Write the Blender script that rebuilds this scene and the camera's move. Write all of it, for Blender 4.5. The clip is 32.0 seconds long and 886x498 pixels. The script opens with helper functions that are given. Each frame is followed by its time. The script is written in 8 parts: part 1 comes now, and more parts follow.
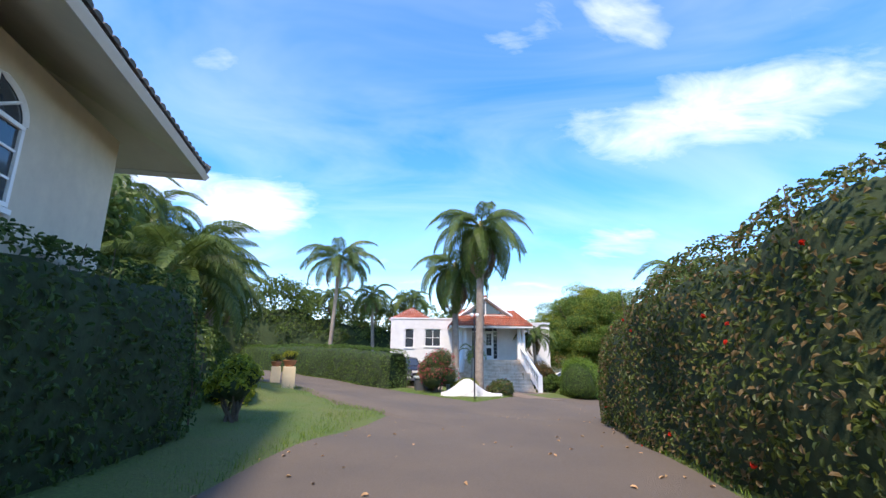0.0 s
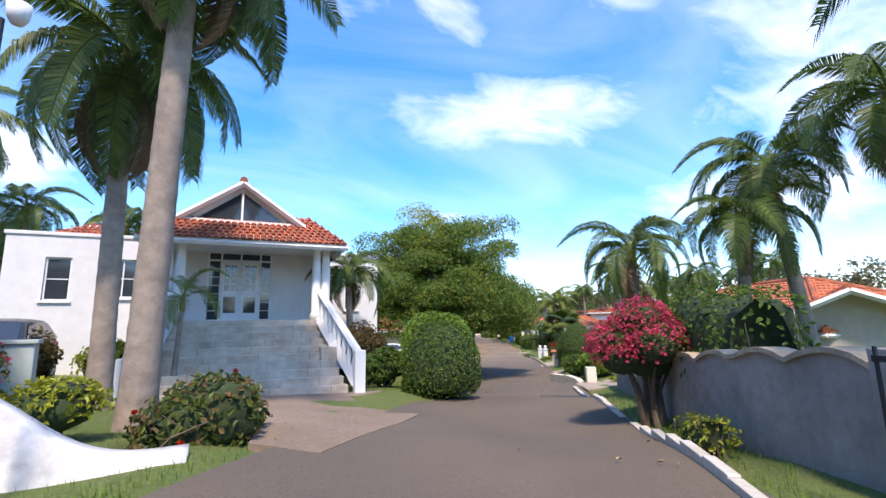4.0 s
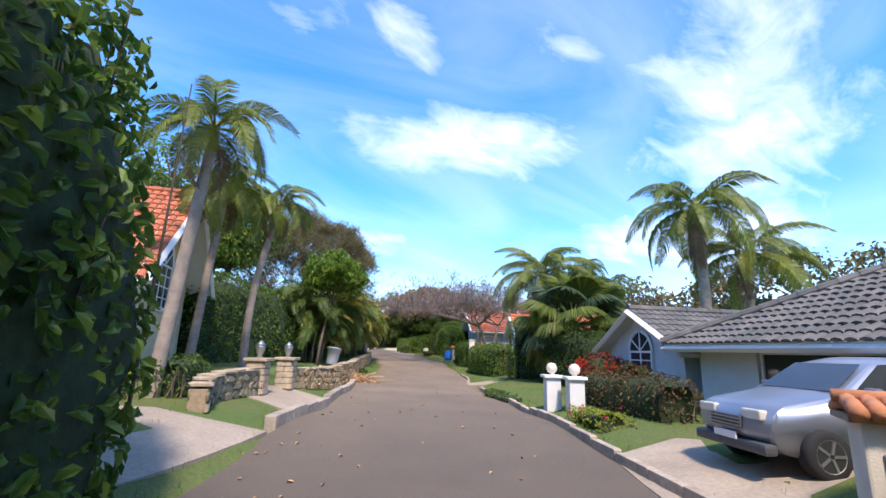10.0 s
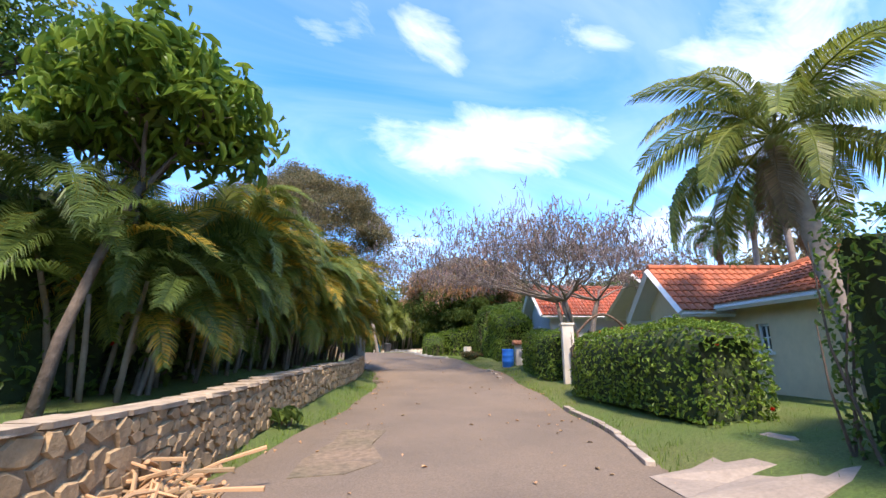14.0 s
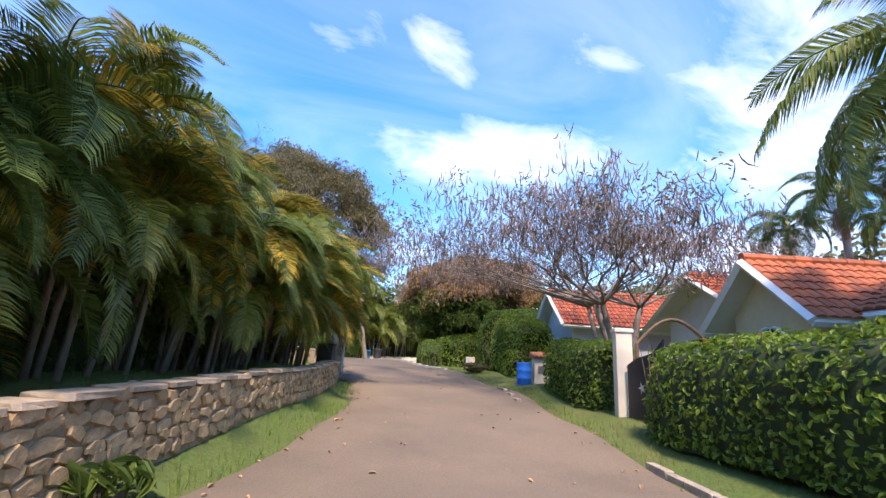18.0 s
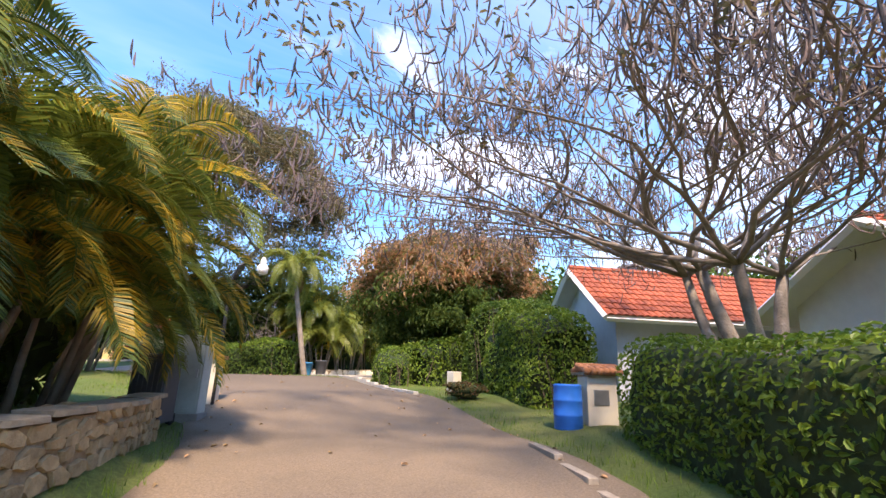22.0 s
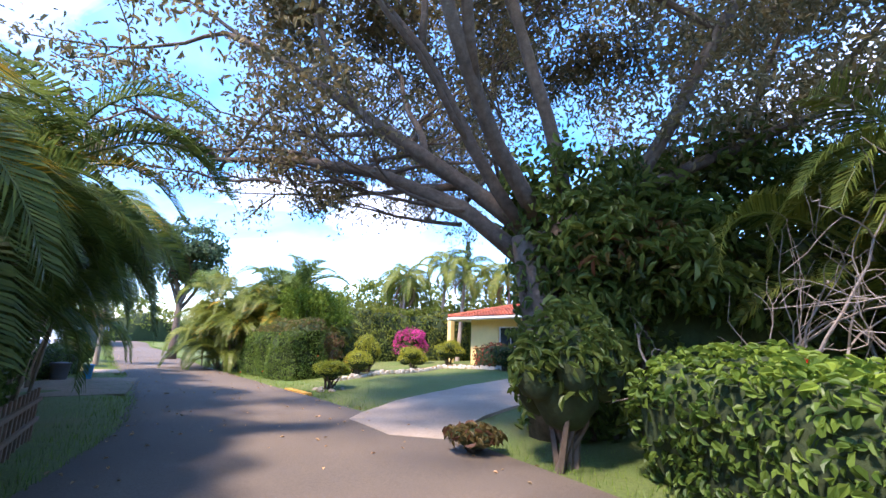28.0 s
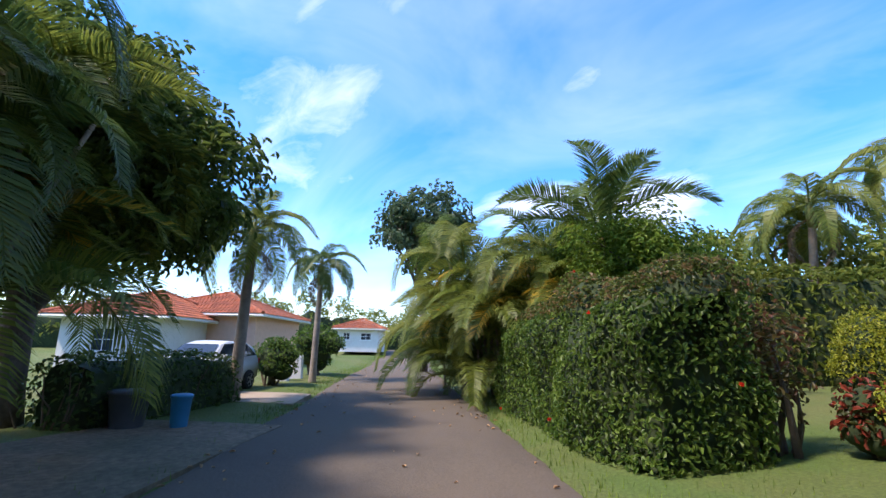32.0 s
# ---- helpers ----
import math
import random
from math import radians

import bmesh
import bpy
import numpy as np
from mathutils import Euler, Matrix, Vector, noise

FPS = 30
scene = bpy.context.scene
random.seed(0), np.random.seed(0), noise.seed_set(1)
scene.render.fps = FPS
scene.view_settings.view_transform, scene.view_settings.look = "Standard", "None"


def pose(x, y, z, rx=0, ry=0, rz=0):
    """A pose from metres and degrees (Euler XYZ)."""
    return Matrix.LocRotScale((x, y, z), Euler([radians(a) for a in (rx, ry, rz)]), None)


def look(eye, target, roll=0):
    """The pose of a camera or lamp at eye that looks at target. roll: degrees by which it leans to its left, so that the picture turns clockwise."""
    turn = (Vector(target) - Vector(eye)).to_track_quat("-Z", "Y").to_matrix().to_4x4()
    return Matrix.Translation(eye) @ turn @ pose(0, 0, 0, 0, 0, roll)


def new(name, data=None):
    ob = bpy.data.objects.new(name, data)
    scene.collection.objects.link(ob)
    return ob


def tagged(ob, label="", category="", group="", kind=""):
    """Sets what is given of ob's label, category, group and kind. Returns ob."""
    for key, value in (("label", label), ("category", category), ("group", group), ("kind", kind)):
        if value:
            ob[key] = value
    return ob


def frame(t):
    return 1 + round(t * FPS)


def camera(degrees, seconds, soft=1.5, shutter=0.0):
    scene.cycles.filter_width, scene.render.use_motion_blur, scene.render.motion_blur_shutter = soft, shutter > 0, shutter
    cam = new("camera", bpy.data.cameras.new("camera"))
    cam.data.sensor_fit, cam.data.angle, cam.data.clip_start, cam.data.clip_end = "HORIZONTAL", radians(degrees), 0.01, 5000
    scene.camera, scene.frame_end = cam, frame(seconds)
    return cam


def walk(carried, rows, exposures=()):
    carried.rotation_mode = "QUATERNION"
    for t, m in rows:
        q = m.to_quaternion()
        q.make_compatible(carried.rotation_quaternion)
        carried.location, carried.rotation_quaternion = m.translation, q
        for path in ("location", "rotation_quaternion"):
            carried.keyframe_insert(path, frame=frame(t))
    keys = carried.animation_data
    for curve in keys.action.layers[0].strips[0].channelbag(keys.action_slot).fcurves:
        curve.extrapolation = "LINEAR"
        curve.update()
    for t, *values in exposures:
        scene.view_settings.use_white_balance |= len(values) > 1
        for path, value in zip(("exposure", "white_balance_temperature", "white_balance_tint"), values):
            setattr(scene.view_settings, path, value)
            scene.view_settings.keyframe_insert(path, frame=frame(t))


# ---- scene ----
cam = camera(88.2, 32.0)
PATH = [
    (0, (-0.05, 0.027, 1.494), (-0.031, 1.976, 1.94), 0.7),
    (0.5, (0.026, 2.152, 1.446), (0.092, 4.1, 1.896), 0.9),
    (1, (0.13, 4.238, 1.407), (0.255, 6.185, 1.849), 0.9),
    (1.5, (0.319, 6.294, 1.378), (0.52, 8.238, 1.804), 0.9),
    (2, (0.613, 8.348, 1.329), (0.899, 10.283, 1.742), 0.7),
    (2.5, (1.069, 10.406, 1.275), (1.445, 12.33, 1.672), -0.1),
    (3, (1.661, 12.442, 1.193), (2.162, 14.342, 1.565), -0.9),
    (3.5, (2.422, 14.517, 1.046), (3.072, 16.376, 1.398), -1.2),
    (4, (3.376, 16.638, 0.82), (4.164, 18.444, 1.16), -1.1),
    (4.5, (4.493, 18.61, 0.685), (5.379, 20.373, 1.01), -0.7),
    (6.5, (9.667, 26.762, -0.001), (10.72, 28.419, 0.377), 1.1),
    (7, (11.014, 28.989, -0.087), (12.067, 30.646, 0.297), 1.4),
    (7.5, (12.376, 31.244, -0.205), (13.428, 32.899, 0.189), 1.8),
    (8, (13.79, 33.488, -0.358), (14.835, 35.145, 0.047), 2.2),
    (8.5, (15.189, 35.741, -0.428), (16.228, 37.4, -0.013), 1.8),
    (9, (16.549, 38.119, -0.555), (17.58, 39.779, -0.127), 2.0),
    (9.5, (17.896, 40.426, -0.629), (18.916, 42.091, -0.194), 1.9),
    (10, (19.197, 42.63, -0.674), (20.203, 44.302, -0.235), 1.8),
    (10.5, (20.434, 44.74, -0.717), (21.425, 46.42, -0.276), 1.8),
    (11, (21.638, 46.76, -0.744), (22.614, 48.449, -0.301), 1.7),
    (11.5, (22.792, 48.731, -0.753), (23.756, 50.425, -0.307), 1.7),
    (12, (23.871, 50.729, -0.72), (24.83, 52.427, -0.276), 1.5),
    (12.5, (24.851, 52.547, -0.711), (25.808, 54.247, -0.268), 1.2),
    (13, (25.718, 54.116, -0.728), (26.666, 55.82, -0.281), 0.6),
    (13.5, (26.375, 55.445, -0.718), (27.297, 57.162, -0.271), 0.1),
    (14, (26.809, 56.514, -0.727), (27.685, 58.256, -0.284), 0.0),
    (14.5, (27.135, 57.361, -0.772), (27.966, 59.129, -0.344), 0.6),
    (15, (27.374, 57.968, -0.797), (28.177, 59.755, -0.392), 1.0),
    (15.5, (27.519, 58.327, -0.801), (28.308, 60.124, -0.416), 0.8),
    (17.5, (28.189, 59.721, -0.767), (29.024, 61.484, -0.328), 3.6),
    (18, (28.537, 60.282, -0.756), (29.405, 62.017, -0.27), 3.1),
    (18.5, (28.84, 60.895, -0.745), (29.744, 62.604, -0.23), 2.9),
    (19, (29.173, 61.541, -0.724), (30.107, 63.231, -0.204), 3.0),
    (19.5, (29.579, 62.224, -0.688), (30.538, 63.905, -0.18), 2.9),
    (20, (29.999, 63.014, -0.656), (30.972, 64.686, -0.147), 2.8),
    (20.5, (30.453, 63.9, -0.623), (31.437, 65.561, -0.104), 2.7),
    (21, (30.941, 64.883, -0.584), (31.935, 66.537, -0.06), 2.5),
    (21.5, (31.506, 66.007, -0.529), (32.503, 67.659, -0.003), 2.2),
    (22, (32.164, 67.253, -0.466), (33.143, 68.916, 0.061), 2.0),
    (22.5, (32.916, 68.587, -0.417), (33.851, 70.272, 0.118), 1.8),
    (23, (33.651, 70.024, -0.347), (34.543, 71.731, 0.193), 1.1),
    (23.5, (34.296, 71.535, -0.248), (35.138, 73.266, 0.295), 0.3),
    (24, (34.928, 73.083, -0.119), (35.67, 74.857, 0.432), -0.2),
    (24.5, (35.333, 74.634, -0.079), (35.946, 76.447, 0.501), -0.2),
    (26.5, (34.679, 81.951, 0.716), (34.924, 83.883, 1.171), 1.6),
    (27, (34.354, 83.873, 0.756), (34.339, 85.824, 1.195), 2.8),
    (27.5, (33.902, 85.813, 0.724), (33.627, 87.749, 1.145), 2.6),
    (28, (33.257, 87.759, 0.614), (32.738, 89.646, 1.028), 1.8),
    (28.5, (32.427, 89.601, 0.521), (31.691, 91.412, 0.94), 1.6),
    (29, (31.407, 91.364, 0.455), (30.499, 93.095, 0.877), 1.5),
    (29.5, (30.192, 93.104, 0.431), (29.159, 94.766, 0.846), 1.4),
    (30, (28.804, 94.802, 0.414), (27.656, 96.388, 0.825), 1.3),
    (30.5, (27.499, 96.339, 0.36), (26.244, 97.84, 0.776), 1.3),
    (31, (26.416, 97.518, 0.331), (25.088, 98.954, 0.747), 1.2),
    (31.5, (25.562, 98.322, 0.355), (24.18, 99.707, 0.768), 1.2),
    (32, (24.968, 98.929, 0.393), (23.532, 100.256, 0.813), 1.1),
]
LIGHT = [  # seconds, stops, kelvin, tint
    (0, 1.3, 6450, 18), (3.5, 1.3, 6450, 18), (6.5, 1.6, 6450, 20), (8, 1.65, 6500, 22), (8.8, 1.8, 6500, 22), (10, 1.35, 6300, 18), (12, 1.3, 6200, 14), (14, 1.6, 6500, 20),
    (19, 1.55, 6700, 22), (22, 1.85, 7250, 22), (24, 1.9, 6450, 15), (26.5, 2.05, 6350, 24), (28.5, 2.3, 6200, 26), (29.3, 2.2, 6000, 18), (30, 1.7, 6150, 18), (31, 1.45, 6350, 20), (32, 1.4, 6350, 20),
]
walk(cam, [(t, look(eye, target, roll)) for t, eye, target, roll in PATH], LIGHT)

# ---- sky, sun ----
SUN_DIR = Vector((-0.24, -0.70, 1.10)).normalized()
world = bpy.data.worlds.new("sky")
scene.world = world
world.use_nodes = True
wn, wl = world.node_tree.nodes, world.node_tree.links
wn.clear()


def wmath(op, a, b=None, clamp=False):
    n = wn.new("ShaderNodeMath")
    n.operation, n.use_clamp = op, clamp
    for i, v in enumerate((a, b)):
        if v is None:
            continue
        if isinstance(v, (int, float)):
            n.inputs[i].default_value = v
        else:
            wl.new(v, n.inputs[i])
    return n.outputs[0]


sky = wn.new("ShaderNodeTexSky")
sky.sky_type, sky.sun_disc = "NISHITA", False
sky.sun_elevation = math.asin(SUN_DIR.z)
sky.sun_rotation = math.atan2(SUN_DIR.x, SUN_DIR.y)
sky.air_density, sky.dust_density, sky.ozone_density = 1.0, 0.4, 3.0
coord = wn.new("ShaderNodeTexCoord")
sep = wn.new("ShaderNodeSeparateXYZ")
wl.new(coord.outputs["Generated"], sep.inputs[0])
SX, SY, SZ = sep.outputs
azim = wmath("ARCTAN2", SX, SY)
elev = wmath("ARCSINE", SZ)
# sheared, flattened coordinates for streaky cloud
flat = wn.new("ShaderNodeCombineXYZ")
zc = wmath("MAXIMUM", SZ, 0.05)
wl.new(wmath("DIVIDE", SX, wmath("ADD", zc, 0.25)), flat.inputs[0])
wl.new(wmath("DIVIDE", SY, wmath("ADD", zc, 0.25)), flat.inputs[1])
wl.new(SZ, flat.inputs[2])


def sky_noise(scale, detail, rough, distortion=0.0, stretch=(1, 1, 1), shift=(0, 0, 0)):
    mp = wn.new("ShaderNodeMapping")
    mp.inputs["Scale"].default_value = stretch
    mp.inputs["Location"].default_value = shift
    wl.new(flat.outputs[0], mp.inputs[0])
    n = wn.new("ShaderNodeTexNoise")
    n.inputs["Scale"].default_value, n.inputs["Detail"].default_value = scale, detail
    n.inputs["Roughness"].default_value, n.inputs["Distortion"].default_value = rough, distortion
    wl.new(mp.outputs[0], n.inputs["Vector"])
    return n.outputs["Fac"]


n_big = sky_noise(1.3, 6, 0.6, 0.6, (1.0, 1.6, 1.0), (3.1, 0.4, 0))
n_fine = sky_noise(4.0, 8, 0.6, 1.1, (1.0, 1.8, 1.0), (1.7, 2.2, 0))


def bank(az, el, wide, tall, tilt=0.0):
    """An elliptic cloud bank by compass bearing and height, in degrees: 1 inside, fading out."""
    da = wmath("SUBTRACT", azim, radians(az))
    de = wmath("SUBTRACT", wmath("SUBTRACT", elev, radians(el)), wmath("MULTIPLY", da, tilt))
    a2 = wmath("POWER", wmath("ABSOLUTE", wmath("DIVIDE", da, radians(wide))), 2.0)
    e2 = wmath("POWER", wmath("ABSOLUTE", wmath("DIVIDE", de, radians(tall))), 2.0)
    return wmath("SUBTRACT", 1.0, wmath("ADD", a2, e2), clamp=True)


BANKS = [  # bearing, height, half width, half height, tilt, weight
    (33, 25.5, 24, 7, -0.05, 0.72), (25, 37, 10, 5, -0.35, 0.55), (66, 30, 18, 22, 0.0, 0.62), (48, 36, 14, 8, 0.3, 0.5),
    (22, 13, 9, 3.5, 0.0, 0.60), (-23, 16, 11, 5, 0.1, 0.75), (-62, 32, 16, 20, 0.5, 0.55),
    (-35, 17, 13, 4, 0.1, 0.55), (-26, 30, 14, 5, 0.2, 0.35), (14, 40, 12, 7, 0.3, 0.3),
    (60, 13, 22, 6, 0.0, 0.55), (-10, 9, 40, 6, 0.0, 0.3), (150, 35, 60, 25, 0.0, 0.3), (-130, 40, 50, 20, 0.0, 0.3),
]
total = None
for az, el, wide, tall, tilt, weight in BANKS:
    b = wmath("MULTIPLY", bank(az, el, wide, tall, tilt), weight)
    total = b if total is None else wmath("MAXIMUM", total, b)
shape = wmath("ADD", wmath("MULTIPLY", n_big, 0.75), wmath("MULTIPLY", n_fine, 0.45))
dens = wmath("ADD", wmath("MULTIPLY", wmath("SUBTRACT", shape, 0.60), 1.75), wmath("SUBTRACT", wmath("MULTIPLY", total, 1.3), 0.36))
dens = wmath("MULTIPLY", dens, 1.15, clamp=True)
# thin high veil everywhere, thicker in drifts and towards the horizon
n_veil = sky_noise(0.9, 5, 0.55, 1.2, (1.0, 2.2, 1.0), (7.3, 1.1, 0))
veil = wmath("MULTIPLY", wmath("SUBTRACT", n_veil, 0.36), 1.25, clamp=True)
low_haze = wmath("POWER", wmath("SUBTRACT", 1.0, wmath("MAXIMUM", SZ, 0.0), clamp=True), 7.0)
veil = wmath("ADD", wmath("ADD", wmath("MULTIPLY", veil, 0.42), 0.035), wmath("MULTIPLY", low_haze, 0.09), clamp=True)
dens = wmath("MAXIMUM", dens, veil)
cloud = wn.new("ShaderNodeRGB")
cloud.outputs[0].default_value = (4.9, 5.1, 5.5, 1)
hsv = wn.new("ShaderNodeHueSaturation")
hsv.inputs["Saturation"].default_value = 1.4
wl.new(sky.outputs[0], hsv.inputs["Color"])
mix = wn.new("ShaderNodeMix")
mix.data_type = "RGBA"
wl.new(wmath("MULTIPLY", dens, 0.92), mix.inputs[0])
wl.new(hsv.outputs[0], mix.inputs[6])
wl.new(cloud.outputs[0], mix.inputs[7])
bg = wn.new("ShaderNodeBackground")
bg.inputs["Strength"].default_value = 0.15
wl.new(mix.outputs[2], bg.inputs["Color"])
wo = wn.new("ShaderNodeOutputWorld")
wl.new(bg.outputs[0], wo.inputs[0])

sun_data = bpy.data.lights.new("sun", "SUN")
sun_data.energy, sun_data.angle, sun_data.color = 2.5, radians(6.0), (1.0, 0.89, 0.73)
sun = new("sun", sun_data)
sun.matrix_world = look(SUN_DIR * 60, (0, 0, 0))

# ---- materials ----
def material(name, base, rough=0.8, metal=0.0, vary=0.12, scale=6.0, bump=0.2, bump_scale=60.0, second=None,
             second_scale=1.2, second_amount=0.5, translucent=0.0, island=0.0, spec=0.4, random_ob=0.0, tint=None, dust=None):
    """A procedural surface: base colour with grain, a second stain colour at a large scale, bump, and variation by island or object."""
    m = bpy.data.materials.new(name)
    m.use_nodes = True
    nt = m.node_tree
    nodes, links = nt.nodes, nt.links
    bsdf = nodes["Principled BSDF"]
    out = nodes["Material Output"]
    bsdf.inputs["Roughness"].default_value, bsdf.inputs["Metallic"].default_value = rough, metal
    bsdf.inputs["Specular IOR Level"].default_value = spec
    tc = nodes.new("ShaderNodeTexCoord")
    geo = nodes.new("ShaderNodeNewGeometry")
    place = geo.outputs["Position"]

    def noise_tex(s, detail=5):
        n = nodes.new("ShaderNodeTexNoise")
        n.inputs["Scale"].default_value, n.inputs["Detail"].default_value = s, detail
        n.inputs["Roughness"].default_value = 0.6
        links.new(place, n.inputs["Vector"])
        return n.outputs["Fac"]

    def mixc(fac, a, b, mode="MIX"):
        n = nodes.new("ShaderNodeMix")
        n.data_type, n.blend_type = "RGBA", mode
        for i, v in ((0, fac), (6, a), (7, b)):
            if isinstance(v, (int, float)):
                n.inputs[i].default_value = v
            elif isinstance(v, tuple):
                n.inputs[i].default_value = (*v[:3], 1)
            else:
                links.new(v, n.inputs[i])
        return n.outputs[2]

    def ramp(fac, lo, hi):
        n = nodes.new("ShaderNodeMapRange")
        n.inputs["From Min"].default_value, n.inputs["From Max"].default_value = lo, hi
        links.new(fac, n.inputs["Value"])
        return n.outputs[0]

    col = tuple(base)
    if second:
        fac = ramp(noise_tex(second_scale), 0.5 - 0.25 * second_amount, 0.85 - 0.25 * second_amount)
        col = mixc(fac, col, tuple(second))
    dark = tuple(max(0.0, c * (1 - 1.6 * vary)) for c in (1, 1, 1))
    light = tuple(c * (1 + vary) for c in (1, 1, 1))
    grain = mixc(ramp(noise_tex(scale), 0.25, 0.75), dark, light)
    col = mixc(1.0, col, grain, "MULTIPLY")
    if dust:
        # a dusty stretch of the surface between two distances along y
        xyz = nodes.new("ShaderNodeSeparateXYZ")
        links.new(place, xyz.inputs[0])
        y = xyz.outputs[1]
        rise = nodes.new("ShaderNodeMath")
        rise.operation = "MULTIPLY"
        links.new(ramp(y, dust[1], dust[2]), rise.inputs[0])
        links.new(ramp(y, dust[4], dust[3]), rise.inputs[1])
        spots = nodes.new("ShaderNodeMath")
        spots.operation = "MULTIPLY"
        links.new(rise.outputs[0], spots.inputs[0])
        links.new(ramp(noise_tex(0.5), 0.15, 0.6), spots.inputs[1])
        col = mixc(spots.outputs[0], col, mixc(1.0, tuple(dust[0]), grain, "MULTIPLY"))
    if island:
        lo = tuple(1 - island * f for f in (0.9, 0.75, 0.9))
        hi = tuple(1 + island * f for f in (1.1, 0.7, 0.2))
        col = mixc(1.0, col, mixc(geo.outputs["Random Per Island"], lo, hi), "MULTIPLY")
    if tint:
        # a share of the islands carries another colour
        gt = nodes.new("ShaderNodeMath")
        gt.operation = "GREATER_THAN"
        mulr = nodes.new("ShaderNodeMath")
        mulr.operation = "FRACT"
        m7 = nodes.new("ShaderNodeMath")
        m7.operation = "MULTIPLY"
        m7.inputs[1].default_value = 37.7
        links.new(geo.outputs["Random Per Island"], m7.inputs[0])
        links.new(m7.outputs[0], mulr.inputs[0])
        links.new(mulr.outputs[0], gt.inputs[0])
        gt.inputs[1].default_value = 1.0 - tint[1]
        col = mixc(gt.outputs[0], col, tuple(tint[0]))
    if random_ob:
        oi = nodes.new("ShaderNodeObjectInfo")
        col = mixc(1.0, col, mixc(oi.outputs["Random"], (1 - random_ob,) * 3, (1 + random_ob, 1 + random_ob * 0.9, 1 + random_ob * 0.7)), "MULTIPLY")
    if isinstance(col, tuple):
        bsdf.inputs["Base Color"].default_value = (*col[:3], 1)
    else:
        links.new(col, bsdf.inputs["Base Color"])
    if bump:
        b = nodes.new("ShaderNodeBump")
        b.inputs["Strength"].default_value, b.inputs["Distance"].default_value = bump, 0.02
        links.new(noise_tex(bump_scale, 4), b.inputs["Height"])
        links.new(b.outputs[0], bsdf.inputs["Normal"])
    if translucent:
        tr = nodes.new("ShaderNodeBsdfTranslucent")
        mx = nodes.new("ShaderNodeMixShader")
        mx.inputs[0].default_value = translucent
        if isinstance(col, tuple):
            tr.inputs[0].default_value = (*col[:3], 1)
        else:
            links.new(col, tr.inputs[0])
        links.new(bsdf.outputs[0], mx.inputs[1])
        links.new(tr.outputs[0], mx.inputs[2])
        links.new(mx.outputs[0], out.inputs[0])
    return m


def leafy(name, base, island=0.55, tint=None, translucent=0.44, rough=0.45, second=None):
    return material(name, base, rough=rough, vary=0.15, scale=0.8, bump=0, translucent=translucent, island=island, tint=tint,
                    second=second, second_scale=0.35, second_amount=0.6, spec=0.35)


M = {}
M["asphalt"] = material("asphalt", (0.112, 0.092, 0.072), 0.92, vary=0.25, scale=45, bump=0.6, bump_scale=140, second=(0.155, 0.120, 0.085), second_scale=0.35, second_amount=0.9, dust=((0.235, 0.175, 0.118), 46, 58, 76, 84))
M["asphalt_patch"] = material("asphalt_patch", (0.06, 0.058, 0.055), 0.9, vary=0.2, scale=40, bump=0.5, bump_scale=120)
M["soil"] = material("soil", (0.25, 0.18, 0.115), 0.95, vary=0.3, scale=12, bump=0.7, bump_scale=40, second=(0.10, 0.10, 0.05), second_scale=0.5)
M["grass"] = material("grass", (0.095, 0.15, 0.028), 0.9, vary=0.3, scale=25, bump=0.9, bump_scale=90, second=(0.15, 0.155, 0.045), second_scale=0.45, second_amount=0.5)
M["blades"] = leafy("grass_blade", (0.130, 0.221, 0.033), 0.6, translucent=0.25)
M["concrete"] = material("concrete", (0.40, 0.32, 0.235), 0.9, vary=0.15, scale=18, bump=0.4, bump_scale=70, second=(0.30, 0.24, 0.18), second_scale=0.8, second_amount=0.8)
M["drive_brown"] = material("drive_brown", (0.27, 0.20, 0.145), 0.92, vary=0.18, scale=16, bump=0.4, bump_scale=70, second=(0.20, 0.145, 0.10), second_scale=0.7, second_amount=0.8)
M["kerb"] = material("kerb", (0.46, 0.38, 0.29), 0.9, vary=0.18, scale=14, bump=0.4, second=(0.25, 0.2, 0.15), second_scale=1.5, random_ob=0.12)
M["kerb_white"] = material("kerb_white", (0.58, 0.53, 0.45), 0.85, vary=0.12, scale=10, bump=0.3, second=(0.42, 0.37, 0.30), second_scale=1.6)
M["gravel"] = material("gravel", (0.44, 0.37, 0.285), 0.9, vary=0.3, scale=30, bump=1.0, bump_scale=60)
M["white_wall"] = material("white_wall", (0.70, 0.68, 0.65), 0.8, vary=0.05, scale=4, bump=0.12, second=(0.66, 0.63, 0.58), second_scale=0.7)
M["mound_white"] = material("mound_white", (0.74, 0.71, 0.65), 0.85, vary=0.08, scale=6, bump=0.4, bump_scale=25, second=(0.25, 0.24, 0.22), second_scale=2.2, second_amount=0.15)
M["cream_wall"] = material("cream_wall", (0.72, 0.56, 0.33), 0.82, vary=0.05, scale=5, bump=0.15, second=(0.62, 0.49, 0.30), second_scale=0.6)
M["pale_wall"] = material("pale_wall", (0.62, 0.55, 0.42), 0.82, vary=0.05, scale=5, bump=0.15, second=(0.52, 0.46, 0.36), second_scale=0.6)
M["beige_wall"] = material("beige_wall", (0.58, 0.50, 0.38), 0.85, vary=0.06, scale=5, bump=0.2, second=(0.47, 0.41, 0.31), second_scale=0.8)
M["yellow_wall"] = material("yellow_wall", (0.83, 0.62, 0.26), 0.8, vary=0.05, scale=4, bump=0.12, second=(0.72, 0.54, 0.24), second_scale=0.5)
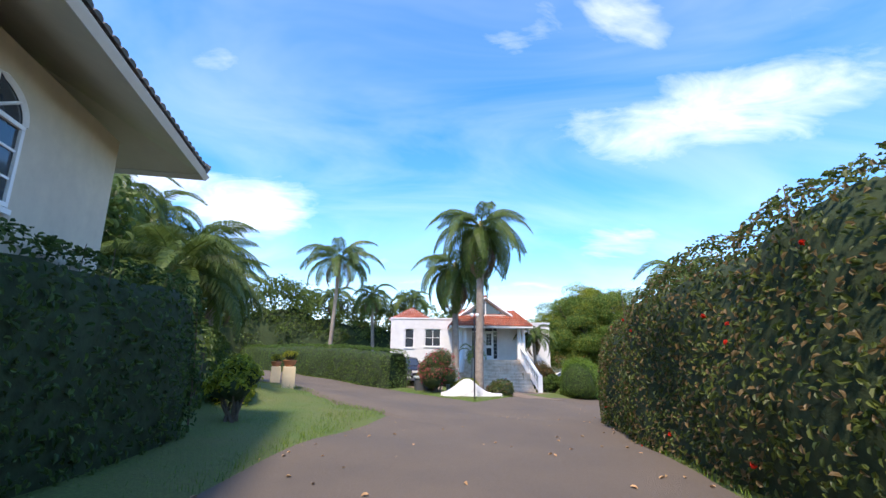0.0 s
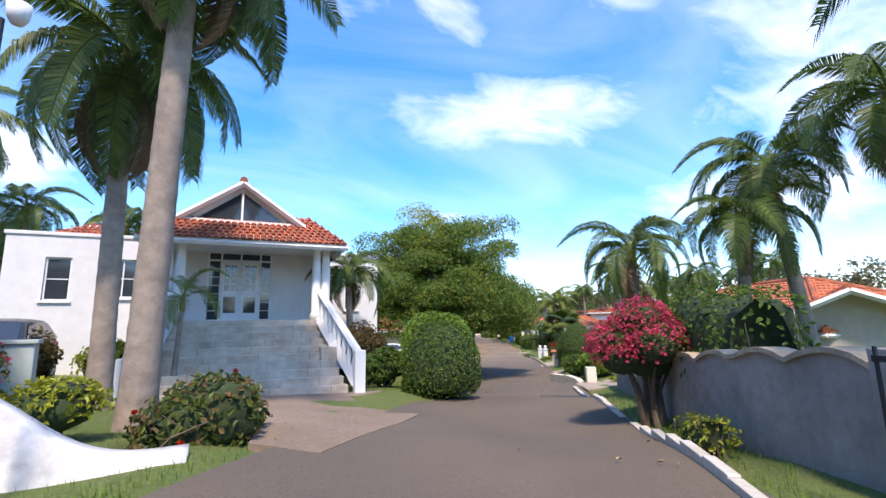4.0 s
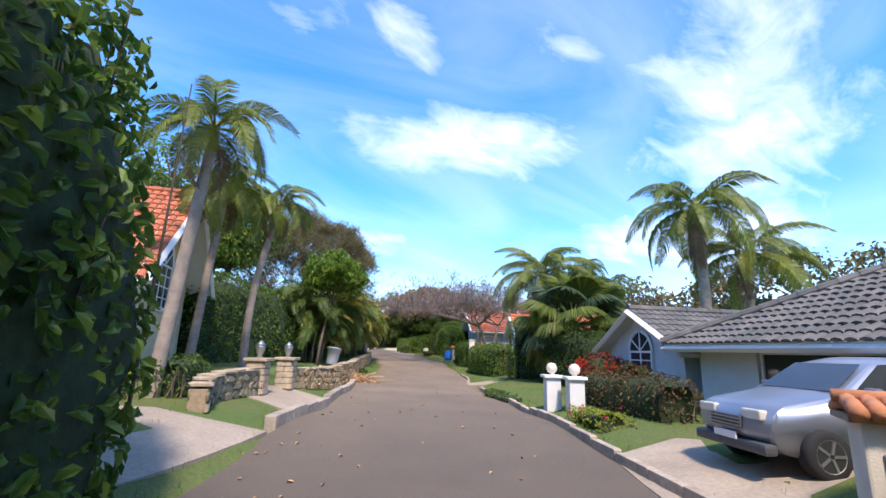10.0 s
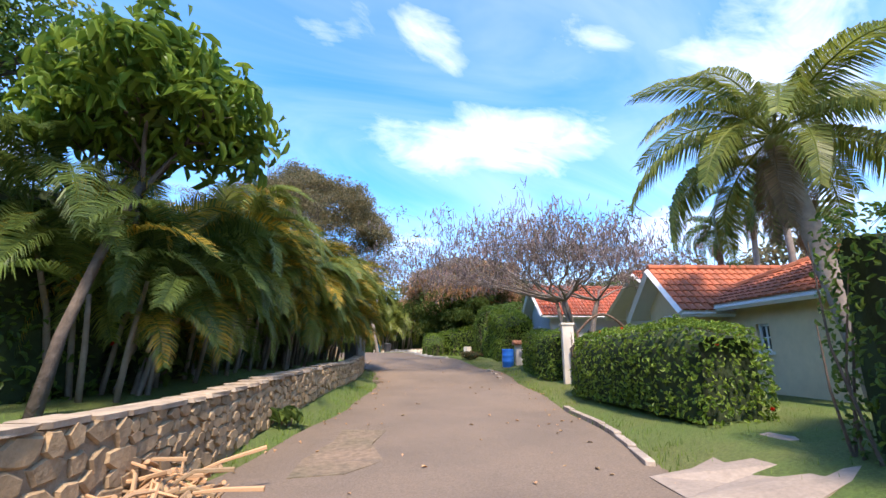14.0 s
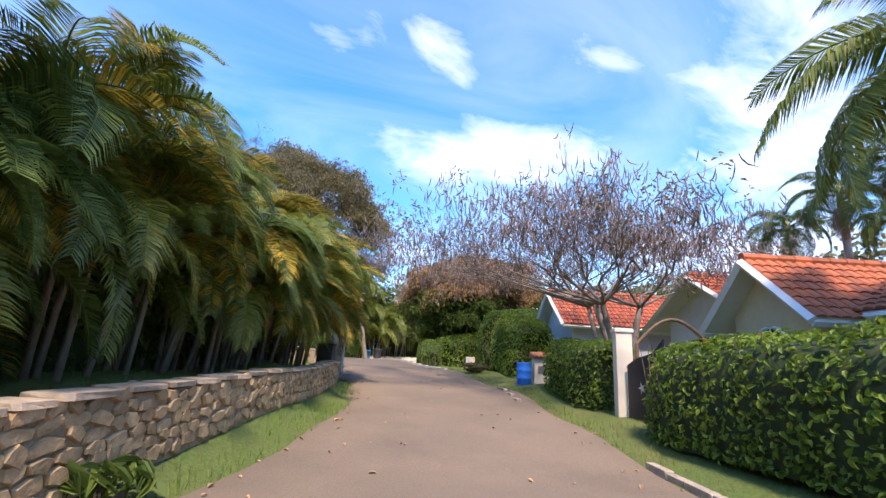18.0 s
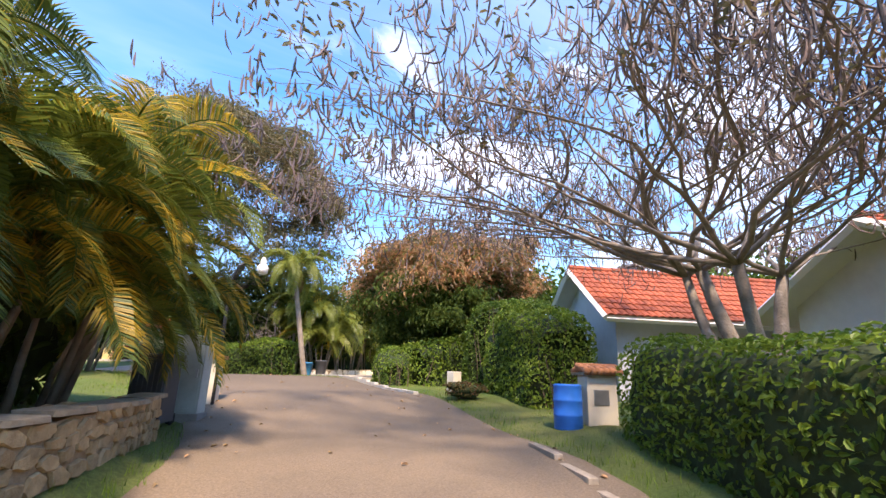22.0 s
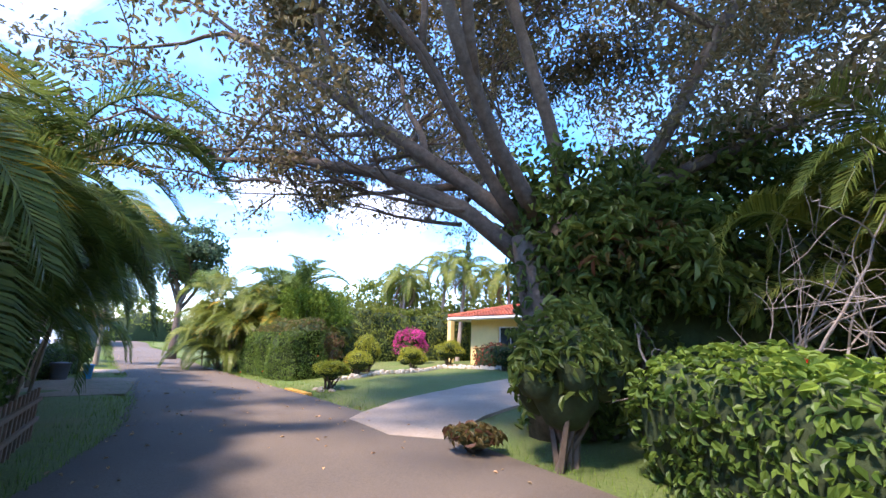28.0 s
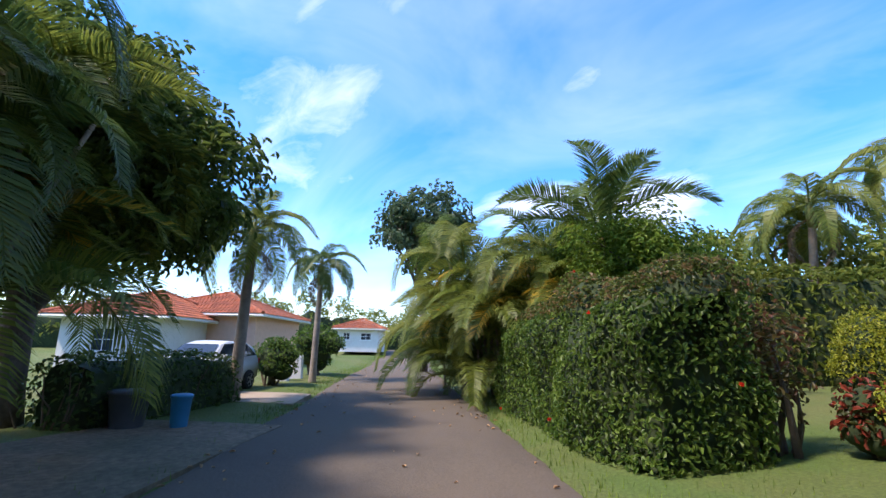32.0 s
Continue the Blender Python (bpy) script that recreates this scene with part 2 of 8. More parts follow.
M["blue_wall"] = material("blue_wall", (0.58, 0.60, 0.62), 0.82, vary=0.05, scale=4, bump=0.12, second=(0.50, 0.52, 0.54), second_scale=0.6)
M["grey_wall"] = material("grey_wall", (0.33, 0.30, 0.265), 0.92, vary=0.15, scale=6, bump=0.6, bump_scale=18, second=(0.22, 0.20, 0.18), second_scale=1.1, second_amount=0.7)
M["pink_wall"] = material("pink_wall", (0.72, 0.42, 0.30), 0.82, vary=0.05, scale=4, bump=0.1)
M["soffit"] = material("soffit", (0.72, 0.70, 0.64), 0.8, vary=0.04, scale=3, bump=0.05)
M["tile_red"] = material("tile_red", (0.36, 0.095, 0.045), 0.75, vary=0.2, scale=3, bump=0.25, second=(0.25, 0.065, 0.035), second_scale=0.9, random_ob=0.15, island=0.25)
M["tile_orange"] = material("tile_orange", (0.44, 0.135, 0.06), 0.75, vary=0.18, scale=3, bump=0.25, second=(0.31, 0.10, 0.055), second_scale=0.9, random_ob=0.15, island=0.25)
M["tile_grey"] = material("tile_grey", (0.155, 0.148, 0.14), 0.8, vary=0.2, scale=4, bump=0.3, second=(0.10, 0.097, 0.093), second_scale=0.8, random_ob=0.12, island=0.2)
M["stone_warm"] = material("stone_warm", (0.49, 0.345, 0.20), 0.9, vary=0.25, scale=9, bump=0.7, bump_scale=22, second=(0.36, 0.235, 0.12), second_scale=3.0, random_ob=0.22, island=0.25)
M["stone_grey"] = material("stone_grey", (0.36, 0.29, 0.20), 0.92, vary=0.25, scale=9, bump=0.7, bump_scale=22, second=(0.17, 0.16, 0.11), second_scale=2.0, random_ob=0.3, island=0.35)
M["mortar"] = material("mortar", (0.34, 0.25, 0.15), 0.95, vary=0.2, scale=14, bump=0.6)
M["cap"] = material("wall_cap", (0.50, 0.385, 0.25), 0.9, vary=0.2, scale=8, bump=0.5, second=(0.30, 0.24, 0.17), second_scale=1.5)
M["marble"] = material("step_stone", (0.66, 0.55, 0.42), 0.6, vary=0.12, scale=5, bump=0.15, second=(0.42, 0.31, 0.21), second_scale=2.2, second_amount=0.5, random_ob=0.06)
M["plaster_post"] = material("plaster_post", (0.74, 0.66, 0.52), 0.85, vary=0.08, scale=8, bump=0.25, second=(0.55, 0.47, 0.36), second_scale=2.0, second_amount=0.4)
M["frame_white"] = material("white_paint", (0.80, 0.79, 0.76), 0.5, vary=0.03, scale=5, bump=0.03)
M["frame_dark"] = material("dark_frame", (0.07, 0.055, 0.045), 0.5, vary=0.1, bump=0.05)
M["glass"] = material("window_glass", (0.035, 0.042, 0.05), 0.06, vary=0.05, scale=1, bump=0, spec=0.8)
M["wood"] = material("weathered_wood", (0.20, 0.12, 0.07), 0.7, vary=0.2, scale=20, bump=0.3)
M["blackmetal"] = material("black_metal", (0.028, 0.029, 0.032), 0.45, metal=0.3, vary=0.15, scale=7, bump=0.15)
M["steel"] = material("steel", (0.45, 0.45, 0.44), 0.4, metal=0.8, vary=0.1, bump=0.05)
M["grey_plastic"] = material("grey_plastic", (0.34, 0.35, 0.35), 0.55, vary=0.06, scale=6, bump=0.08)
M["dark_plastic"] = material("dark_plastic", (0.075, 0.078, 0.085), 0.5, vary=0.1, scale=6, bump=0.08)
M["blue_plastic"] = material("blue_plastic", (0.02, 0.17, 0.62), 0.4, vary=0.06, scale=6, bump=0.05)
M["blue_tub"] = material("blue_tub", (0.03, 0.22, 0.42), 0.5, vary=0.08, scale=6, bump=0.08)
M["green_box"] = material("cabinet_green", (0.46, 0.50, 0.45), 0.6, vary=0.08, scale=5, bump=0.1, second=(0.36, 0.39, 0.34), second_scale=1.5)
M["yellow_sign"] = material("yellow_sign", (0.75, 0.55, 0.04), 0.6, vary=0.06, bump=0.05)
M["yellow_paint"] = material("yellow_paint", (0.62, 0.33, 0.05), 0.85, vary=0.25, scale=18, bump=0.3)
M["white_plastic"] = material("white_plastic", (0.74, 0.72, 0.68), 0.5, vary=0.06, bump=0.05)
M["globe"] = material("lamp_globe", (0.86, 0.80, 0.66), 0.35, vary=0.03, bump=0, translucent=0.3)
M["ink"] = material("ink_black", (0.03, 0.03, 0.03), 0.7, vary=0.05, bump=0)
M["bark"] = material("bark", (0.15, 0.115, 0.085), 0.95, vary=0.3, scale=9, bump=1.0, bump_scale=25, second=(0.09, 0.07, 0.055), second_scale=1.5)
M["bark_pale"] = material("bark_pale", (0.34, 0.285, 0.235), 0.92, vary=0.25, scale=8, bump=0.8, bump_scale=25, second=(0.23, 0.19, 0.155), second_scale=1.5)
M["palm_trunk"] = material("palm_trunk", (0.33, 0.265, 0.205), 0.9, vary=0.22, scale=5, bump=0.6, bump_scale=20, second=(0.24, 0.19, 0.15), second_scale=0.8)
M["crownshaft"] = material("crownshaft", (0.20, 0.24, 0.06), 0.6, vary=0.15, scale=4, bump=0.1, second=(0.24, 0.16, 0.06), second_scale=2)
M["dead_frond"] = leafy("dead_frond", (0.190, 0.135, 0.085), 0.35, translucent=0.1, rough=0.8)
M["pod"] = leafy("seed_pod", (0.15, 0.115, 0.12), 0.4, translucent=0.0, rough=0.7)
M["leaf_hedge"] = leafy("hedge_leaf", (0.105, 0.185, 0.038), 0.6)
# dark leaf colour; on the shaded hedges it stands in for shade
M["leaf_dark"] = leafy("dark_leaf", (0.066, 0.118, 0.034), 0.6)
M["leaf_bright"] = leafy("bright_leaf", (0.16, 0.26, 0.042), 0.55)
M["leaf_glossy"] = leafy("glossy_hedge_leaf", (0.20, 0.33, 0.06), 0.5, translucent=0.48)
M["leaf_lime"] = leafy("lime_leaf", (0.312, 0.351, 0.039), 0.45)
M["leaf_hibiscus"] = leafy("hibiscus_leaf", (0.095, 0.132, 0.034), 0.6, tint=((0.22, 0.15, 0.06), 0.26))
M["leaf_brown"] = leafy("brown_green_leaf", (0.130, 0.111, 0.046), 0.6, tint=((0.18, 0.08, 0.04), 0.2))
M["leaf_yellowtree"] = leafy("yellow_green_leaf", (0.140, 0.230, 0.052), 0.6, tint=((0.36, 0.34, 0.05), 0.10), translucent=0.5)
M["leaf_mango"] = leafy("mango_leaf", (0.095, 0.150, 0.038), 0.6)
M["leaf_mango_new"] = leafy("mango_flush", (0.52, 0.33, 0.19), 0.35, tint=((0.22, 0.20, 0.06), 0.3))
M["leaf_grey"] = leafy("grey_green_leaf", (0.20, 0.178, 0.10), 0.5)
M["leaf_frond"] = leafy("frond_leaf", (0.165, 0.23, 0.048), 0.5, second=(0.19, 0.22, 0.045))
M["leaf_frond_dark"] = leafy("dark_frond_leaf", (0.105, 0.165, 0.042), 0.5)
M["leaf_frond_gold"] = leafy("golden_frond_leaf", (0.42, 0.31, 0.04), 0.5, tint=((0.10, 0.15, 0.03), 0.35))
M["leaf_blue"] = leafy("blue_green_leaf", (0.078, 0.130, 0.072), 0.5)
M["leaf_red"] = leafy("red_leaf", (0.260, 0.058, 0.039), 0.6, tint=((0.06, 0.07, 0.02), 0.4))
M["flower_pink"] = leafy("pink_bract", (0.620, 0.075, 0.160), 0.4)
M["flower_magenta"] = leafy("magenta_bract", (0.620, 0.060, 0.330), 0.4)
M["flower_red"] = leafy("red_petal", (0.700, 0.045, 0.020), 0.4)
M["flower_white"] = leafy("white_petal", (0.750, 0.700, 0.500), 0.2)
M["twig"] = material("twig", (0.13, 0.095, 0.065), 0.95, vary=0.25, scale=10, bump=0.5)
# near-black green of the added foliage cores: inner shade put into a colour
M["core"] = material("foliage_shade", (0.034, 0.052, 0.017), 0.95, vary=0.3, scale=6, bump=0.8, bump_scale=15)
M["car_silver"] = material("car_paint_silver", (0.30, 0.33, 0.38), 0.28, metal=0.6, vary=0.03, scale=2, bump=0)
M["car_dark"] = material("car_paint_dark", (0.035, 0.032, 0.035), 0.2, metal=0.4, vary=0.03, scale=2, bump=0)
M["car_white"] = material("car_paint_white", (0.62, 0.63, 0.64), 0.28, vary=0.02, scale=2, bump=0)
M["rubber"] = material("tyre_rubber", (0.022, 0.022, 0.023), 0.85, vary=0.1, bump=0.2)
M["lens"] = material("headlight_lens", (0.62, 0.58, 0.50), 0.1, vary=0.03, bump=0, spec=0.8)
M["lens_red"] = material("tail_lens", (0.45, 0.02, 0.02), 0.15, vary=0.03, bump=0, spec=0.7)
M["terracotta"] = material("terracotta", (0.50, 0.21, 0.10), 0.85, vary=0.15, scale=8, bump=0.3)
M["debris"] = leafy("dry_frond", (0.400, 0.260, 0.150), 0.4, translucent=0.0, rough=0.9)
M["rock"] = material("rock", (0.40, 0.34, 0.25), 0.92, vary=0.25, scale=8, bump=0.8, bump_scale=20, second=(0.22, 0.19, 0.14), second_scale=3)

# ---- tools ----
RNG = np.random.default_rng(7)


def link(name, mesh, parent=None, label="", mat=None):
    ob = new(name, mesh)
    if mat is not None and not mesh.materials:
        mesh.materials.append(mat)
    if parent is not None:
        ob.parent = parent
    if label:
        ob["label"] = label
    return ob


def part(name, bm, mat, parent=None, label="", smooth=False):
    """Links a bmesh as one mesh object under a thing or a part."""
    mesh = bpy.data.meshes.new(name)
    if smooth:
        for f in bm.faces:
            f.smooth = True
    bm.to_mesh(mesh)
    bm.free()
    return link(name, mesh, parent, label, mat)


def pymesh(name, verts, faces, mat, parent=None, label="", smooth=False):
    mesh = bpy.data.meshes.new(name)
    mesh.from_pydata(verts if isinstance(verts, list) else verts.tolist(), [], faces if isinstance(faces, list) else faces.tolist())
    if smooth:
        mesh.polygons.foreach_set("use_smooth", [True] * len(mesh.polygons))
    mesh.update()
    return link(name, mesh, parent, label, mat)


def thing(name, label, category, at=(0, 0, 0), turn=0.0, group="", kind=""):
    e = new(name)
    e.empty_display_size = 0.2
    e.matrix_basis = pose(*at, 0, 0, turn)
    return tagged(e, label, category, group, kind)


def box(x0, x1, y0, y1, z0, z1, bevel=0.0, bm=None, taper=0.0):
    bm = bm or bmesh.new()
    made = bmesh.ops.create_cube(bm, size=1.0)["verts"]
    for v in made:
        k = 1 - taper if v.co.z > 0 else 1
        v.co = Vector(((x0 + x1) / 2 + v.co.x * (x1 - x0) * k, (y0 + y1) / 2 + v.co.y * (y1 - y0) * k, (z0 + z1) / 2 + v.co.z * (z1 - z0)))
    if bevel:
        es = list({e for v in made for e in v.link_edges})
        bmesh.ops.bevel(bm, geom=es, offset=bevel, segments=2, affect="EDGES", profile=0.6)
    return bm


def lathe(profile, n=20, bm=None, at=(0, 0, 0), lean=(0, 0)):
    """A turned solid from (radius, height) pairs."""
    bm = bm or bmesh.new()
    rings = []
    for r, z in profile:
        rings.append([bm.verts.new((at[0] + lean[0] * z + r * math.cos(2 * math.pi * k / n), at[1] + lean[1] * z + r * math.sin(2 * math.pi * k / n), at[2] + z)) for k in range(n)])
    for a, b in zip(rings[:-1], rings[1:]):
        for k in range(n):
            bm.faces.new((a[k], a[(k + 1) % n], b[(k + 1) % n], b[k]))
    bm.faces.new(rings[0][::-1])
    bm.faces.new(rings[-1])
    return bm


def tube_arrays(points, radii, n=7):
    """Vertices and faces of a bent, tapering tube."""
    pts = np.array(points, float)
    tang = np.gradient(pts, axis=0)
    tang /= np.linalg.norm(tang, axis=1, keepdims=True) + 1e-9
    ref = np.array([0.0, 0, 1]) if abs(tang[0, 2]) < 0.9 else np.array([1.0, 0, 0])
    side = np.cross(tang, ref)
    side /= np.linalg.norm(side, axis=1, keepdims=True) + 1e-9
    up = np.cross(side, tang)
    ang = 2 * np.pi * np.arange(n) / n
    ring = side[:, None] * np.cos(ang)[None, :, None] + up[:, None] * np.sin(ang)[None, :, None]
    v = (pts[:, None] + ring * np.array(radii)[:, None, None]).reshape(-1, 3)
    f = []
    for i in range(len(pts) - 1):
        for k in range(n):
            f.append((i * n + k, i * n + (k + 1) % n, (i + 1) * n + (k + 1) % n, (i + 1) * n + k))
    f.append(tuple(range(n))[::-1])
    f.append(tuple(range((len(pts) - 1) * n, len(pts) * n)))
    return v, f


class Bag:
    """Gathers many small pieces into one mesh."""

    def __init__(self):
        self.v, self.f, self.n = [], [], 0

    def add(self, v, f):
        v = np.asarray(v, float).reshape(-1, 3)
        self.v.append(v)
        self.f += [tuple(i + self.n for i in q) for q in f]
        self.n += len(v)

    def tube(self, points, radii, n=6):
        self.add(*tube_arrays(points, radii, n))

    def leaves(self, pts, nrm, size, ratio=0.5, droop=0.3, jitter=0.6, fold=0.18, along=None):
        """Leaf blades at the points: six vertices, two folded quads each. along: a growth direction, else random."""
        pts, nrm = np.asarray(pts, float), np.asarray(nrm, float)
        k = len(pts)
        if not k:
            return
        nrm = nrm + RNG.normal(0, jitter, (k, 3))
        nrm /= np.linalg.norm(nrm, axis=1, keepdims=True) + 1e-9
        d = RNG.normal(0, 1, (k, 3)) if along is None else np.asarray(along, float) + RNG.normal(0, 0.35, (k, 3))
        d[:, 2] -= droop
        d -= nrm * (d * nrm).sum(1, keepdims=True)
        d /= np.linalg.norm(d, axis=1, keepdims=True) + 1e-9
        s = np.cross(nrm, d)
        ln = (size * RNG.uniform(0.65, 1.35, k))[:, None]
        w = ln * ratio / 2
        base, tip = pts - d * ln * 0.4, pts + d * ln * 0.6 - nrm * ln * 0.12
        low, high = pts - d * ln * 0.15, pts + d * ln * 0.28
        up = nrm * ln * fold
        v = np.stack([base, low + s * w + up, high + s * w * 0.8 + up, tip, high - s * w * 0.8 + up, low - s * w + up], 1).reshape(-1, 3)
        i0 = self.n + 6 * np.arange(k)
        q = np.concatenate([np.stack([i0, i0 + 1, i0 + 2, i0 + 3], 1), np.stack([i0, i0 + 3, i0 + 4, i0 + 5], 1)])
        self.v.append(v)
        self.f += q.tolist()
        self.n += 6 * k

    def link(self, name, mat, parent=None, label="", smooth=False):
        if not self.v:
            return None
        return pymesh(name, np.concatenate(self.v), self.f, mat, parent, label, smooth)


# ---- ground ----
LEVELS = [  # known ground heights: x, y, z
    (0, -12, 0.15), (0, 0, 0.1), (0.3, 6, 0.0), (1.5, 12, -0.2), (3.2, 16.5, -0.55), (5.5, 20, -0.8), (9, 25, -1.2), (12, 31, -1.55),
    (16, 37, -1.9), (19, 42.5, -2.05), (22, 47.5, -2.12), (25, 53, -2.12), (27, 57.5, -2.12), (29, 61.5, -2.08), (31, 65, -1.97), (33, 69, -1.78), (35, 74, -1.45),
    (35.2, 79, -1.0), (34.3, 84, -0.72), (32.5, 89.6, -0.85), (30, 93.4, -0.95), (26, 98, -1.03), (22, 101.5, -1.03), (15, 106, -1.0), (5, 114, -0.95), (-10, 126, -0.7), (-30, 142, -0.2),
    (1, 21.5, -0.38), (2.9, 21.6, -0.36), (-1.5, 22, -0.36), (2.2, 25, -0.5), (0, 28, -0.6), (4, 28, -0.65), (6.2, 28.3, -0.72), (8.2, 30.5, -0.95), (3, 34, -0.6), (10, 36, -1.2), (3, 42, -0.6), (-2, 18.8, -0.3), (-4.9, 22.6, -0.2), (-8.6, 27.6, -0.05), (-12.8, 33.4, 0.0), (-1.8, 25, -0.3), (-6.5, 31.5, -0.1), (-3.4, 14.2, -0.05), (-5.3, 16.6, 0.3), (-6.8, 14.5, 0.45), (-8, 17, 0.45), (-7.6, 21.8, 0.15), (-4, 32, -0.42), (-24, 50, 0.0), (-5, 40, -0.4),
    (8.3, 19, -0.72), (11.5, 23.7, -1.0), (12, 20, -0.8), (18, 30, -1.4), (17, 32.6, -1.62), (22, 36, -1.5), (24, 42, -1.8), (27.6, 51, -1.8), (31, 51, -1.75), (30, 46, -1.85), (33, 58, -1.75), (36, 63, -1.7),
    (22, 54, -1.78), (18, 52, -1.7), (17, 58, -1.3), (22, 60, -1.3), (24.5, 62, -1.35), (27, 68, -1.1), (29, 73, -0.9), (38.2, 69, -1.55), (41, 70, -1.3), (38.5, 73.4, -1.26), (39.3, 74.2, -1.25), (40.5, 79, -1.0), (45, 78, -0.9), (40, 86, -0.75), (46, 90, -0.7),
    (37.7, 89, -0.78), (36, 92, -0.85), (32.5, 96.5, -0.9), (27, 101, -0.95), (24.5, 103.4, -0.9), (26.5, 106, -0.62), (27, 113, -0.32), (33, 110, -0.3), (22, 112, -0.5), (16, 112, -0.9), (20, 106, -1.0), (15, 101, -1.03), (10, 103, -1.0), (26, 92, -1.0), (22, 96, -1.05),
]
LV = np.array(LEVELS)


def land_z(x, y):
    """Height of the open land."""
    d = np.hypot(LV[:, 0] - x, LV[:, 1] - y)
    w = np.exp(-(d - d.min()) / 1.6) / (1.0 + d)
    return float((w * LV[:, 2]).sum() / w.sum())


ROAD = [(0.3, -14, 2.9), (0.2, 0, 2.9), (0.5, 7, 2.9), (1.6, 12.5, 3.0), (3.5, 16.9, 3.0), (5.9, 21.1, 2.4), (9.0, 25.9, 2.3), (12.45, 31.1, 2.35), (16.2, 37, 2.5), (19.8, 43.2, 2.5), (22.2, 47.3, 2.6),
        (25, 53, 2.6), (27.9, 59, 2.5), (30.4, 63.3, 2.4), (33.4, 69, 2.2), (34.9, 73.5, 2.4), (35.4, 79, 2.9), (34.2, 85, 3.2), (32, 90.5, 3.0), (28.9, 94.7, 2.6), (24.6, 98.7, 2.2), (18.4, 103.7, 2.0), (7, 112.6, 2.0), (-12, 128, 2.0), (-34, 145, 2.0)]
SIDE_ROAD = [(2.6, 13.4, 3.0), (0.9, 15.2, 3.1), (-2.1, 18.7, 3.1), (-4.9, 22.6, 2.9), (-8.6, 27.6, 2.6), (-12.8, 33.4, 2.5), (-20, 43.5, 2.5), (-32, 60, 2.5)]
RD, SRD = np.array(ROAD), np.array(SIDE_ROAD)


def smooth_line(pts, step=0.6):
    """Points along a smooth curve (Catmull-Rom) through the given rows."""
    p = np.array(pts, float)
    p = np.concatenate([2 * p[:1] - p[1:2], p, 2 * p[-1:] - p[-2:-1]])
    out = []
    for i in range(1, len(p) - 2):
        n = max(2, int(np.hypot(*(p[i + 1] - p[i])[:2]) / step))
        for k in range(n):
            t = k / n
            out.append(0.5 * (2 * p[i] + (p[i + 1] - p[i - 1]) * t + (2 * p[i - 1] - 5 * p[i] + 4 * p[i + 1] - p[i + 2]) * t * t + (3 * p[i] - p[i - 1] - 3 * p[i + 1] + p[i + 2]) * t**3))
    out.append(p[-2])
    return np.array(out)


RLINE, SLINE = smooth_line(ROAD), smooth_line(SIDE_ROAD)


def road_off(x, y):
    """Distance beyond the nearest road edge (negative on the road)."""
    best = 99.0
    for L in (RLINE, SLINE):
        d = np.hypot(L[:, 0] - x, L[:, 1] - y)
        best = min(best, float((d - L[:, 2]).min()))
    return best


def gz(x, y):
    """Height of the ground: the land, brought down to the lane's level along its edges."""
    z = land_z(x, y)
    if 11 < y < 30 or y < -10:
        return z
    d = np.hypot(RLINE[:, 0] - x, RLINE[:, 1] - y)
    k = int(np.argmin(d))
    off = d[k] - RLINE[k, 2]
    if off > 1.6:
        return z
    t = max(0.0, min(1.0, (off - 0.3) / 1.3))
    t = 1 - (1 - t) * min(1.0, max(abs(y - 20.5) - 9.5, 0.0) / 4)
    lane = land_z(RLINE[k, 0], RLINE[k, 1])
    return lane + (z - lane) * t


def side_of(line):
    t = np.gradient(line[:, :2], axis=0)
    t /= np.linalg.norm(t, axis=1, keepdims=True)
    return np.stack([-t[:, 1], t[:, 0]], 1)


def ribbon(name, line, off_a, off_b, dz, mat, cuts=8, wobble=0.0, parent=None, label="", fixed=None):
    """A strip along a line from one sideways offset to another (in metres, to the left positive), laid on the ground."""
    nrm = side_of(line)
    v, f = [], []

    def level(p, x, y):
        mid = gz(p[0], p[1])
        if fixed is None:
            return mid
        m = fixed(p) if callable(fixed) else 1.0
        return mid + (gz(x, y) - mid) * m if m else mid

    for i, (p, s) in enumerate(zip(line, nrm)):
        a, b = (off_a(i), off_b(i)) if callable(off_a) else (off_a, off_b)
        for k in range(-1, cuts + 2):  # the outermost rows are a sunken shoulder
            kk = min(max(k, 0), cuts)
            w = a + (b - a) * kk / cuts
            edge = wobble * (noise.noise((i * 0.21, kk * 9.1, 3)) if kk in (0, cuts) else 0)
            edge += 0.3 * math.copysign(1, b - a) * (k - kk)
            x, y = p[0] + s[0] * (w + edge), p[1] + s[1] * (w + edge)
            v.append((x, y, level(p, x, y) + dz - (0.14 if k != kk else 0.0)))
    n = cuts + 3
    for i in range(len(line) - 1):
        for k in range(cuts + 2):
            f.append((i * n + k, (i + 1) * n + k, (i + 1) * n + k + 1, i * n + k + 1))
    return pymesh(name, v, f, mat, parent, label, True)


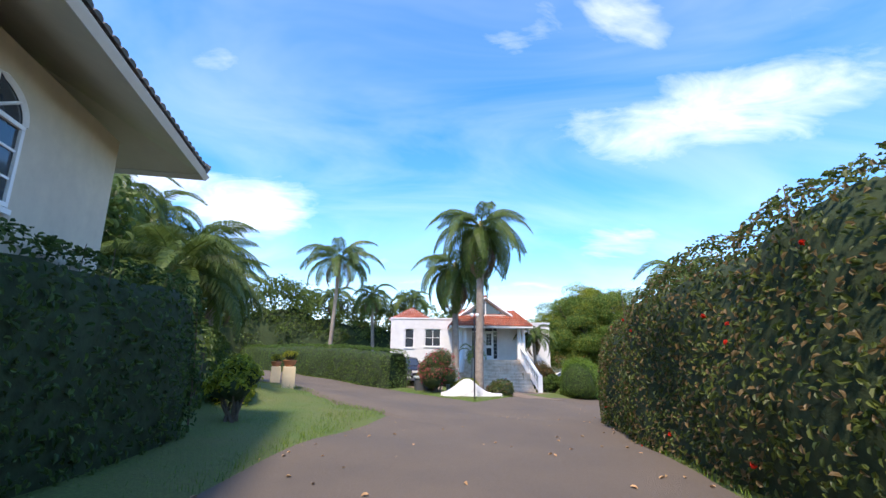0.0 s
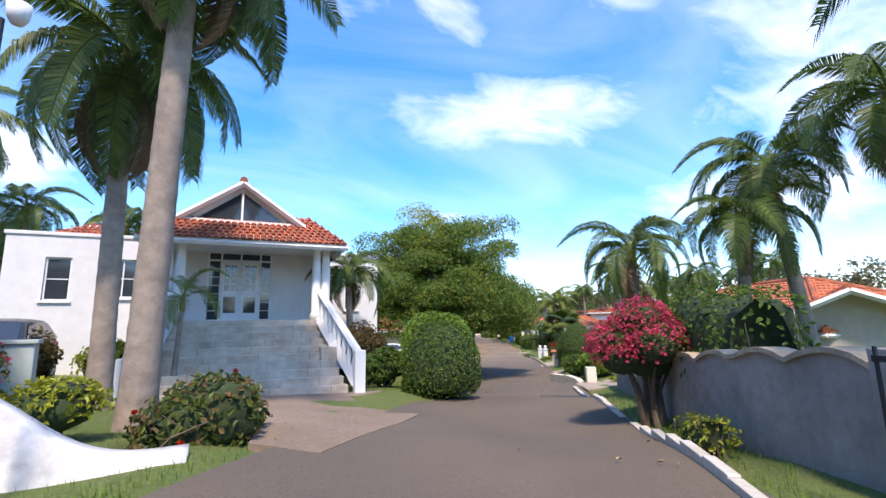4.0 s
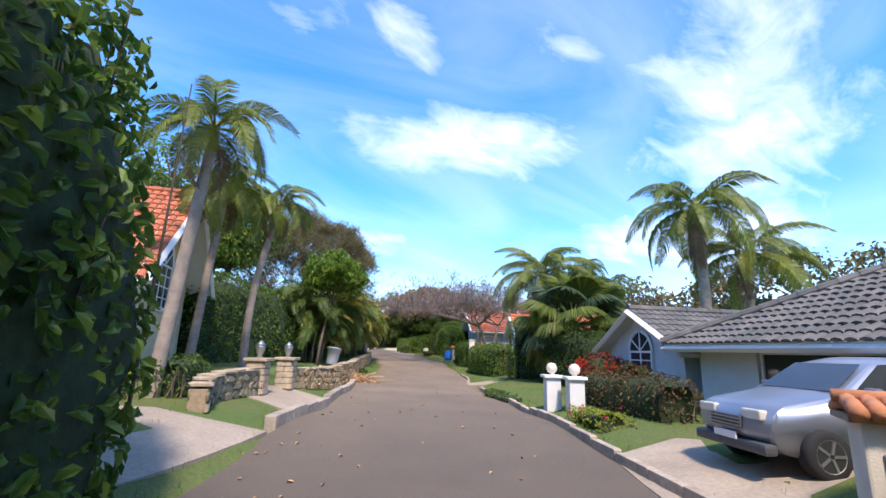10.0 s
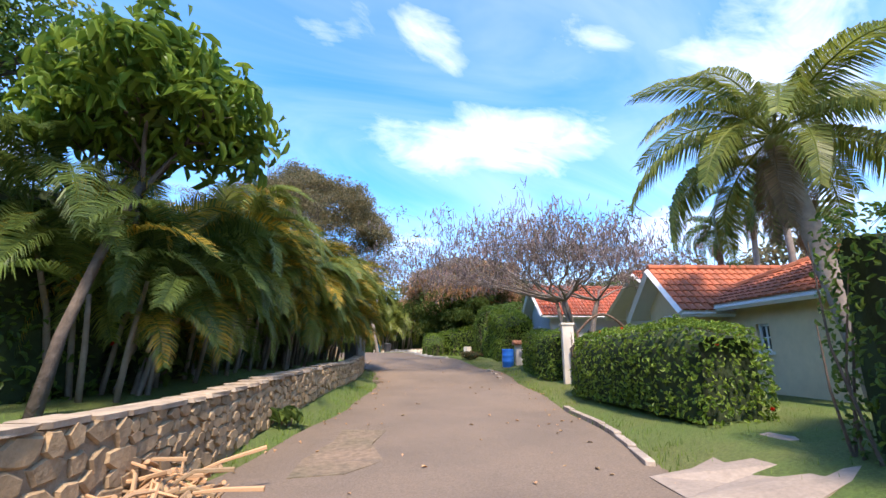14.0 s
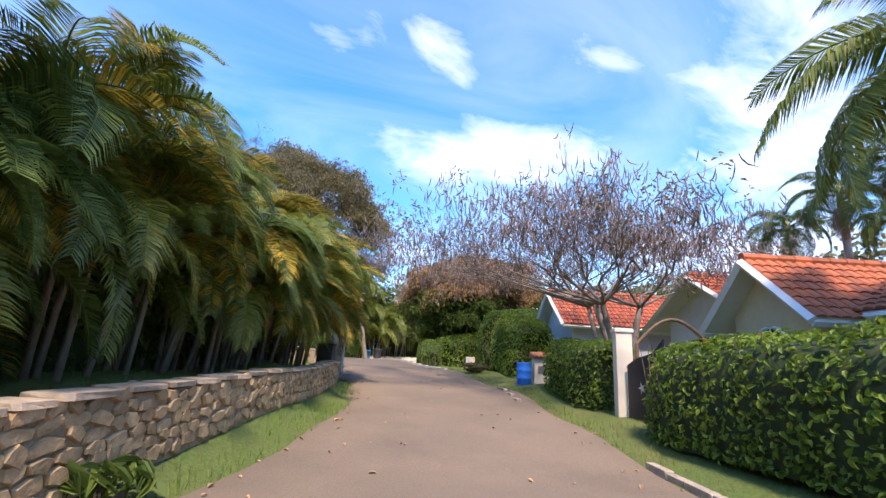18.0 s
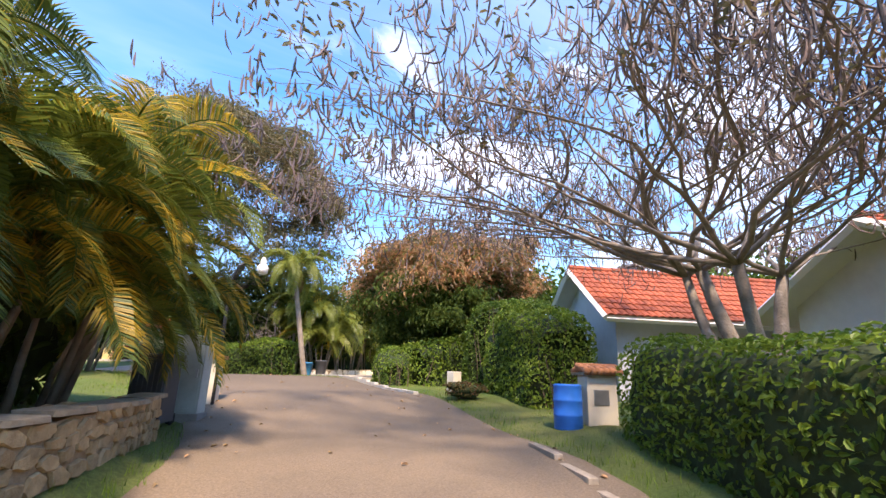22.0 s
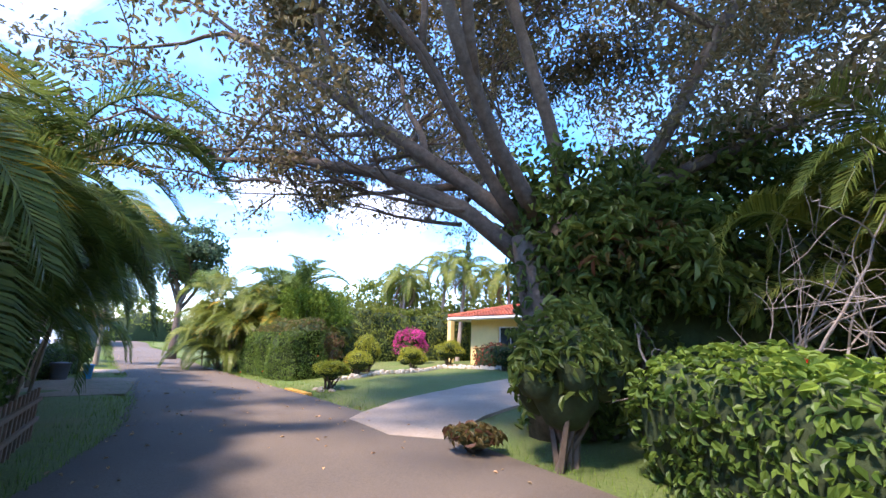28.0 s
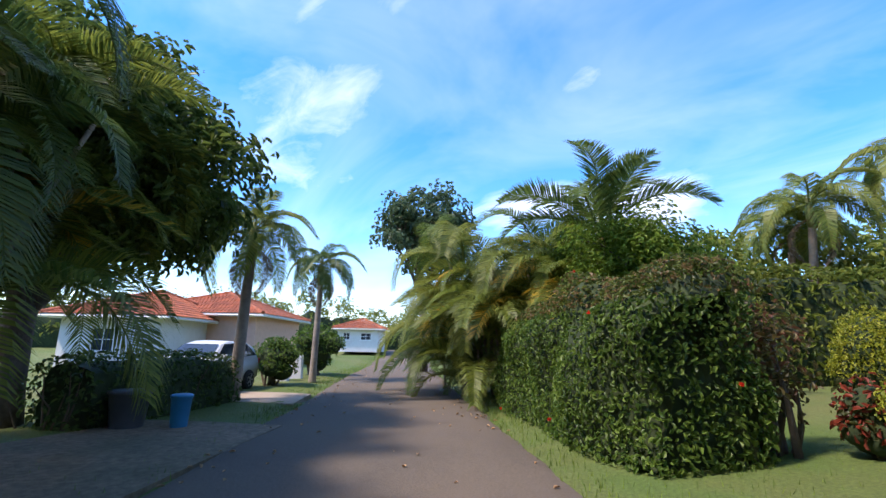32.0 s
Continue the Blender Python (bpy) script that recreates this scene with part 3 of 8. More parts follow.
# the land: one sheet to the horizon, finer near the road
def build_ground():
    xs = np.concatenate([np.array([-900, -500, -300, -180, -120, -90, -70, -55]), np.arange(-45, 70.1, 1.0), np.array([78, 90, 110, 150, 220, 350, 600, 900])])
    ys = np.concatenate([np.array([-900, -500, -250, -120, -60, -35]), np.arange(-22, 150.1, 1.0), np.array([165, 190, 230, 300, 450, 700, 1100])])
    v = []
    for y in ys:
        for x in xs:
            near = -50 < x < 75 and -25 < y < 152
            z = gz(x, y) if near else -0.6
            if near:
                o = road_off(x, y)
                z += -0.10 if o < 0.4 else 0.035 + 0.03 * noise.noise((x * 0.4, y * 0.4, 0))
            v.append((float(x), float(y), float(z)))
    nx = len(xs)
    f = [(j * nx + i, j * nx + i + 1, (j + 1) * nx + i + 1, (j + 1) * nx + i) for j in range(len(ys) - 1) for i in range(nx - 1)]
    g = pymesh("ground", v, f, M["grass"], None, "", True)
    tagged(g, "mown green lawn and verge with dry patches", "ground", kind="structure")
    return g


build_ground()
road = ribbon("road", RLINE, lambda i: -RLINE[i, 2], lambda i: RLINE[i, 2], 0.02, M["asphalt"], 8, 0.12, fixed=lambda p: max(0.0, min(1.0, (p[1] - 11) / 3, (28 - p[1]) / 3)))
tagged(road, "narrow worn asphalt lane with brownish dusty surface", "road", kind="structure")
side = ribbon("side_road", SLINE, lambda i: -SLINE[i, 2], lambda i: SLINE[i, 2], 0.012, M["asphalt"], 6, 0.12, fixed=True)
tagged(side, "branching asphalt lane leading off between hedges", "road", kind="structure")


def pad(name, corners, mat, dz, label, category="driveway", step=0.7):
    """A paved patch: a polygon on the ground, split fine enough to follow it."""
    bm = bmesh.new()
    bm.faces.new([bm.verts.new((x, y, 0)) for x, y in corners])
    bmesh.ops.triangulate(bm, faces=bm.faces[:])
    for _ in range(5):
        long = [e for e in bm.edges if e.calc_length() > step * 2]
        if not long:
            break
        bmesh.ops.subdivide_edges(bm, edges=long, cuts=1)
        bmesh.ops.triangulate(bm, faces=[f for f in bm.faces if len(f.verts) > 3])
    for v in bm.verts:
        x, y = v.co.x, v.co.y
        v.co.z = gz(x, y) + dz
        off = road_off(x, y)
        if off < 0.8:  # meets the lane's level where it joins
            k = int(np.argmin(np.hypot(RLINE[:, 0] - x, RLINE[:, 1] - y)))
            lane = (gz(x, y) if 13 < y < 26 else gz(RLINE[k, 0], RLINE[k, 1])) + 0.028
            t = max(0.0, off / 0.8)
            v.co.z = lane + (v.co.z - lane) * t
    rim = [e for e in bm.edges if e.is_boundary]
    skirt = bmesh.ops.extrude_edge_only(bm, edges=rim)["geom"]
    for v in skirt:
        if isinstance(v, bmesh.types.BMVert):
            v.co.z -= 0.25
    return tagged(part(name, bm, mat, None, ""), label, category, kind="structure")

# ---- plants ----
def hedge(path, width, height, leaf, mat, label, density=130, flower=None, flowers=0, name="hedge", lumpy=0.18, jitter=0.55, sink=0.0, ends=True, ratio=0.5, twigs=40, top_mat=None):
    """A hedge along a line of (x, y[, height]) points: dark inner mass, leaf shell, stems, flowers."""
    rows = [tuple(r) + ((height,) if len(r) == 2 else ()) for r in path]
    L = smooth_line([(r[0], r[1], r[2]) for r in rows], 0.45)
    nrm = side_of(L)
    x0, y0 = float(L[:, 0].mean()), float(L[:, 1].mean())
    z0 = gz(x0, y0)
    e = thing(name, label, "hedge", (x0, y0, z0))
    arc = [-0.5, -0.52, -0.5, -0.44, -0.3, 0.0, 0.3, 0.44, 0.5, 0.52, 0.5]
    lev = [0.0, 0.35, 0.7, 0.9, 0.985, 1.0, 0.985, 0.9, 0.7, 0.35, 0.0]
    seed = (x0 * 0.7) % 50

    def shell(i, k, grow):
        p, s, h = L[i], nrm[i], L[i, 2]
        a, z = arc[k] * width * grow, lev[k] * h * (grow if k not in (0, 10) else 1)
        taper = 1.0
        if ends:
            m = min(i, len(L) - 1 - i)
            taper = 0.72 + 0.28 * min(1.0, m / 2.0)
        q = np.array([p[0] + s[0] * a * taper, p[1] + s[1] * a * taper, gz(p[0], p[1]) - sink + z * (0.86 + 0.14 * taper)])
        if grow < 1 and i in (0, len(L) - 1):
            inner = L[1] if i == 0 else L[-2]
            q[:2] += (inner[:2] - p[:2]) * 0.45
        n3 = noise.noise((q[0] * 0.9 + seed, q[1] * 0.9, q[2] * 0.9))
        n4 = noise.noise((q[0] * 2.6 + seed, q[1] * 2.6, q[2] * 2.6))
        out = np.array([s[0] * arc[k], s[1] * arc[k], 0.6 * (lev[k] - 0.5)])
        out /= np.linalg.norm(out) + 1e-6
        return q + out * lumpy * (n3 + 0.5 * n4) * (1 if k not in (0, 10) else 0.3)

    K = len(arc)
    V = np.array([[shell(i, k, 1.0) for k in range(K)] for i in range(len(L))])
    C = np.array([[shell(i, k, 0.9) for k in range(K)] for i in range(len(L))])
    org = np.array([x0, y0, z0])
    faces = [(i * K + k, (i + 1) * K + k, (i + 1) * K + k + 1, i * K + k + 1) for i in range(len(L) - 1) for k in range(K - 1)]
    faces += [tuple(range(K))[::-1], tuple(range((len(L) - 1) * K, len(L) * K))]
    pymesh("inner_mass", (C - org).reshape(-1, 3), faces, M["core"], e, "dark solid filling, coloured as the shade between leaves", True)
    # leaves over the shell and the two ends
    quads = []
    for i in range(len(L) - 1):
        for k in range(K - 1):
            quads.append((V[i, k], V[i + 1, k], V[i + 1, k + 1], V[i, k + 1]))
    for end, flip in ((0, 1), (len(L) - 1, -1)):
        for k in range(5):
            a, b, c, d = V[end, k], V[end, k + 1], V[end, K - 2 - k], V[end, K - 1 - k]
            quads.append((a, b, c, d) if flip > 0 else (d, c, b, a))
    Q = np.array(quads)
    nq = np.cross(Q[:, 2] - Q[:, 0], Q[:, 3] - Q[:, 1])
    area = np.linalg.norm(nq, axis=1) / 2
    nq /= 2 * area[:, None] + 1e-9
    mid = V.reshape(-1, 3).mean(0)
    outward = Q.mean(1) - np.array([L[np.argmin(np.hypot(L[:, 0] - c[0], L[:, 1] - c[1]))][[0, 1]].tolist() + [c[2] - 0.6] for c in Q.mean(1)])
    outward[-10:-5] = L[0] - L[1]
    outward[-5:] = L[-1] - L[-2]
    nq *= np.where((nq * outward).sum(1) < 0, -1, 1)[:, None]
    count = int(area.sum() * density)
    pick = RNG.choice(len(Q), count, p=area / area.sum())
    u, w = RNG.random((2, count, 1))
    P = Q[pick, 0] * (1 - u) * (1 - w) + Q[pick, 1] * u * (1 - w) + Q[pick, 2] * u * w + Q[pick, 3] * (1 - u) * w
    N = nq[pick]
    P = P + N * RNG.uniform(-0.6, 0.55, (count, 1)) * max(leaf, 0.06) * 1.3
    up = N.copy()
    up[:, 2] += 0.45
    bag = Bag()
    if top_mat is not None:
        high = (P[:, 2] - np.array([gz(a, b) for a, b in P[:, :2]])) > height * 0.86
        bag2 = Bag()
        bag2.leaves(P[high] - org, up[high], leaf, ratio, 0.2, jitter)
        tagged(bag2.link("young_foliage", top_mat, e, "bright new leaf tips on top"), kind="stuff")
        bag.leaves(P[~high] - org, up[~high], leaf, ratio, 0.35, jitter)
    else:
        bag.leaves(P - org, up, leaf, ratio, 0.35, jitter)
    # loose shoots above the top
    tagged(bag.link("foliage", mat, e), kind="stuff")
    stems = Bag()
    for _ in range(twigs):
        i = int(RNG.integers(len(L)))
        a = RNG.uniform(-0.42, 0.42) * width
        p = np.array([L[i, 0] + nrm[i, 0] * a, L[i, 1] + nrm[i, 1] * a, gz(L[i, 0], L[i, 1]) - 0.05])
        tip = p + np.array([RNG.normal(0, 0.15), RNG.normal(0, 0.15), L[i, 2] * RNG.uniform(0.5, 1.06)])
        mid = (p + tip) / 2 + RNG.normal(0, 0.06, 3)
        stems.tube(np.array([p, mid, tip]) - org, [0.02, 0.014, 0.006], 4)
    if stems.v:
        tagged(stems.link("stem", M["twig"], e), kind="stuff")
    if flowers:
        fb = Bag()
        sel = RNG.choice(len(P), flowers)
        for p, n in zip(P[sel], N[sel]):
            k = 5
            c = p + n * 0.05
            fb.leaves(np.repeat(c[None], k, 0) - org, np.repeat(n[None], k, 0), 0.062, 0.7, 0.0, 0.7)
        tagged(fb.link("blossom", flower, e, "scattered bright blossoms"), kind="stuff")
    return e


def ball_points(k, r, flat_bottom=0.25):
    d = RNG.normal(0, 1, (k, 3))
    d /= np.linalg.norm(d, axis=1, keepdims=True)
    d[:, 2] = np.where(d[:, 2] < -flat_bottom, -d[:, 2] * 0.6, d[:, 2])
    d /= np.linalg.norm(d, axis=1, keepdims=True)
    return d * np.array(r), d


def shrub(x, y, rx, ry, h, leaf, mat, label, name="shrub", category="shrub", density=170, clumps=9, flower=None, flowers=0, stem=0.0, ratio=0.5, z=None, core=True, jitter=0.7, fl_size=0.07, group=""):
    """A bush: several leafy clumps round stems, with gaps between them."""
    z0 = gz(x, y) if z is None else z
    e = thing(name, label, category, (x, y, z0), group=group)
    bag, fb, st = Bag(), Bag(), Bag()
    inner = bmesh.new()
    cz = stem + (h - stem) * 0.5
    for c in range(clumps):
        if c == 0:
            o, r = np.array([0, 0, cz]), np.array([rx * 0.78, ry * 0.78, (h - stem) * 0.45])
        else:
            d = RNG.normal(0, 1, 3)
            d /= np.linalg.norm(d)
            o = np.array([d[0] * rx * 0.55, d[1] * ry * 0.55, cz + d[2] * (h - stem) * 0.27])
            r = np.array([rx, ry, (h - stem) / 2]) * RNG.uniform(0.38, 0.55)
        n = int(density * 4 * np.pi * (r[0] * r[1] + r[0] * r[2] + r[1] * r[2]) / 3 / 1.3)
        p, d = ball_points(n, r)
        p = p * RNG.uniform(0.72, 1.06, (n, 1)) + o
        keep = p[:, 2] > 0.03
        bag.leaves(p[keep], d[keep] + np.array([0, 0, 0.4]), leaf, ratio, 0.3, jitter)
        if flowers:
            k = max(1, flowers // clumps)
            q, dq = ball_points(k, r * 1.02)
            q = q + o
            q = np.repeat(q, 4, 0) + RNG.normal(0, fl_size * 0.5, (4 * k, 3))
            fb.leaves(q, np.repeat(dq, 4, 0), fl_size, 0.75, 0.0, 0.8)
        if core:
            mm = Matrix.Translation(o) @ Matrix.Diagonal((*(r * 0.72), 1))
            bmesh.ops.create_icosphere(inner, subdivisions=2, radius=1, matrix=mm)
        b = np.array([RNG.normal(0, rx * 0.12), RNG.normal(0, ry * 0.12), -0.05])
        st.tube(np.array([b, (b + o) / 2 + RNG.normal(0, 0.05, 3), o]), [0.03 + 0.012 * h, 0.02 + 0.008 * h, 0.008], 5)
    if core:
        part("inner_mass", inner, M["core"], e, "dark solid filling, coloured as the shade between leaves", True)
    else:
        inner.free()
    tagged(bag.link("foliage", mat, e), kind="stuff")
    tagged(st.link("stem", M["twig"], e), kind="stuff")
    if flowers:
        tagged(fb.link("blossom", flower, e, "dense coloured blossoms"), kind="stuff")
    return e


def dome_bush(x, y, r, h, leaf, mat, label, stem=0.0, density=420, name="topiary_bush", z=None, peak=2.1):
    """A clipped bush with a closed, even surface."""
    z0 = gz(x, y) if z is None else z
    e = thing(name, label, "topiary", (x, y, z0))
    n = int(density * 2 * np.pi * r * (h - stem))
    d = RNG.normal(0, 1, (n, 3))
    d /= np.linalg.norm(d, axis=1, keepdims=True)
    t = np.clip((d[:, 2] + 1) / 2, 0, 1)
    prof = np.where(t < 0.12, 0.82 + t * 1.5, 1.0) * np.sqrt(np.clip(1 - np.clip((t - 0.35) / 0.65, 0, 1) ** peak, 0.0, 1))
    ang = np.arctan2(d[:, 1], d[:, 0])
    lump = np.array([1 + 0.05 * noise.noise((math.cos(a) * 2.2 + x, math.sin(a) * 2.2, b * 4)) for a, b in zip(ang, t)])
    p = np.stack([np.cos(ang) * prof * r * lump, np.sin(ang) * prof * r * lump, stem + t * (h - stem) * lump], 1)
    bag = Bag()
    nn = d.copy()
    nn[:, 2] += 0.25
    bag.leaves(p * (1, 1, 1) + RNG.normal(0, 0.015, (n, 3)), nn, leaf, 0.55, 0.3, 0.45)
    tagged(bag.link("foliage", mat, e), kind="stuff")
    bm = lathe([(r * 0.6, stem + 0.05), (r * 0.86, stem + (h - stem) * 0.12), (r * 0.93, stem + (h - stem) * 0.35), (r * 0.72, stem + (h - stem) * 0.7), (r * 0.35, stem + (h - stem) * 0.92), (0.05, h * 0.96)], 24)
    part("inner_mass", bm, M["core"], e, "dark solid filling, coloured as the shade between leaves", True)
    st = Bag()
    for _ in range(5):
        b = np.array([RNG.normal(0, 0.08), RNG.normal(0, 0.08), -0.05])
        st.tube([b, b * 1.5 + [0, 0, h * 0.3], b * 3 + [0, 0, h * 0.6]], [0.06, 0.045, 0.02], 6)
    tagged(st.link("stem", M["twig"], e), kind="stuff")
    return e


def branching(base, direction, length, radius, levels, bag, tips, spread=0.6, lift=0.15, kids=(3, 4), shrink=0.68, bend=0.18, sides=7, mids=None, floor=None):
    """Grows a limb and its branches into bag; collects tips as (place, direction)."""
    base, direction = np.array(base, float), np.array(direction, float)
    direction /= np.linalg.norm(direction)
    n = 5
    pts, d = [base], direction.copy()
    for k in range(n):
        d = d + RNG.normal(0, bend, 3) * 0.6 + np.array([0, 0, lift * 0.25])
        if floor is not None and pts[-1][2] < floor:
            d[2] = max(d[2], 0.22)
        d /= np.linalg.norm(d)
        pts.append(pts[-1] + d * length / n)
    r = np.linspace(radius, radius * 0.6, n + 1)
    bag.tube(pts, r, max(4, sides))
    if levels == 0:
        tips.append((pts[-1], d))
        if mids is not None:
            mids += [(pts[3], d), (pts[4], d)]
        return
    for c in range(int(RNG.integers(kids[0], kids[1] + 1))):
        at = pts[-1] if c == 0 else pts[int(RNG.integers(2, n + 1))]
        nd = d + RNG.normal(0, spread, 3)
        nd[2] += lift
        if floor is not None and at[2] < floor + 0.6:
            nd[2] = max(nd[2], 0.12)
        branching(at, nd, length * shrink * RNG.uniform(0.8, 1.2), radius * 0.6 * RNG.uniform(0.75, 1.05), levels - 1, bag, tips, spread, lift, kids, shrink, bend, sides - 1, mids, floor)


def tree(x, y, trunk_h, trunk_r, limbs, crown, leaf, mat, label, name="tree", bark="bark", per=160, clump=0.8, levels=2, length=3.0, spread=0.6, lift=0.2, lean=(0, 0), ratio=0.5, extra=None, extra_share=0.0, extra_top=None, droop=0.4, jitter=0.5, filler=0, z=None, flat=1.0, under=0.45, skirt=None):
    """A broadleaf tree: tapered trunk, limbs, and a crown of leaf clumps inside an uneven ellipsoid.
    crown: (dx, dy, z, rx, ry, rz) from the foot; filler: clumps set on the crown's outside."""
    z0 = gz(x, y) if z is None else z
    e = thing(name, label, "tree", (x, y, z0))
    wood, tips = Bag(), []
    top = np.array([lean[0], lean[1], trunk_h])
    tr = [np.array([0, 0, -0.2]), np.array([lean[0] * 0.2, lean[1] * 0.2, trunk_h * 0.3]), np.array([lean[0] * 0.55, lean[1] * 0.55, trunk_h * 0.65]), top]
    wood.tube(tr, [trunk_r * 1.45, trunk_r * 1.05, trunk_r * 0.92, trunk_r * 0.85], 10)
    c = np.array(crown[:3])
    R = np.array(crown[3:])
    for k in range(limbs):
        a = 2 * math.pi * (k + RNG.uniform(-0.3, 0.3)) / limbs
        goal = c + R * np.array([math.cos(a) * 0.6, math.sin(a) * 0.6, RNG.uniform(-0.1, 0.5)])
        branching(top - [0, 0, RNG.uniform(0, trunk_h * 0.25)], goal - top, length, trunk_r * 0.62, levels, wood, tips, spread, lift)
    wood.link("trunk", M[bark], e, "", True)
    pts = [p for p, _ in tips]
    for _ in range(filler):
        d = RNG.normal(0, 1, 3)
        d /= np.linalg.norm(d)
        d[2] = max(d[2], -under)
        wob = 0.82 + 0.42 * noise.noise((d[0] * 2.4 + x, d[1] * 2.4 + y, d[2] * 2.4))
        pts.append(c + d * R * wob * RNG.uniform(0.8, 1.0))
    if skirt:
        for _ in range(skirt[0]):
            a, rr = RNG.uniform(0, 2 * math.pi), math.sqrt(RNG.uniform(0.22, 0.95))
            q = np.array([c[0] + math.cos(a) * R[0] * rr, c[1] + math.sin(a) * R[1] * rr, RNG.uniform(skirt[1], skirt[2])])
            if road_off(x + q[0], y + q[1]) < 0.4:
                q[2] = max(q[2], skirt[1] + 0.25)
            pts.append(q)
    bag, bag2 = Bag(), Bag()
    for p in pts:
        k = int(per * RNG.uniform(0.6, 1.3))
        q, d = ball_points(k, np.array([1, 1, 0.75 * flat]) * clump * RNG.uniform(0.75, 1.25), 0.5)
        q = q * RNG.uniform(0.55, 1.05, (k, 1)) + p
        out = (q - c) / R
        nn = d + out * 0.5 + np.array([0, 0, 0.6])
        if extra is not None and (RNG.random() < extra_share or (extra_top and (p[2] - c[2]) / R[2] > extra_top + RNG.normal(0, 0.15))):
            bag2.leaves(q, nn, leaf, ratio, droop, jitter)
        else:
            bag.leaves(q, nn, leaf, ratio, droop, jitter)
    tagged(bag.link("crown", mat, e), kind="stuff")
    if extra is not None:
        tagged(bag2.link("new_growth", extra, e, "lighter leaf tufts, young growth and painted sunlit leaves"), kind="stuff")
    return e


def frond_arrays(length, leaflets, leaf_len, rise, droop, hang=0.5, vee=0.5, width=0.035, rachis=0.025):
    """A pinnate palm frond along +x: rachis that arches up and over, with leaflets on both sides. Returns two Bags."""
    ts = np.linspace(0, 1, 12)
    px = length * (ts - 0.18 * droop * ts**3)
    pz = length * (rise * ts - (rise * 0.55 + droop * 0.62) * ts**2.2)
    pts = np.stack([px, 0 * px, pz], 1)
    stem, blades = Bag(), Bag()
    stem.tube(pts, np.linspace(rachis, rachis * 0.25, 12), 4)
    t = np.linspace(0.14, 0.995, leaflets)
    P = np.stack([np.interp(t, ts, px), 0 * t, np.interp(t, ts, pz)], 1)
    T = np.gradient(P, axis=0)
    T /= np.linalg.norm(T, axis=1, keepdims=True)
    ln = leaf_len * (0.45 + 0.75 * np.sin(np.pi * np.clip(t, 0.05, 0.97)) ** 0.7) * (1 - 0.35 * t)
    for s in (-1, 1):
        side = np.array([0, s, 0.0])
        up = np.cross(T, np.array([0, 1.0, 0]))
        up *= np.where(up[:, 2:] < 0, -1, 1)
        d = T * (0.55 + 0.35 * t[:, None]) + side * 0.95 + up * vee * 0.6
        d += RNG.normal(0, 0.07, d.shape)
        d /= np.linalg.norm(d, axis=1, keepdims=True)
        k = len(t)
        mid = P + d * ln[:, None] * 0.5
        d2 = d.copy()
        d2[:, 2] -= hang
        d2 /= np.linalg.norm(d2, axis=1, keepdims=True)
        tip = mid + d2 * ln[:, None] * 0.55
        tip[:, 2] -= hang * ln * 0.15
        w = T * width * (length / 3) ** 0.3
        v = np.stack([P - w * 0.5, P + w * 0.5, mid + w, mid - w, tip], 1).reshape(-1, 3)
        i0 = blades.n + 5 * np.arange(k)
        blades.v.append(v)
        blades.f += np.stack([i0, i0 + 1, i0 + 2, i0 + 3], 1).tolist() + np.stack([i0 + 3, i0 + 2, i0 + 4], 1).tolist()
        blades.n += 5 * k
    return stem, blades


FROND = {}


def frond_mesh(kind, variant, mat):
    key = (kind, variant, mat.name)
    if key not in FROND:
        spec = {
            "royal": dict(length=2.9, leaflets=112, leaf_len=0.66, rise=0.5, droop=0.85, hang=1.05, vee=0.35, width=0.018, rachis=0.035),
            "coconut": dict(length=3.5, leaflets=104, leaf_len=0.80, rise=0.55, droop=0.62, hang=1.0, vee=0.25, width=0.019, rachis=0.035),
            "christmas": dict(length=1.9, leaflets=84, leaf_len=0.52, rise=0.62, droop=0.95, hang=0.75, vee=0.6, width=0.017, rachis=0.026),
            "areca": dict(length=2.1, leaflets=76, leaf_len=0.54, rise=0.95, droop=0.8, hang=0.5, vee=0.7, width=0.0145, rachis=0.02),
            "upright": dict(length=2.6, leaflets=76, leaf_len=0.62, rise=0.95, droop=0.4, hang=0.25, vee=0.7, width=0.024, rachis=0.026),
        }[kind]
        stem, blades = frond_arrays(**spec)
        v = np.concatenate(stem.v + blades.v)
        f = stem.f + [tuple(i + stem.n for i in q) for q in blades.f]
        v[:, 1] += (0.05 - 0.05 * variant) * v[:, 0] ** 2 * 0.3
        mesh = bpy.data.meshes.new("frond")
        mesh.from_pydata(v.tolist(), [], [tuple(q) for q in f])
        mesh.materials.append(mat)
        FROND[key] = mesh
    return FROND[key]


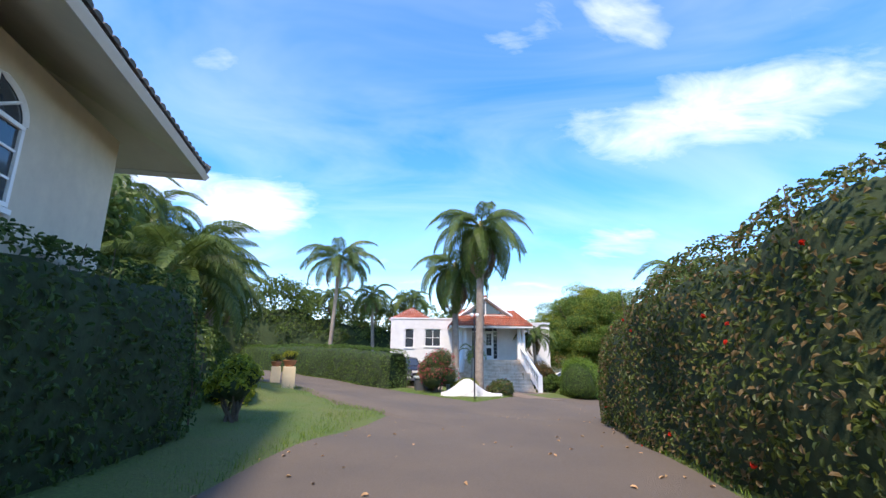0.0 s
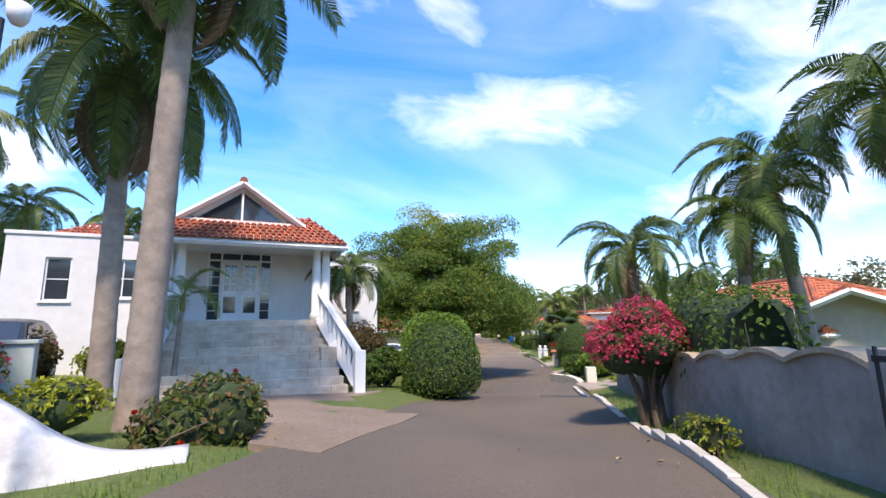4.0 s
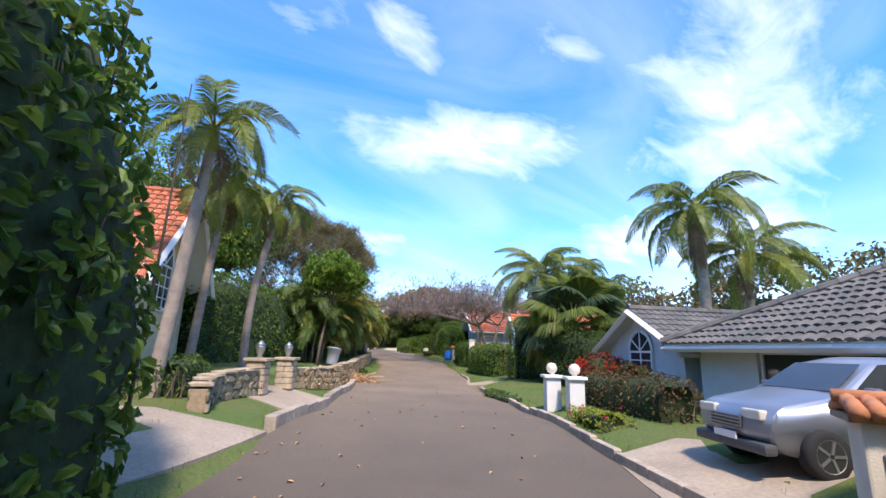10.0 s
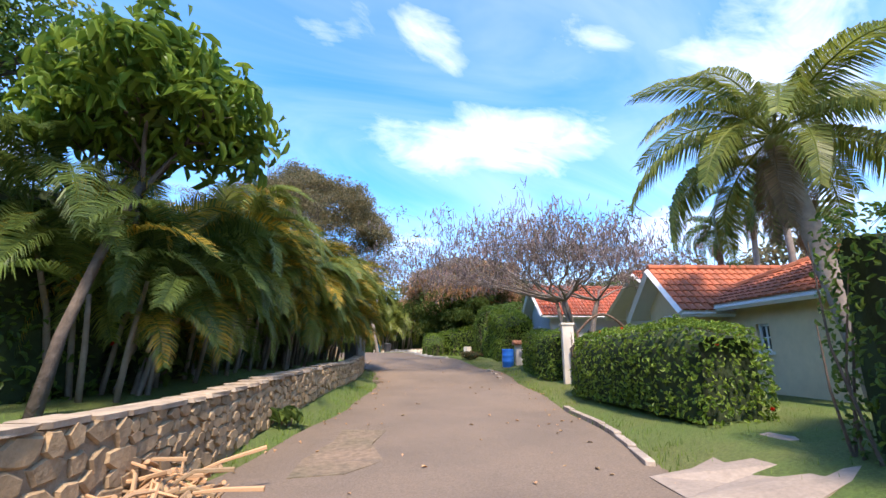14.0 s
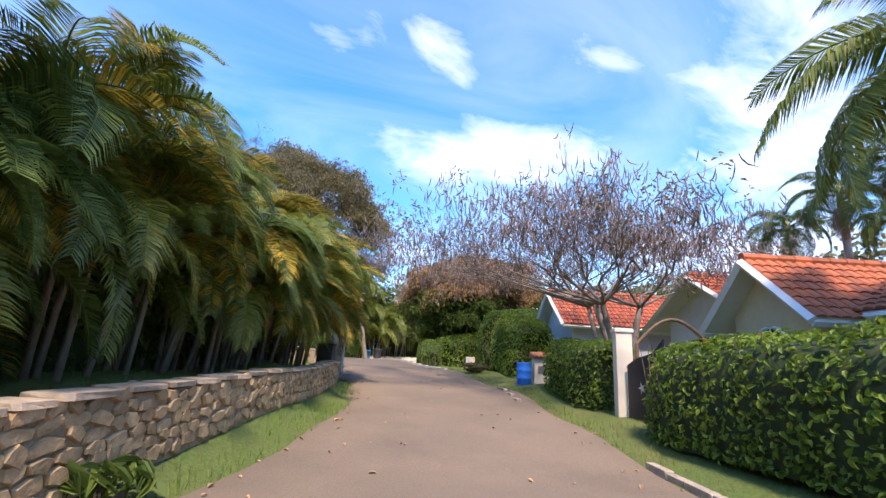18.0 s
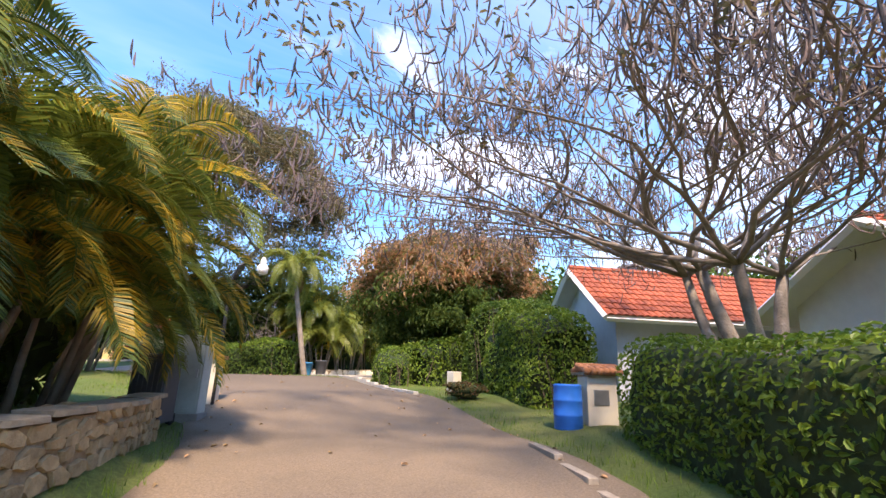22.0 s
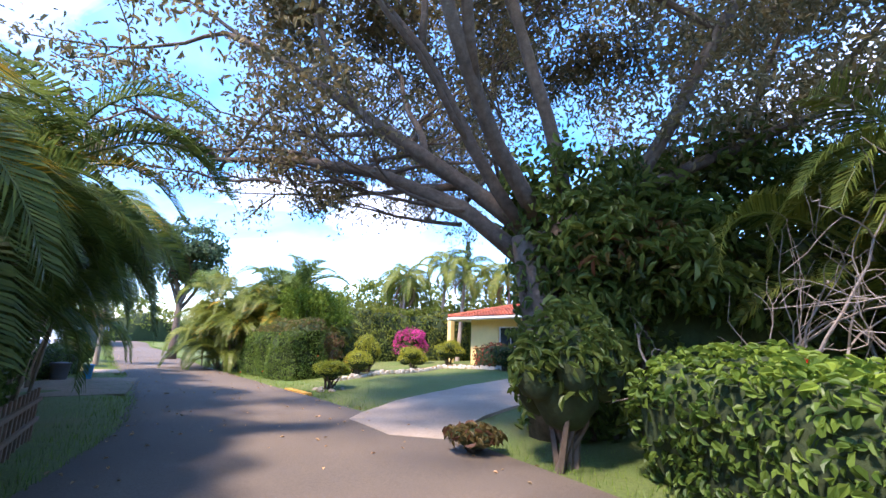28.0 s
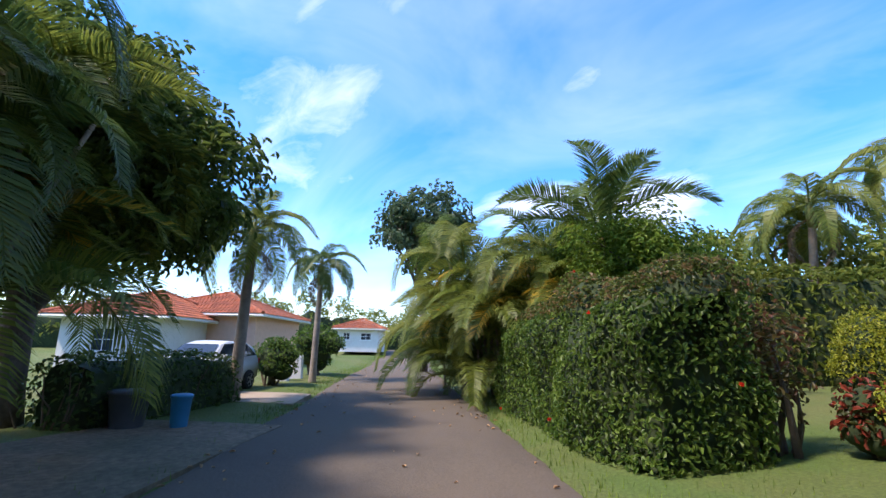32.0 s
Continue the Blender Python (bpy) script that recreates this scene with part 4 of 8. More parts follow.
def palm(x, y, h, r, kind="royal", fronds=15, lean=(0.0, 0.0), mat="leaf_frond", label="", name="palm_tree", scale=1.0, shaft=0.9, dead=2, foot=1.35, z=None, up=75, low=-35, curve=0.0, group=""):
    """A palm: ringed trunk, crownshaft and separate fronds."""
    z0 = gz(x, y) if z is None else z
    e = thing(name, label or "tall feather palm with a ringed grey trunk", "palm", (x, y, z0), group=group)
    n = max(10, int(h / 0.16))
    t = np.linspace(0, 1, n)
    bow = np.sin(t * np.pi) * curve
    cx, cy = lean[0] * t + bow, lean[1] * t
    rad = r * (1 + (foot - 1) * np.exp(-t * 9) + 0.06 * np.sin(t * np.pi)) * (1 - 0.18 * t)
    rad = rad * (1 + 0.035 * (np.arange(n) % 2))
    bag = Bag()
    bag.tube(np.stack([cx, cy, t * (h + 0.15) - 0.15], 1), rad, 12)
    bag.link("trunk", M["palm_trunk"], e, "", True)
    top = Vector((lean[0], lean[1], h))
    if shaft:
        bm = lathe([(r * 0.85, -0.1), (r * 1.05, shaft * 0.25), (r * 0.8, shaft * 0.7), (r * 0.4, shaft * 1.05)], 12)
        s = part("crownshaft", bm, M["crownshaft"], e, "smooth green sheath under the fronds", True)
        s.location = top
    head = top + Vector((0, 0, shaft * 0.8))
    fronds = int(fronds * 1.25)
    for k in range(fronds):
        a = k * 137.5 + RNG.uniform(-12, 12)
        q = (k + 0.5) / fronds
        pitch = up + (low - up) * q**0.85
        m = M[mat]
        fr = new("frond", frond_mesh(kind, k % 3, m))
        fr.parent = e
        s = scale * RNG.uniform(0.86, 1.1)
        fr.matrix_basis = Matrix.Translation(head) @ pose(0, 0, 0, 0, 0, a) @ pose(0, 0, 0, RNG.uniform(-20, 20), -pitch * 0.75 + 20, 0) @ Matrix.Scale(s, 4)
    for k in range(dead):
        fr = new("dead_frond", frond_mesh(kind, 0, M["dead_frond"]))
        fr.parent = e
        fr.matrix_basis = Matrix.Translation(top + Vector((0, 0, shaft * 0.3))) @ pose(0, 0, 0, 0, 0, k * 160 + 40) @ pose(0, 0, 0, 0, 62, 0) @ Matrix.Scale(scale * 0.7, 4)
    return e


def areca_clump(x, y, h, r, stems=14, fronds=6, mat="leaf_frond_dark", gold=0.0, label="", name="areca_palm", scale=1.0, drape=0.0):
    """A clump of thin-stemmed feather palms with arching fronds."""
    z0 = gz(x, y)
    e = thing(name, label or "dense areca palm clump with arching fronds", "palm clump", (x, y, z0))
    st = Bag()
    for s in range(stems):
        a = RNG.uniform(0, 2 * math.pi)
        rr = r * math.sqrt(RNG.random()) * 0.55
        b = np.array([math.cos(a) * rr, math.sin(a) * rr, -0.05])
        hh = h * RNG.uniform(0.25, 0.72)
        if s < stems * drape:
            b, hh = b * 1.35, h * RNG.uniform(0.06, 0.32)
        out = np.array([math.cos(a), math.sin(a), 0]) * hh * RNG.uniform(0.08, 0.3)
        tip = b + out + [0, 0, hh]
        st.tube([b, (b + tip) / 2 - out * 0.15, tip], [0.045, 0.04, 0.03], 6)
        for k in range(fronds):
            g = RNG.random() < gold * (0.4 + 0.6 * hh / h)
            fr = new("frond", frond_mesh("areca", k % 3, M["leaf_frond_gold" if g else mat]))
            fr.parent = e
            pitch = RNG.uniform(5, 62)
            fr.matrix_basis = Matrix.Translation(tip) @ pose(0, 0, 0, 0, 0, math.degrees(a) + RNG.uniform(-110, 110)) @ pose(0, 0, 0, RNG.uniform(-25, 25), -pitch + 28, 0) @ Matrix.Scale(scale * RNG.uniform(0.8, 1.25), 4)
    tagged(st.link("cane", M["palm_trunk"], e, "thin ringed canes", True), kind="stuff")
    return e


def fan_mesh(mat, key="fan"):
    if (key, mat.name) not in FROND:
        b = Bag()
        b.tube([(0, 0, 0), (0.6, 0, 0.10), (1.15, 0, 0.08)], [0.025, 0.02, 0.015], 5)
        n = 58
        for k in range(n):
            a = radians(-118 + 236 * k / (n - 1))
            ln = 1.0 * (1 - 0.25 * abs(k / (n - 1) - 0.5))
            c = np.array([1.15, 0, 0.08])
            d = np.array([math.cos(a), math.sin(a), 0.0])
            s = np.array([-d[1], d[0], 0]) * 0.025
            z = 0.02 if k % 2 else -0.02
            m1, tip = c + d * ln * 0.62 + [0, 0, z - 0.04], c + d * ln * 0.96 + [0, 0, -0.36 - 0.16 * RNG.random()]
            v = np.array([c, m1 - s * 1.5 * ln, m1 + [0, 0, 0.03], m1 + s * 1.5 * ln, tip])
            b.add(v, [(0, 1, 2), (0, 2, 3), (1, 4, 2), (2, 4, 3)])
        mesh = bpy.data.meshes.new("fan_frond")
        mesh.from_pydata(np.concatenate(b.v).tolist(), [], b.f)
        mesh.materials.append(mat)
        FROND[(key, mat.name)] = mesh
    return FROND[(key, mat.name)]


def fan_palm(x, y, h, r, fronds, scale, label):
    e = thing("fan_palm", label, "palm", (x, y, gz(x, y)))
    bag = Bag()
    n = 16
    bag.tube([(0, 0, h * k / n - 0.1) for k in range(n + 1)], [r * (1.2 - 0.25 * k / n + 0.06 * (k % 2)) for k in range(n + 1)], 10)
    bag.link("trunk", M["palm_trunk"], e, "fibrous stout trunk", True)
    for k in range(fronds):
        q = (k + 0.5) / fronds
        pitch = 72 - 118 * q
        m = M["leaf_frond_gold"] if q > 0.86 else (M["leaf_frond"] if k % 3 else M["leaf_blue"])
        fr = new("fan_frond", fan_mesh(m))
        fr.parent = e
        fr.matrix_basis = Matrix.Translation((0, 0, h)) @ pose(0, 0, 0, 0, 0, k * 137.5) @ pose(0, 0, 0, RNG.uniform(-15, 15), -pitch, 0) @ Matrix.Scale(scale * RNG.uniform(0.85, 1.15), 4)
    return e


def far_wood(name, centre_line, height, depth, mat, label, count, leaf=0.35, clump=1.6, low=0.0, z=None):
    """A distant belt of trees that cannot be told apart: clumps of leaves on an uneven outline."""
    L = smooth_line([(p[0], p[1], p[2] if len(p) > 2 else height) for p in centre_line], 1.0)
    nrm = side_of(L)
    e = thing(name, label, "woodland", (float(L[0, 0]), float(L[0, 1]), 0), kind="stuff")
    org = np.array([L[0, 0], L[0, 1], 0])
    bag = Bag()
    for c in range(count):
        i = int(RNG.integers(len(L)))
        g = gz(L[i, 0], L[i, 1]) if z is None else z
        top = L[i, 2] * (0.78 + 0.35 * noise.noise((L[i, 0] * 0.25, L[i, 1] * 0.25, 7)))
        hh = low + (top - low) * RNG.random() ** 0.6
        off = RNG.uniform(-0.5, 0.5) * depth * (1 - 0.5 * hh / (height + 1))
        p = np.array([L[i, 0] + nrm[i, 0] * off, L[i, 1] + nrm[i, 1] * off, g + hh])
        q, d = ball_points(46, np.array([1, 1, 0.8]) * clump * RNG.uniform(0.6, 1.2), 0.6)
        bag.leaves(q * RNG.uniform(0.5, 1.0, (46, 1)) + p - org, d + [0, 0, 0.5], leaf, 0.5, 0.4, 0.7)
    tagged(bag.link("canopy", mat, e), kind="stuff")
    # added inner mass, coloured as deep shade, that closes the belt near the ground
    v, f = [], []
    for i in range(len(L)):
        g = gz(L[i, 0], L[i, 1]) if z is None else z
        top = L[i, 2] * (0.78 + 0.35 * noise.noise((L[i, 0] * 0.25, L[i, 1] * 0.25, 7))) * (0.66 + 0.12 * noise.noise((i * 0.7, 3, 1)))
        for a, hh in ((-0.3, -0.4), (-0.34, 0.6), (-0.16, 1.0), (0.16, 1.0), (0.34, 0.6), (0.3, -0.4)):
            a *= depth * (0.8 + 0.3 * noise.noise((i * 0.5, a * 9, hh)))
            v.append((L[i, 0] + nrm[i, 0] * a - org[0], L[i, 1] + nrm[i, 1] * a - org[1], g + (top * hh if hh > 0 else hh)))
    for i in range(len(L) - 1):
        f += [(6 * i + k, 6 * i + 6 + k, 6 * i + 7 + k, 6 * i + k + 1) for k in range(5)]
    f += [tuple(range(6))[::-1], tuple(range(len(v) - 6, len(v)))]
    pymesh("inner_mass", v, f, M["core"], e, "dark solid filling, coloured as the shade between leaves", True)
    return e

# ---- buildings ----
def wall_panel(parent, a, b, z0, z1, holes, mat, thick=0.22, name="wall"):
    """A wall from a to b (in the thing's own axes) with holes (from, to, bottom, top) cut right through it."""
    a, b = Vector((*a, 0)), Vector((*b, 0))
    length = (b - a).length
    u = (b - a) / length
    n = Vector((u.y, -u.x, 0))
    us = sorted({0.004, length - 0.004, *(h[0] for h in holes), *(h[1] for h in holes)})
    zs = sorted({z0, z1, *(h[2] for h in holes), *(h[3] for h in holes)})
    bm = bmesh.new()
    cell = {}
    for i in range(len(us) - 1):
        for k in range(len(zs) - 1):
            c, d = (us[i] + us[i + 1]) / 2, (zs[k] + zs[k + 1]) / 2
            if any(h[0] < c < h[1] and h[2] < d < h[3] for h in holes):
                continue
            vs = []
            for off in (0, -thick):
                for uu, zz in ((us[i], zs[k]), (us[i + 1], zs[k]), (us[i + 1], zs[k + 1]), (us[i], zs[k + 1])):
                    p = a + u * uu + n * off
                    vs.append(bm.verts.new((p.x, p.y, zz)))
            bm.faces.new(vs[:4])
            bm.faces.new(vs[7:3:-1])
            for q in range(4):
                bm.faces.new((vs[q], vs[4 + q], vs[4 + (q + 1) % 4], vs[(q + 1) % 4]))
    bmesh.ops.remove_doubles(bm, verts=bm.verts, dist=0.001)
    bmesh.ops.recalc_face_normals(bm, faces=bm.faces)
    return part(name, bm, mat, parent)


def window(parent, a, b, hole, frame="frame_white", bars=(1, 2), depth=0.1, arch=0.0, sill=True, glass="glass", name="window"):
    """A window in the hole of a wall_panel: frame, glazing bars, pane, sill. arch: height of a fan light over it."""
    a, b = Vector((*a, 0)), Vector((*b, 0))
    u = (b - a).normalized()
    w, z0, z1 = hole[1] - hole[0], hole[2], hole[3]
    e = new(name)
    e.parent = parent
    e.empty_display_size = 0.1
    at = a + u * hole[0]
    e.matrix_basis = Matrix.Translation(at) @ Matrix.Rotation(math.atan2(u.y, u.x), 4, "Z")
    t = 0.055
    bm = bmesh.new()
    for x0, x1, y0, y1 in ((0, w, z0, z0 + t), (0, w, z1 - t, z1), (0, t, z0 + t, z1 - t), (w - t, w, z0 + t, z1 - t)):
        box(x0, x1, depth - 0.03, depth + 0.04, y0, y1, 0.006, bm)
    part("window_frame", bm, M[frame], e)
    for k in range(1, bars[0] + 1):
        x = w * k / (bars[0] + 1)
        part("glazing_bar", box(x - 0.018, x + 0.018, depth - 0.012, depth + 0.03, z0 + t, z1 - t), M[frame], e)
    for k in range(1, bars[1] + 1):
        z = z0 + (z1 - z0) * k / (bars[1] + 1)
        part("glazing_bar", box(t, w - t, depth - 0.01, depth + 0.028, z - 0.015, z + 0.015), M[frame], e)
    part("pane", box(t, w - t, depth + 0.008, depth + 0.016, z0 + t, z1 - t), M[glass], e)
    if arch:
        n = 14
        bm = bmesh.new()
        c = bm.verts.new((w / 2, depth, z1))
        rim = [bm.verts.new((w / 2 - math.cos(math.pi * k / n) * w / 2, depth, z1 + math.sin(math.pi * k / n) * arch)) for k in range(n + 1)]
        for k in range(n):
            bm.faces.new((c, rim[k + 1], rim[k]))
        part("arch_pane", bm, M[glass], e)
        b2 = Bag()
        pts = [(w / 2 - math.cos(math.pi * k / n) * w / 2, depth - 0.01, z1 + math.sin(math.pi * k / n) * arch) for k in range(n + 1)]
        b2.tube(pts, [0.045] * len(pts), 4)
        b2.link("arch_frame", M[frame], e)
        for k in (3, 7, 11):
            b3 = Bag()
            b3.tube([(w / 2, depth - 0.012, z1), pts[k]], [0.02, 0.02], 4)
            b3.link("arch_bar", M[frame], e)
    if sill:
        part("window_sill", box(-0.08, w + 0.08, -0.07, depth, z0 - 0.07, z0, 0.01), M[frame], e)
    return e


def roof_slope(parent, eave_a, eave_b, ridge_b, ridge_a, mat, name="roof_slope", course=0.30, width=0.21, thick=0.1, fascia="frame_white", lip=0.0):
    """One roof plane: a slab, and rows of curved tiles lying on it, clipped to the plane's own outline."""
    A, B, C, D = (np.array(p, float) for p in (eave_a, eave_b, ridge_b, ridge_a))
    nrm = np.cross(B - A, (C + D) / 2 - A)
    nrm /= np.linalg.norm(nrm)
    if nrm[2] < 0:
        nrm = -nrm
    low = [tuple(p - nrm * thick) for p in (A, B, C, D)]
    top = [tuple(p) for p in (A, B, C, D)]
    slab = pymesh(name, [*top, *low], [(0, 1, 2, 3), (7, 6, 5, 4), (0, 4, 5, 1), (1, 5, 6, 2), (2, 6, 7, 3), (3, 7, 4, 0)], M["soffit"], parent)
    u = (B - A) / np.linalg.norm(B - A)
    run = (C + D) / 2 - (A + B) / 2
    run -= u * (run @ u)
    ln = np.linalg.norm(run)
    s = run / ln
    xa, xb = 0.0, np.linalg.norm(B - A)
    xd, xc = (D - A) @ u, (C - A) @ u
    bag = Bag()
    rows = max(1, int(ln / course))
    ang = np.linspace(0, math.pi, 5)
    for r in range(rows):
        t0, t1 = r * ln / rows - 0.03, (r + 1) * ln / rows + 0.03
        f = (r + 0.5) / rows
        lo, hi = xa + (xd - xa) * f, xb + (xc - xb) * f
        k = int((hi - lo) / width)
        if k < 1:
            continue
        x = lo + (np.arange(k) + 0.5) * (hi - lo) / k
        w = width * 0.5
        off = np.stack([-np.cos(ang) * w, np.sin(ang) * 0.055], 1)
        front = A[None, None] + u * (x[:, None, None] + off[None, :, :1]) + s * t0 + nrm * (off[None, :, 1:] + 0.03)
        back = A[None, None] + u * (x[:, None, None] + off[None, :, :1] * 0.88) + s * t1 + nrm * (off[None, :, 1:] * 0.8 + 0.004)
        v = np.concatenate([front, back], 1).reshape(-1, 3)
        i0 = bag.n + 10 * np.arange(k)
        for q in range(4):
            bag.f += np.stack([i0 + q, i0 + q + 1, i0 + 6 + q, i0 + 5 + q], 1).tolist()
        bag.f += np.stack([i0, i0 + 4, i0 + 3, i0 + 2, i0 + 1], 1).tolist()
        bag.v.append(v)
        bag.n += 10 * k
    t = bag.link("roof_tiles", mat, slab, "overlapping curved clay tiles")
    if t:
        tagged(t, kind="stuff")
    if fascia:
        b = Bag()
        b.tube([A - nrm * thick * 0.9 - s * 0.02, B - nrm * thick * 0.9 - s * 0.02], [0.075, 0.075], 4)
        b.link("fascia", M[fascia], slab, "painted board along the eave")
    return slab


def ridge_tiles(parent, a, b, mat, r=0.11):
    bag = Bag()
    a, b = np.array(a, float), np.array(b, float)
    n = max(2, int(np.linalg.norm(b - a) / 0.35))
    for k in range(n):
        p, q = a + (b - a) * k / n, a + (b - a) * (k + 1.12) / n
        bag.tube([p, q], [r, r * 0.85], 8)
    t = bag.link("ridge_tiles", mat, parent)
    tagged(t, kind="stuff")
    return t


def gable_tri(parent, a, b, apex, mat, thick=0.2, name="gable"):
    """A triangular gable wall over the line a-b."""
    A, B, C = (np.array(p, float) for p in (a, b, apex))
    n = np.cross(B - A, C - A)
    n /= np.linalg.norm(n)
    v = [*(A, B, C), *(A - n * thick, B - n * thick, C - n * thick)]
    return pymesh(name, [tuple(p) for p in v], [(0, 1, 2), (5, 4, 3), (0, 3, 4, 1), (1, 4, 5, 2), (2, 5, 3, 0)], mat, parent)


def rake_board(parent, a, b, mat, r=0.09, name="rake_board"):
    bag = Bag()
    bag.tube([a, b], [r, r], 4)
    return bag.link(name, mat, parent)


def gable_house(x, y, turn, w, d, h, ridge, wall, tile, label, over=0.5, holes=(), z=None, name="house", trim="frame_white", arch_win=None, side_holes=(), base=0.6):
    """A house whose gable front lies along its own x axis at y = 0, facing -y; the body runs back to y = d."""
    z0 = gz(x, y) if z is None else z
    e = thing(name, label, "house", (x, y, z0), turn)
    fr, fl = (-w / 2, 0), (w / 2, 0)
    front = wall_panel(e, fr, fl, -base, h, [q[:4] for q in holes], M[wall], name="front_wall")
    wall_panel(e, fl, (w / 2, d), -base, h, [q[:4] for q in side_holes], M[wall], name="side_wall")
    wall_panel(e, (w / 2, d), (-w / 2, d), -base, h, [], M[wall], name="back_wall")
    wall_panel(e, (-w / 2, d), fr, -base, h, [], M[wall], name="side_wall")
    for q in holes:
        arched = len(q) > 5 and q[5] > 0
        window(e, fr, fl, q[:4], bars=q[4] if len(q) > 4 else (1, 2), arch=q[5] if arched else 0.0, depth=-0.045 if arched else 0.1)
    for q in side_holes:
        window(e, fl, (w / 2, d), q[:4], bars=(1, 2))
    gable_tri(e, (-w / 2, 0, h), (w / 2, 0, h), (0, 0, ridge - 0.12), M[wall])
    gable_tri(e, (w / 2, d, h), (-w / 2, d, h), (0, d, ridge - 0.12), M[wall])
    k = (ridge - h) / (w / 2)
    ew = w / 2 + over
    ez = h - over * k
    for sgn in (-1, 1):
        s = roof_slope(e, (sgn * ew, -over, ez), (sgn * ew, d + over, ez), (0, d + over, ridge), (0, -over, ridge), M[tile])
        rake_board(s, (sgn * ew, -over - 0.02, ez - 0.06), (0, -over - 0.02, ridge - 0.06), M[trim])
    ridge_tiles(e, (0, -over, ridge + 0.05), (0, d + over, ridge + 0.05), M[tile])
    part("floor_slab", box(-w / 2, w / 2, 0.05, d, -base, 0.02), M["concrete"], e)
    return e


def hip_house(x, y, turn, w, d, h, rise, wall, tile, label, over=0.6, holes=(), z=None, name="house", base=0.6, bars=(1, 1), frame="frame_white", left_holes=()):
    """A house with a hipped roof; its front lies along its own x axis from 0 to w, facing -y."""
    z0 = gz(x, y) if z is None else z
    e = thing(name, label, "house", (x, y, z0), turn)
    wall_panel(e, (0, 0), (w, 0), -base, h, [q[:4] for q in holes], M[wall], name="front_wall")
    wall_panel(e, (w, 0), (w, d), -base, h, [], M[wall], name="side_wall")
    wall_panel(e, (w, d), (0, d), -base, h, [], M[wall], name="back_wall")
    wall_panel(e, (0, d), (0, 0), -base, h, list(left_holes), M[wall], name="side_wall")
    for q in holes:
        arched = len(q) > 4
        window(e, (0, 0), (w, 0), q[:4], frame, bars, arch=q[4] if arched else 0.0, depth=-0.045 if arched else 0.1)
    for q in left_holes:
        window(e, (0, d), (0, 0), q, frame, bars)
    o, top = over, h + rise
    r0, r1 = min(w, d) / 2, w - min(w, d) / 2
    ez = h - 0.02
    P = [(-o, -o, ez), (w + o, -o, ez), (w + o, d + o, ez), (-o, d + o, ez)]
    R0, R1 = (r0, d / 2, top), (max(r1, r0 + 0.05), d / 2, top)
    roof_slope(e, P[0], P[1], R1, R0, M[tile])
    roof_slope(e, P[2], P[3], R0, R1, M[tile])
    roof_slope(e, P[3], P[0], R0, R0, M[tile])
    roof_slope(e, P[1], P[2], R1, R1, M[tile])
    ridge_tiles(e, np.array(R0) + [0, 0, 0.05], np.array(R1) + [0, 0, 0.05], M[tile])
    for p, r in ((P[0], R0), (P[3], R0), (P[1], R1), (P[2], R1)):
        ridge_tiles(e, np.array(p) + [0, 0, 0.06], np.array(r) + [0, 0, 0.05], M[tile])
    part("floor_slab", box(0.05, w - 0.05, 0.05, d - 0.05, -base, 0.02), M["concrete"], e)
    return e


def tiled_cap(parent, w, d, z, rise=0.1):
    """A small saddle roof of curved clay tiles on a pillar."""
    part("roof_bed", box(-w / 2, w / 2, -d / 2, d / 2, z, z + 0.05, 0.008), M["mortar"], parent)
    n = max(3, int(w / 0.11))
    for s in (-1, 1):
        for k in range(n):
            x = -w / 2 + (k + 0.5) * w / n
            b = Bag()
            for q in range(2):
                f0, f1 = q / 2 - 0.04, (q + 1) / 2 + 0.04
                b.tube([(x, s * d * 0.56 * (1 - f0), z + 0.05 + rise * f0 + 0.015 * (1 - q)), (x, s * d * 0.56 * (1 - f1), z + 0.05 + rise * f1 + 0.02 * (1 - q))], [w / n * 0.52, w / n * 0.46], 8)
            b.link("clay_tile", M["terracotta"], parent, "", True)
    b = Bag()
    b.tube([(-w * 0.54, 0, z + 0.07 + rise), (w * 0.54, 0, z + 0.07 + rise)], [0.05, 0.05], 8)
    b.link("ridge_tile", M["terracotta"], parent, "", True)


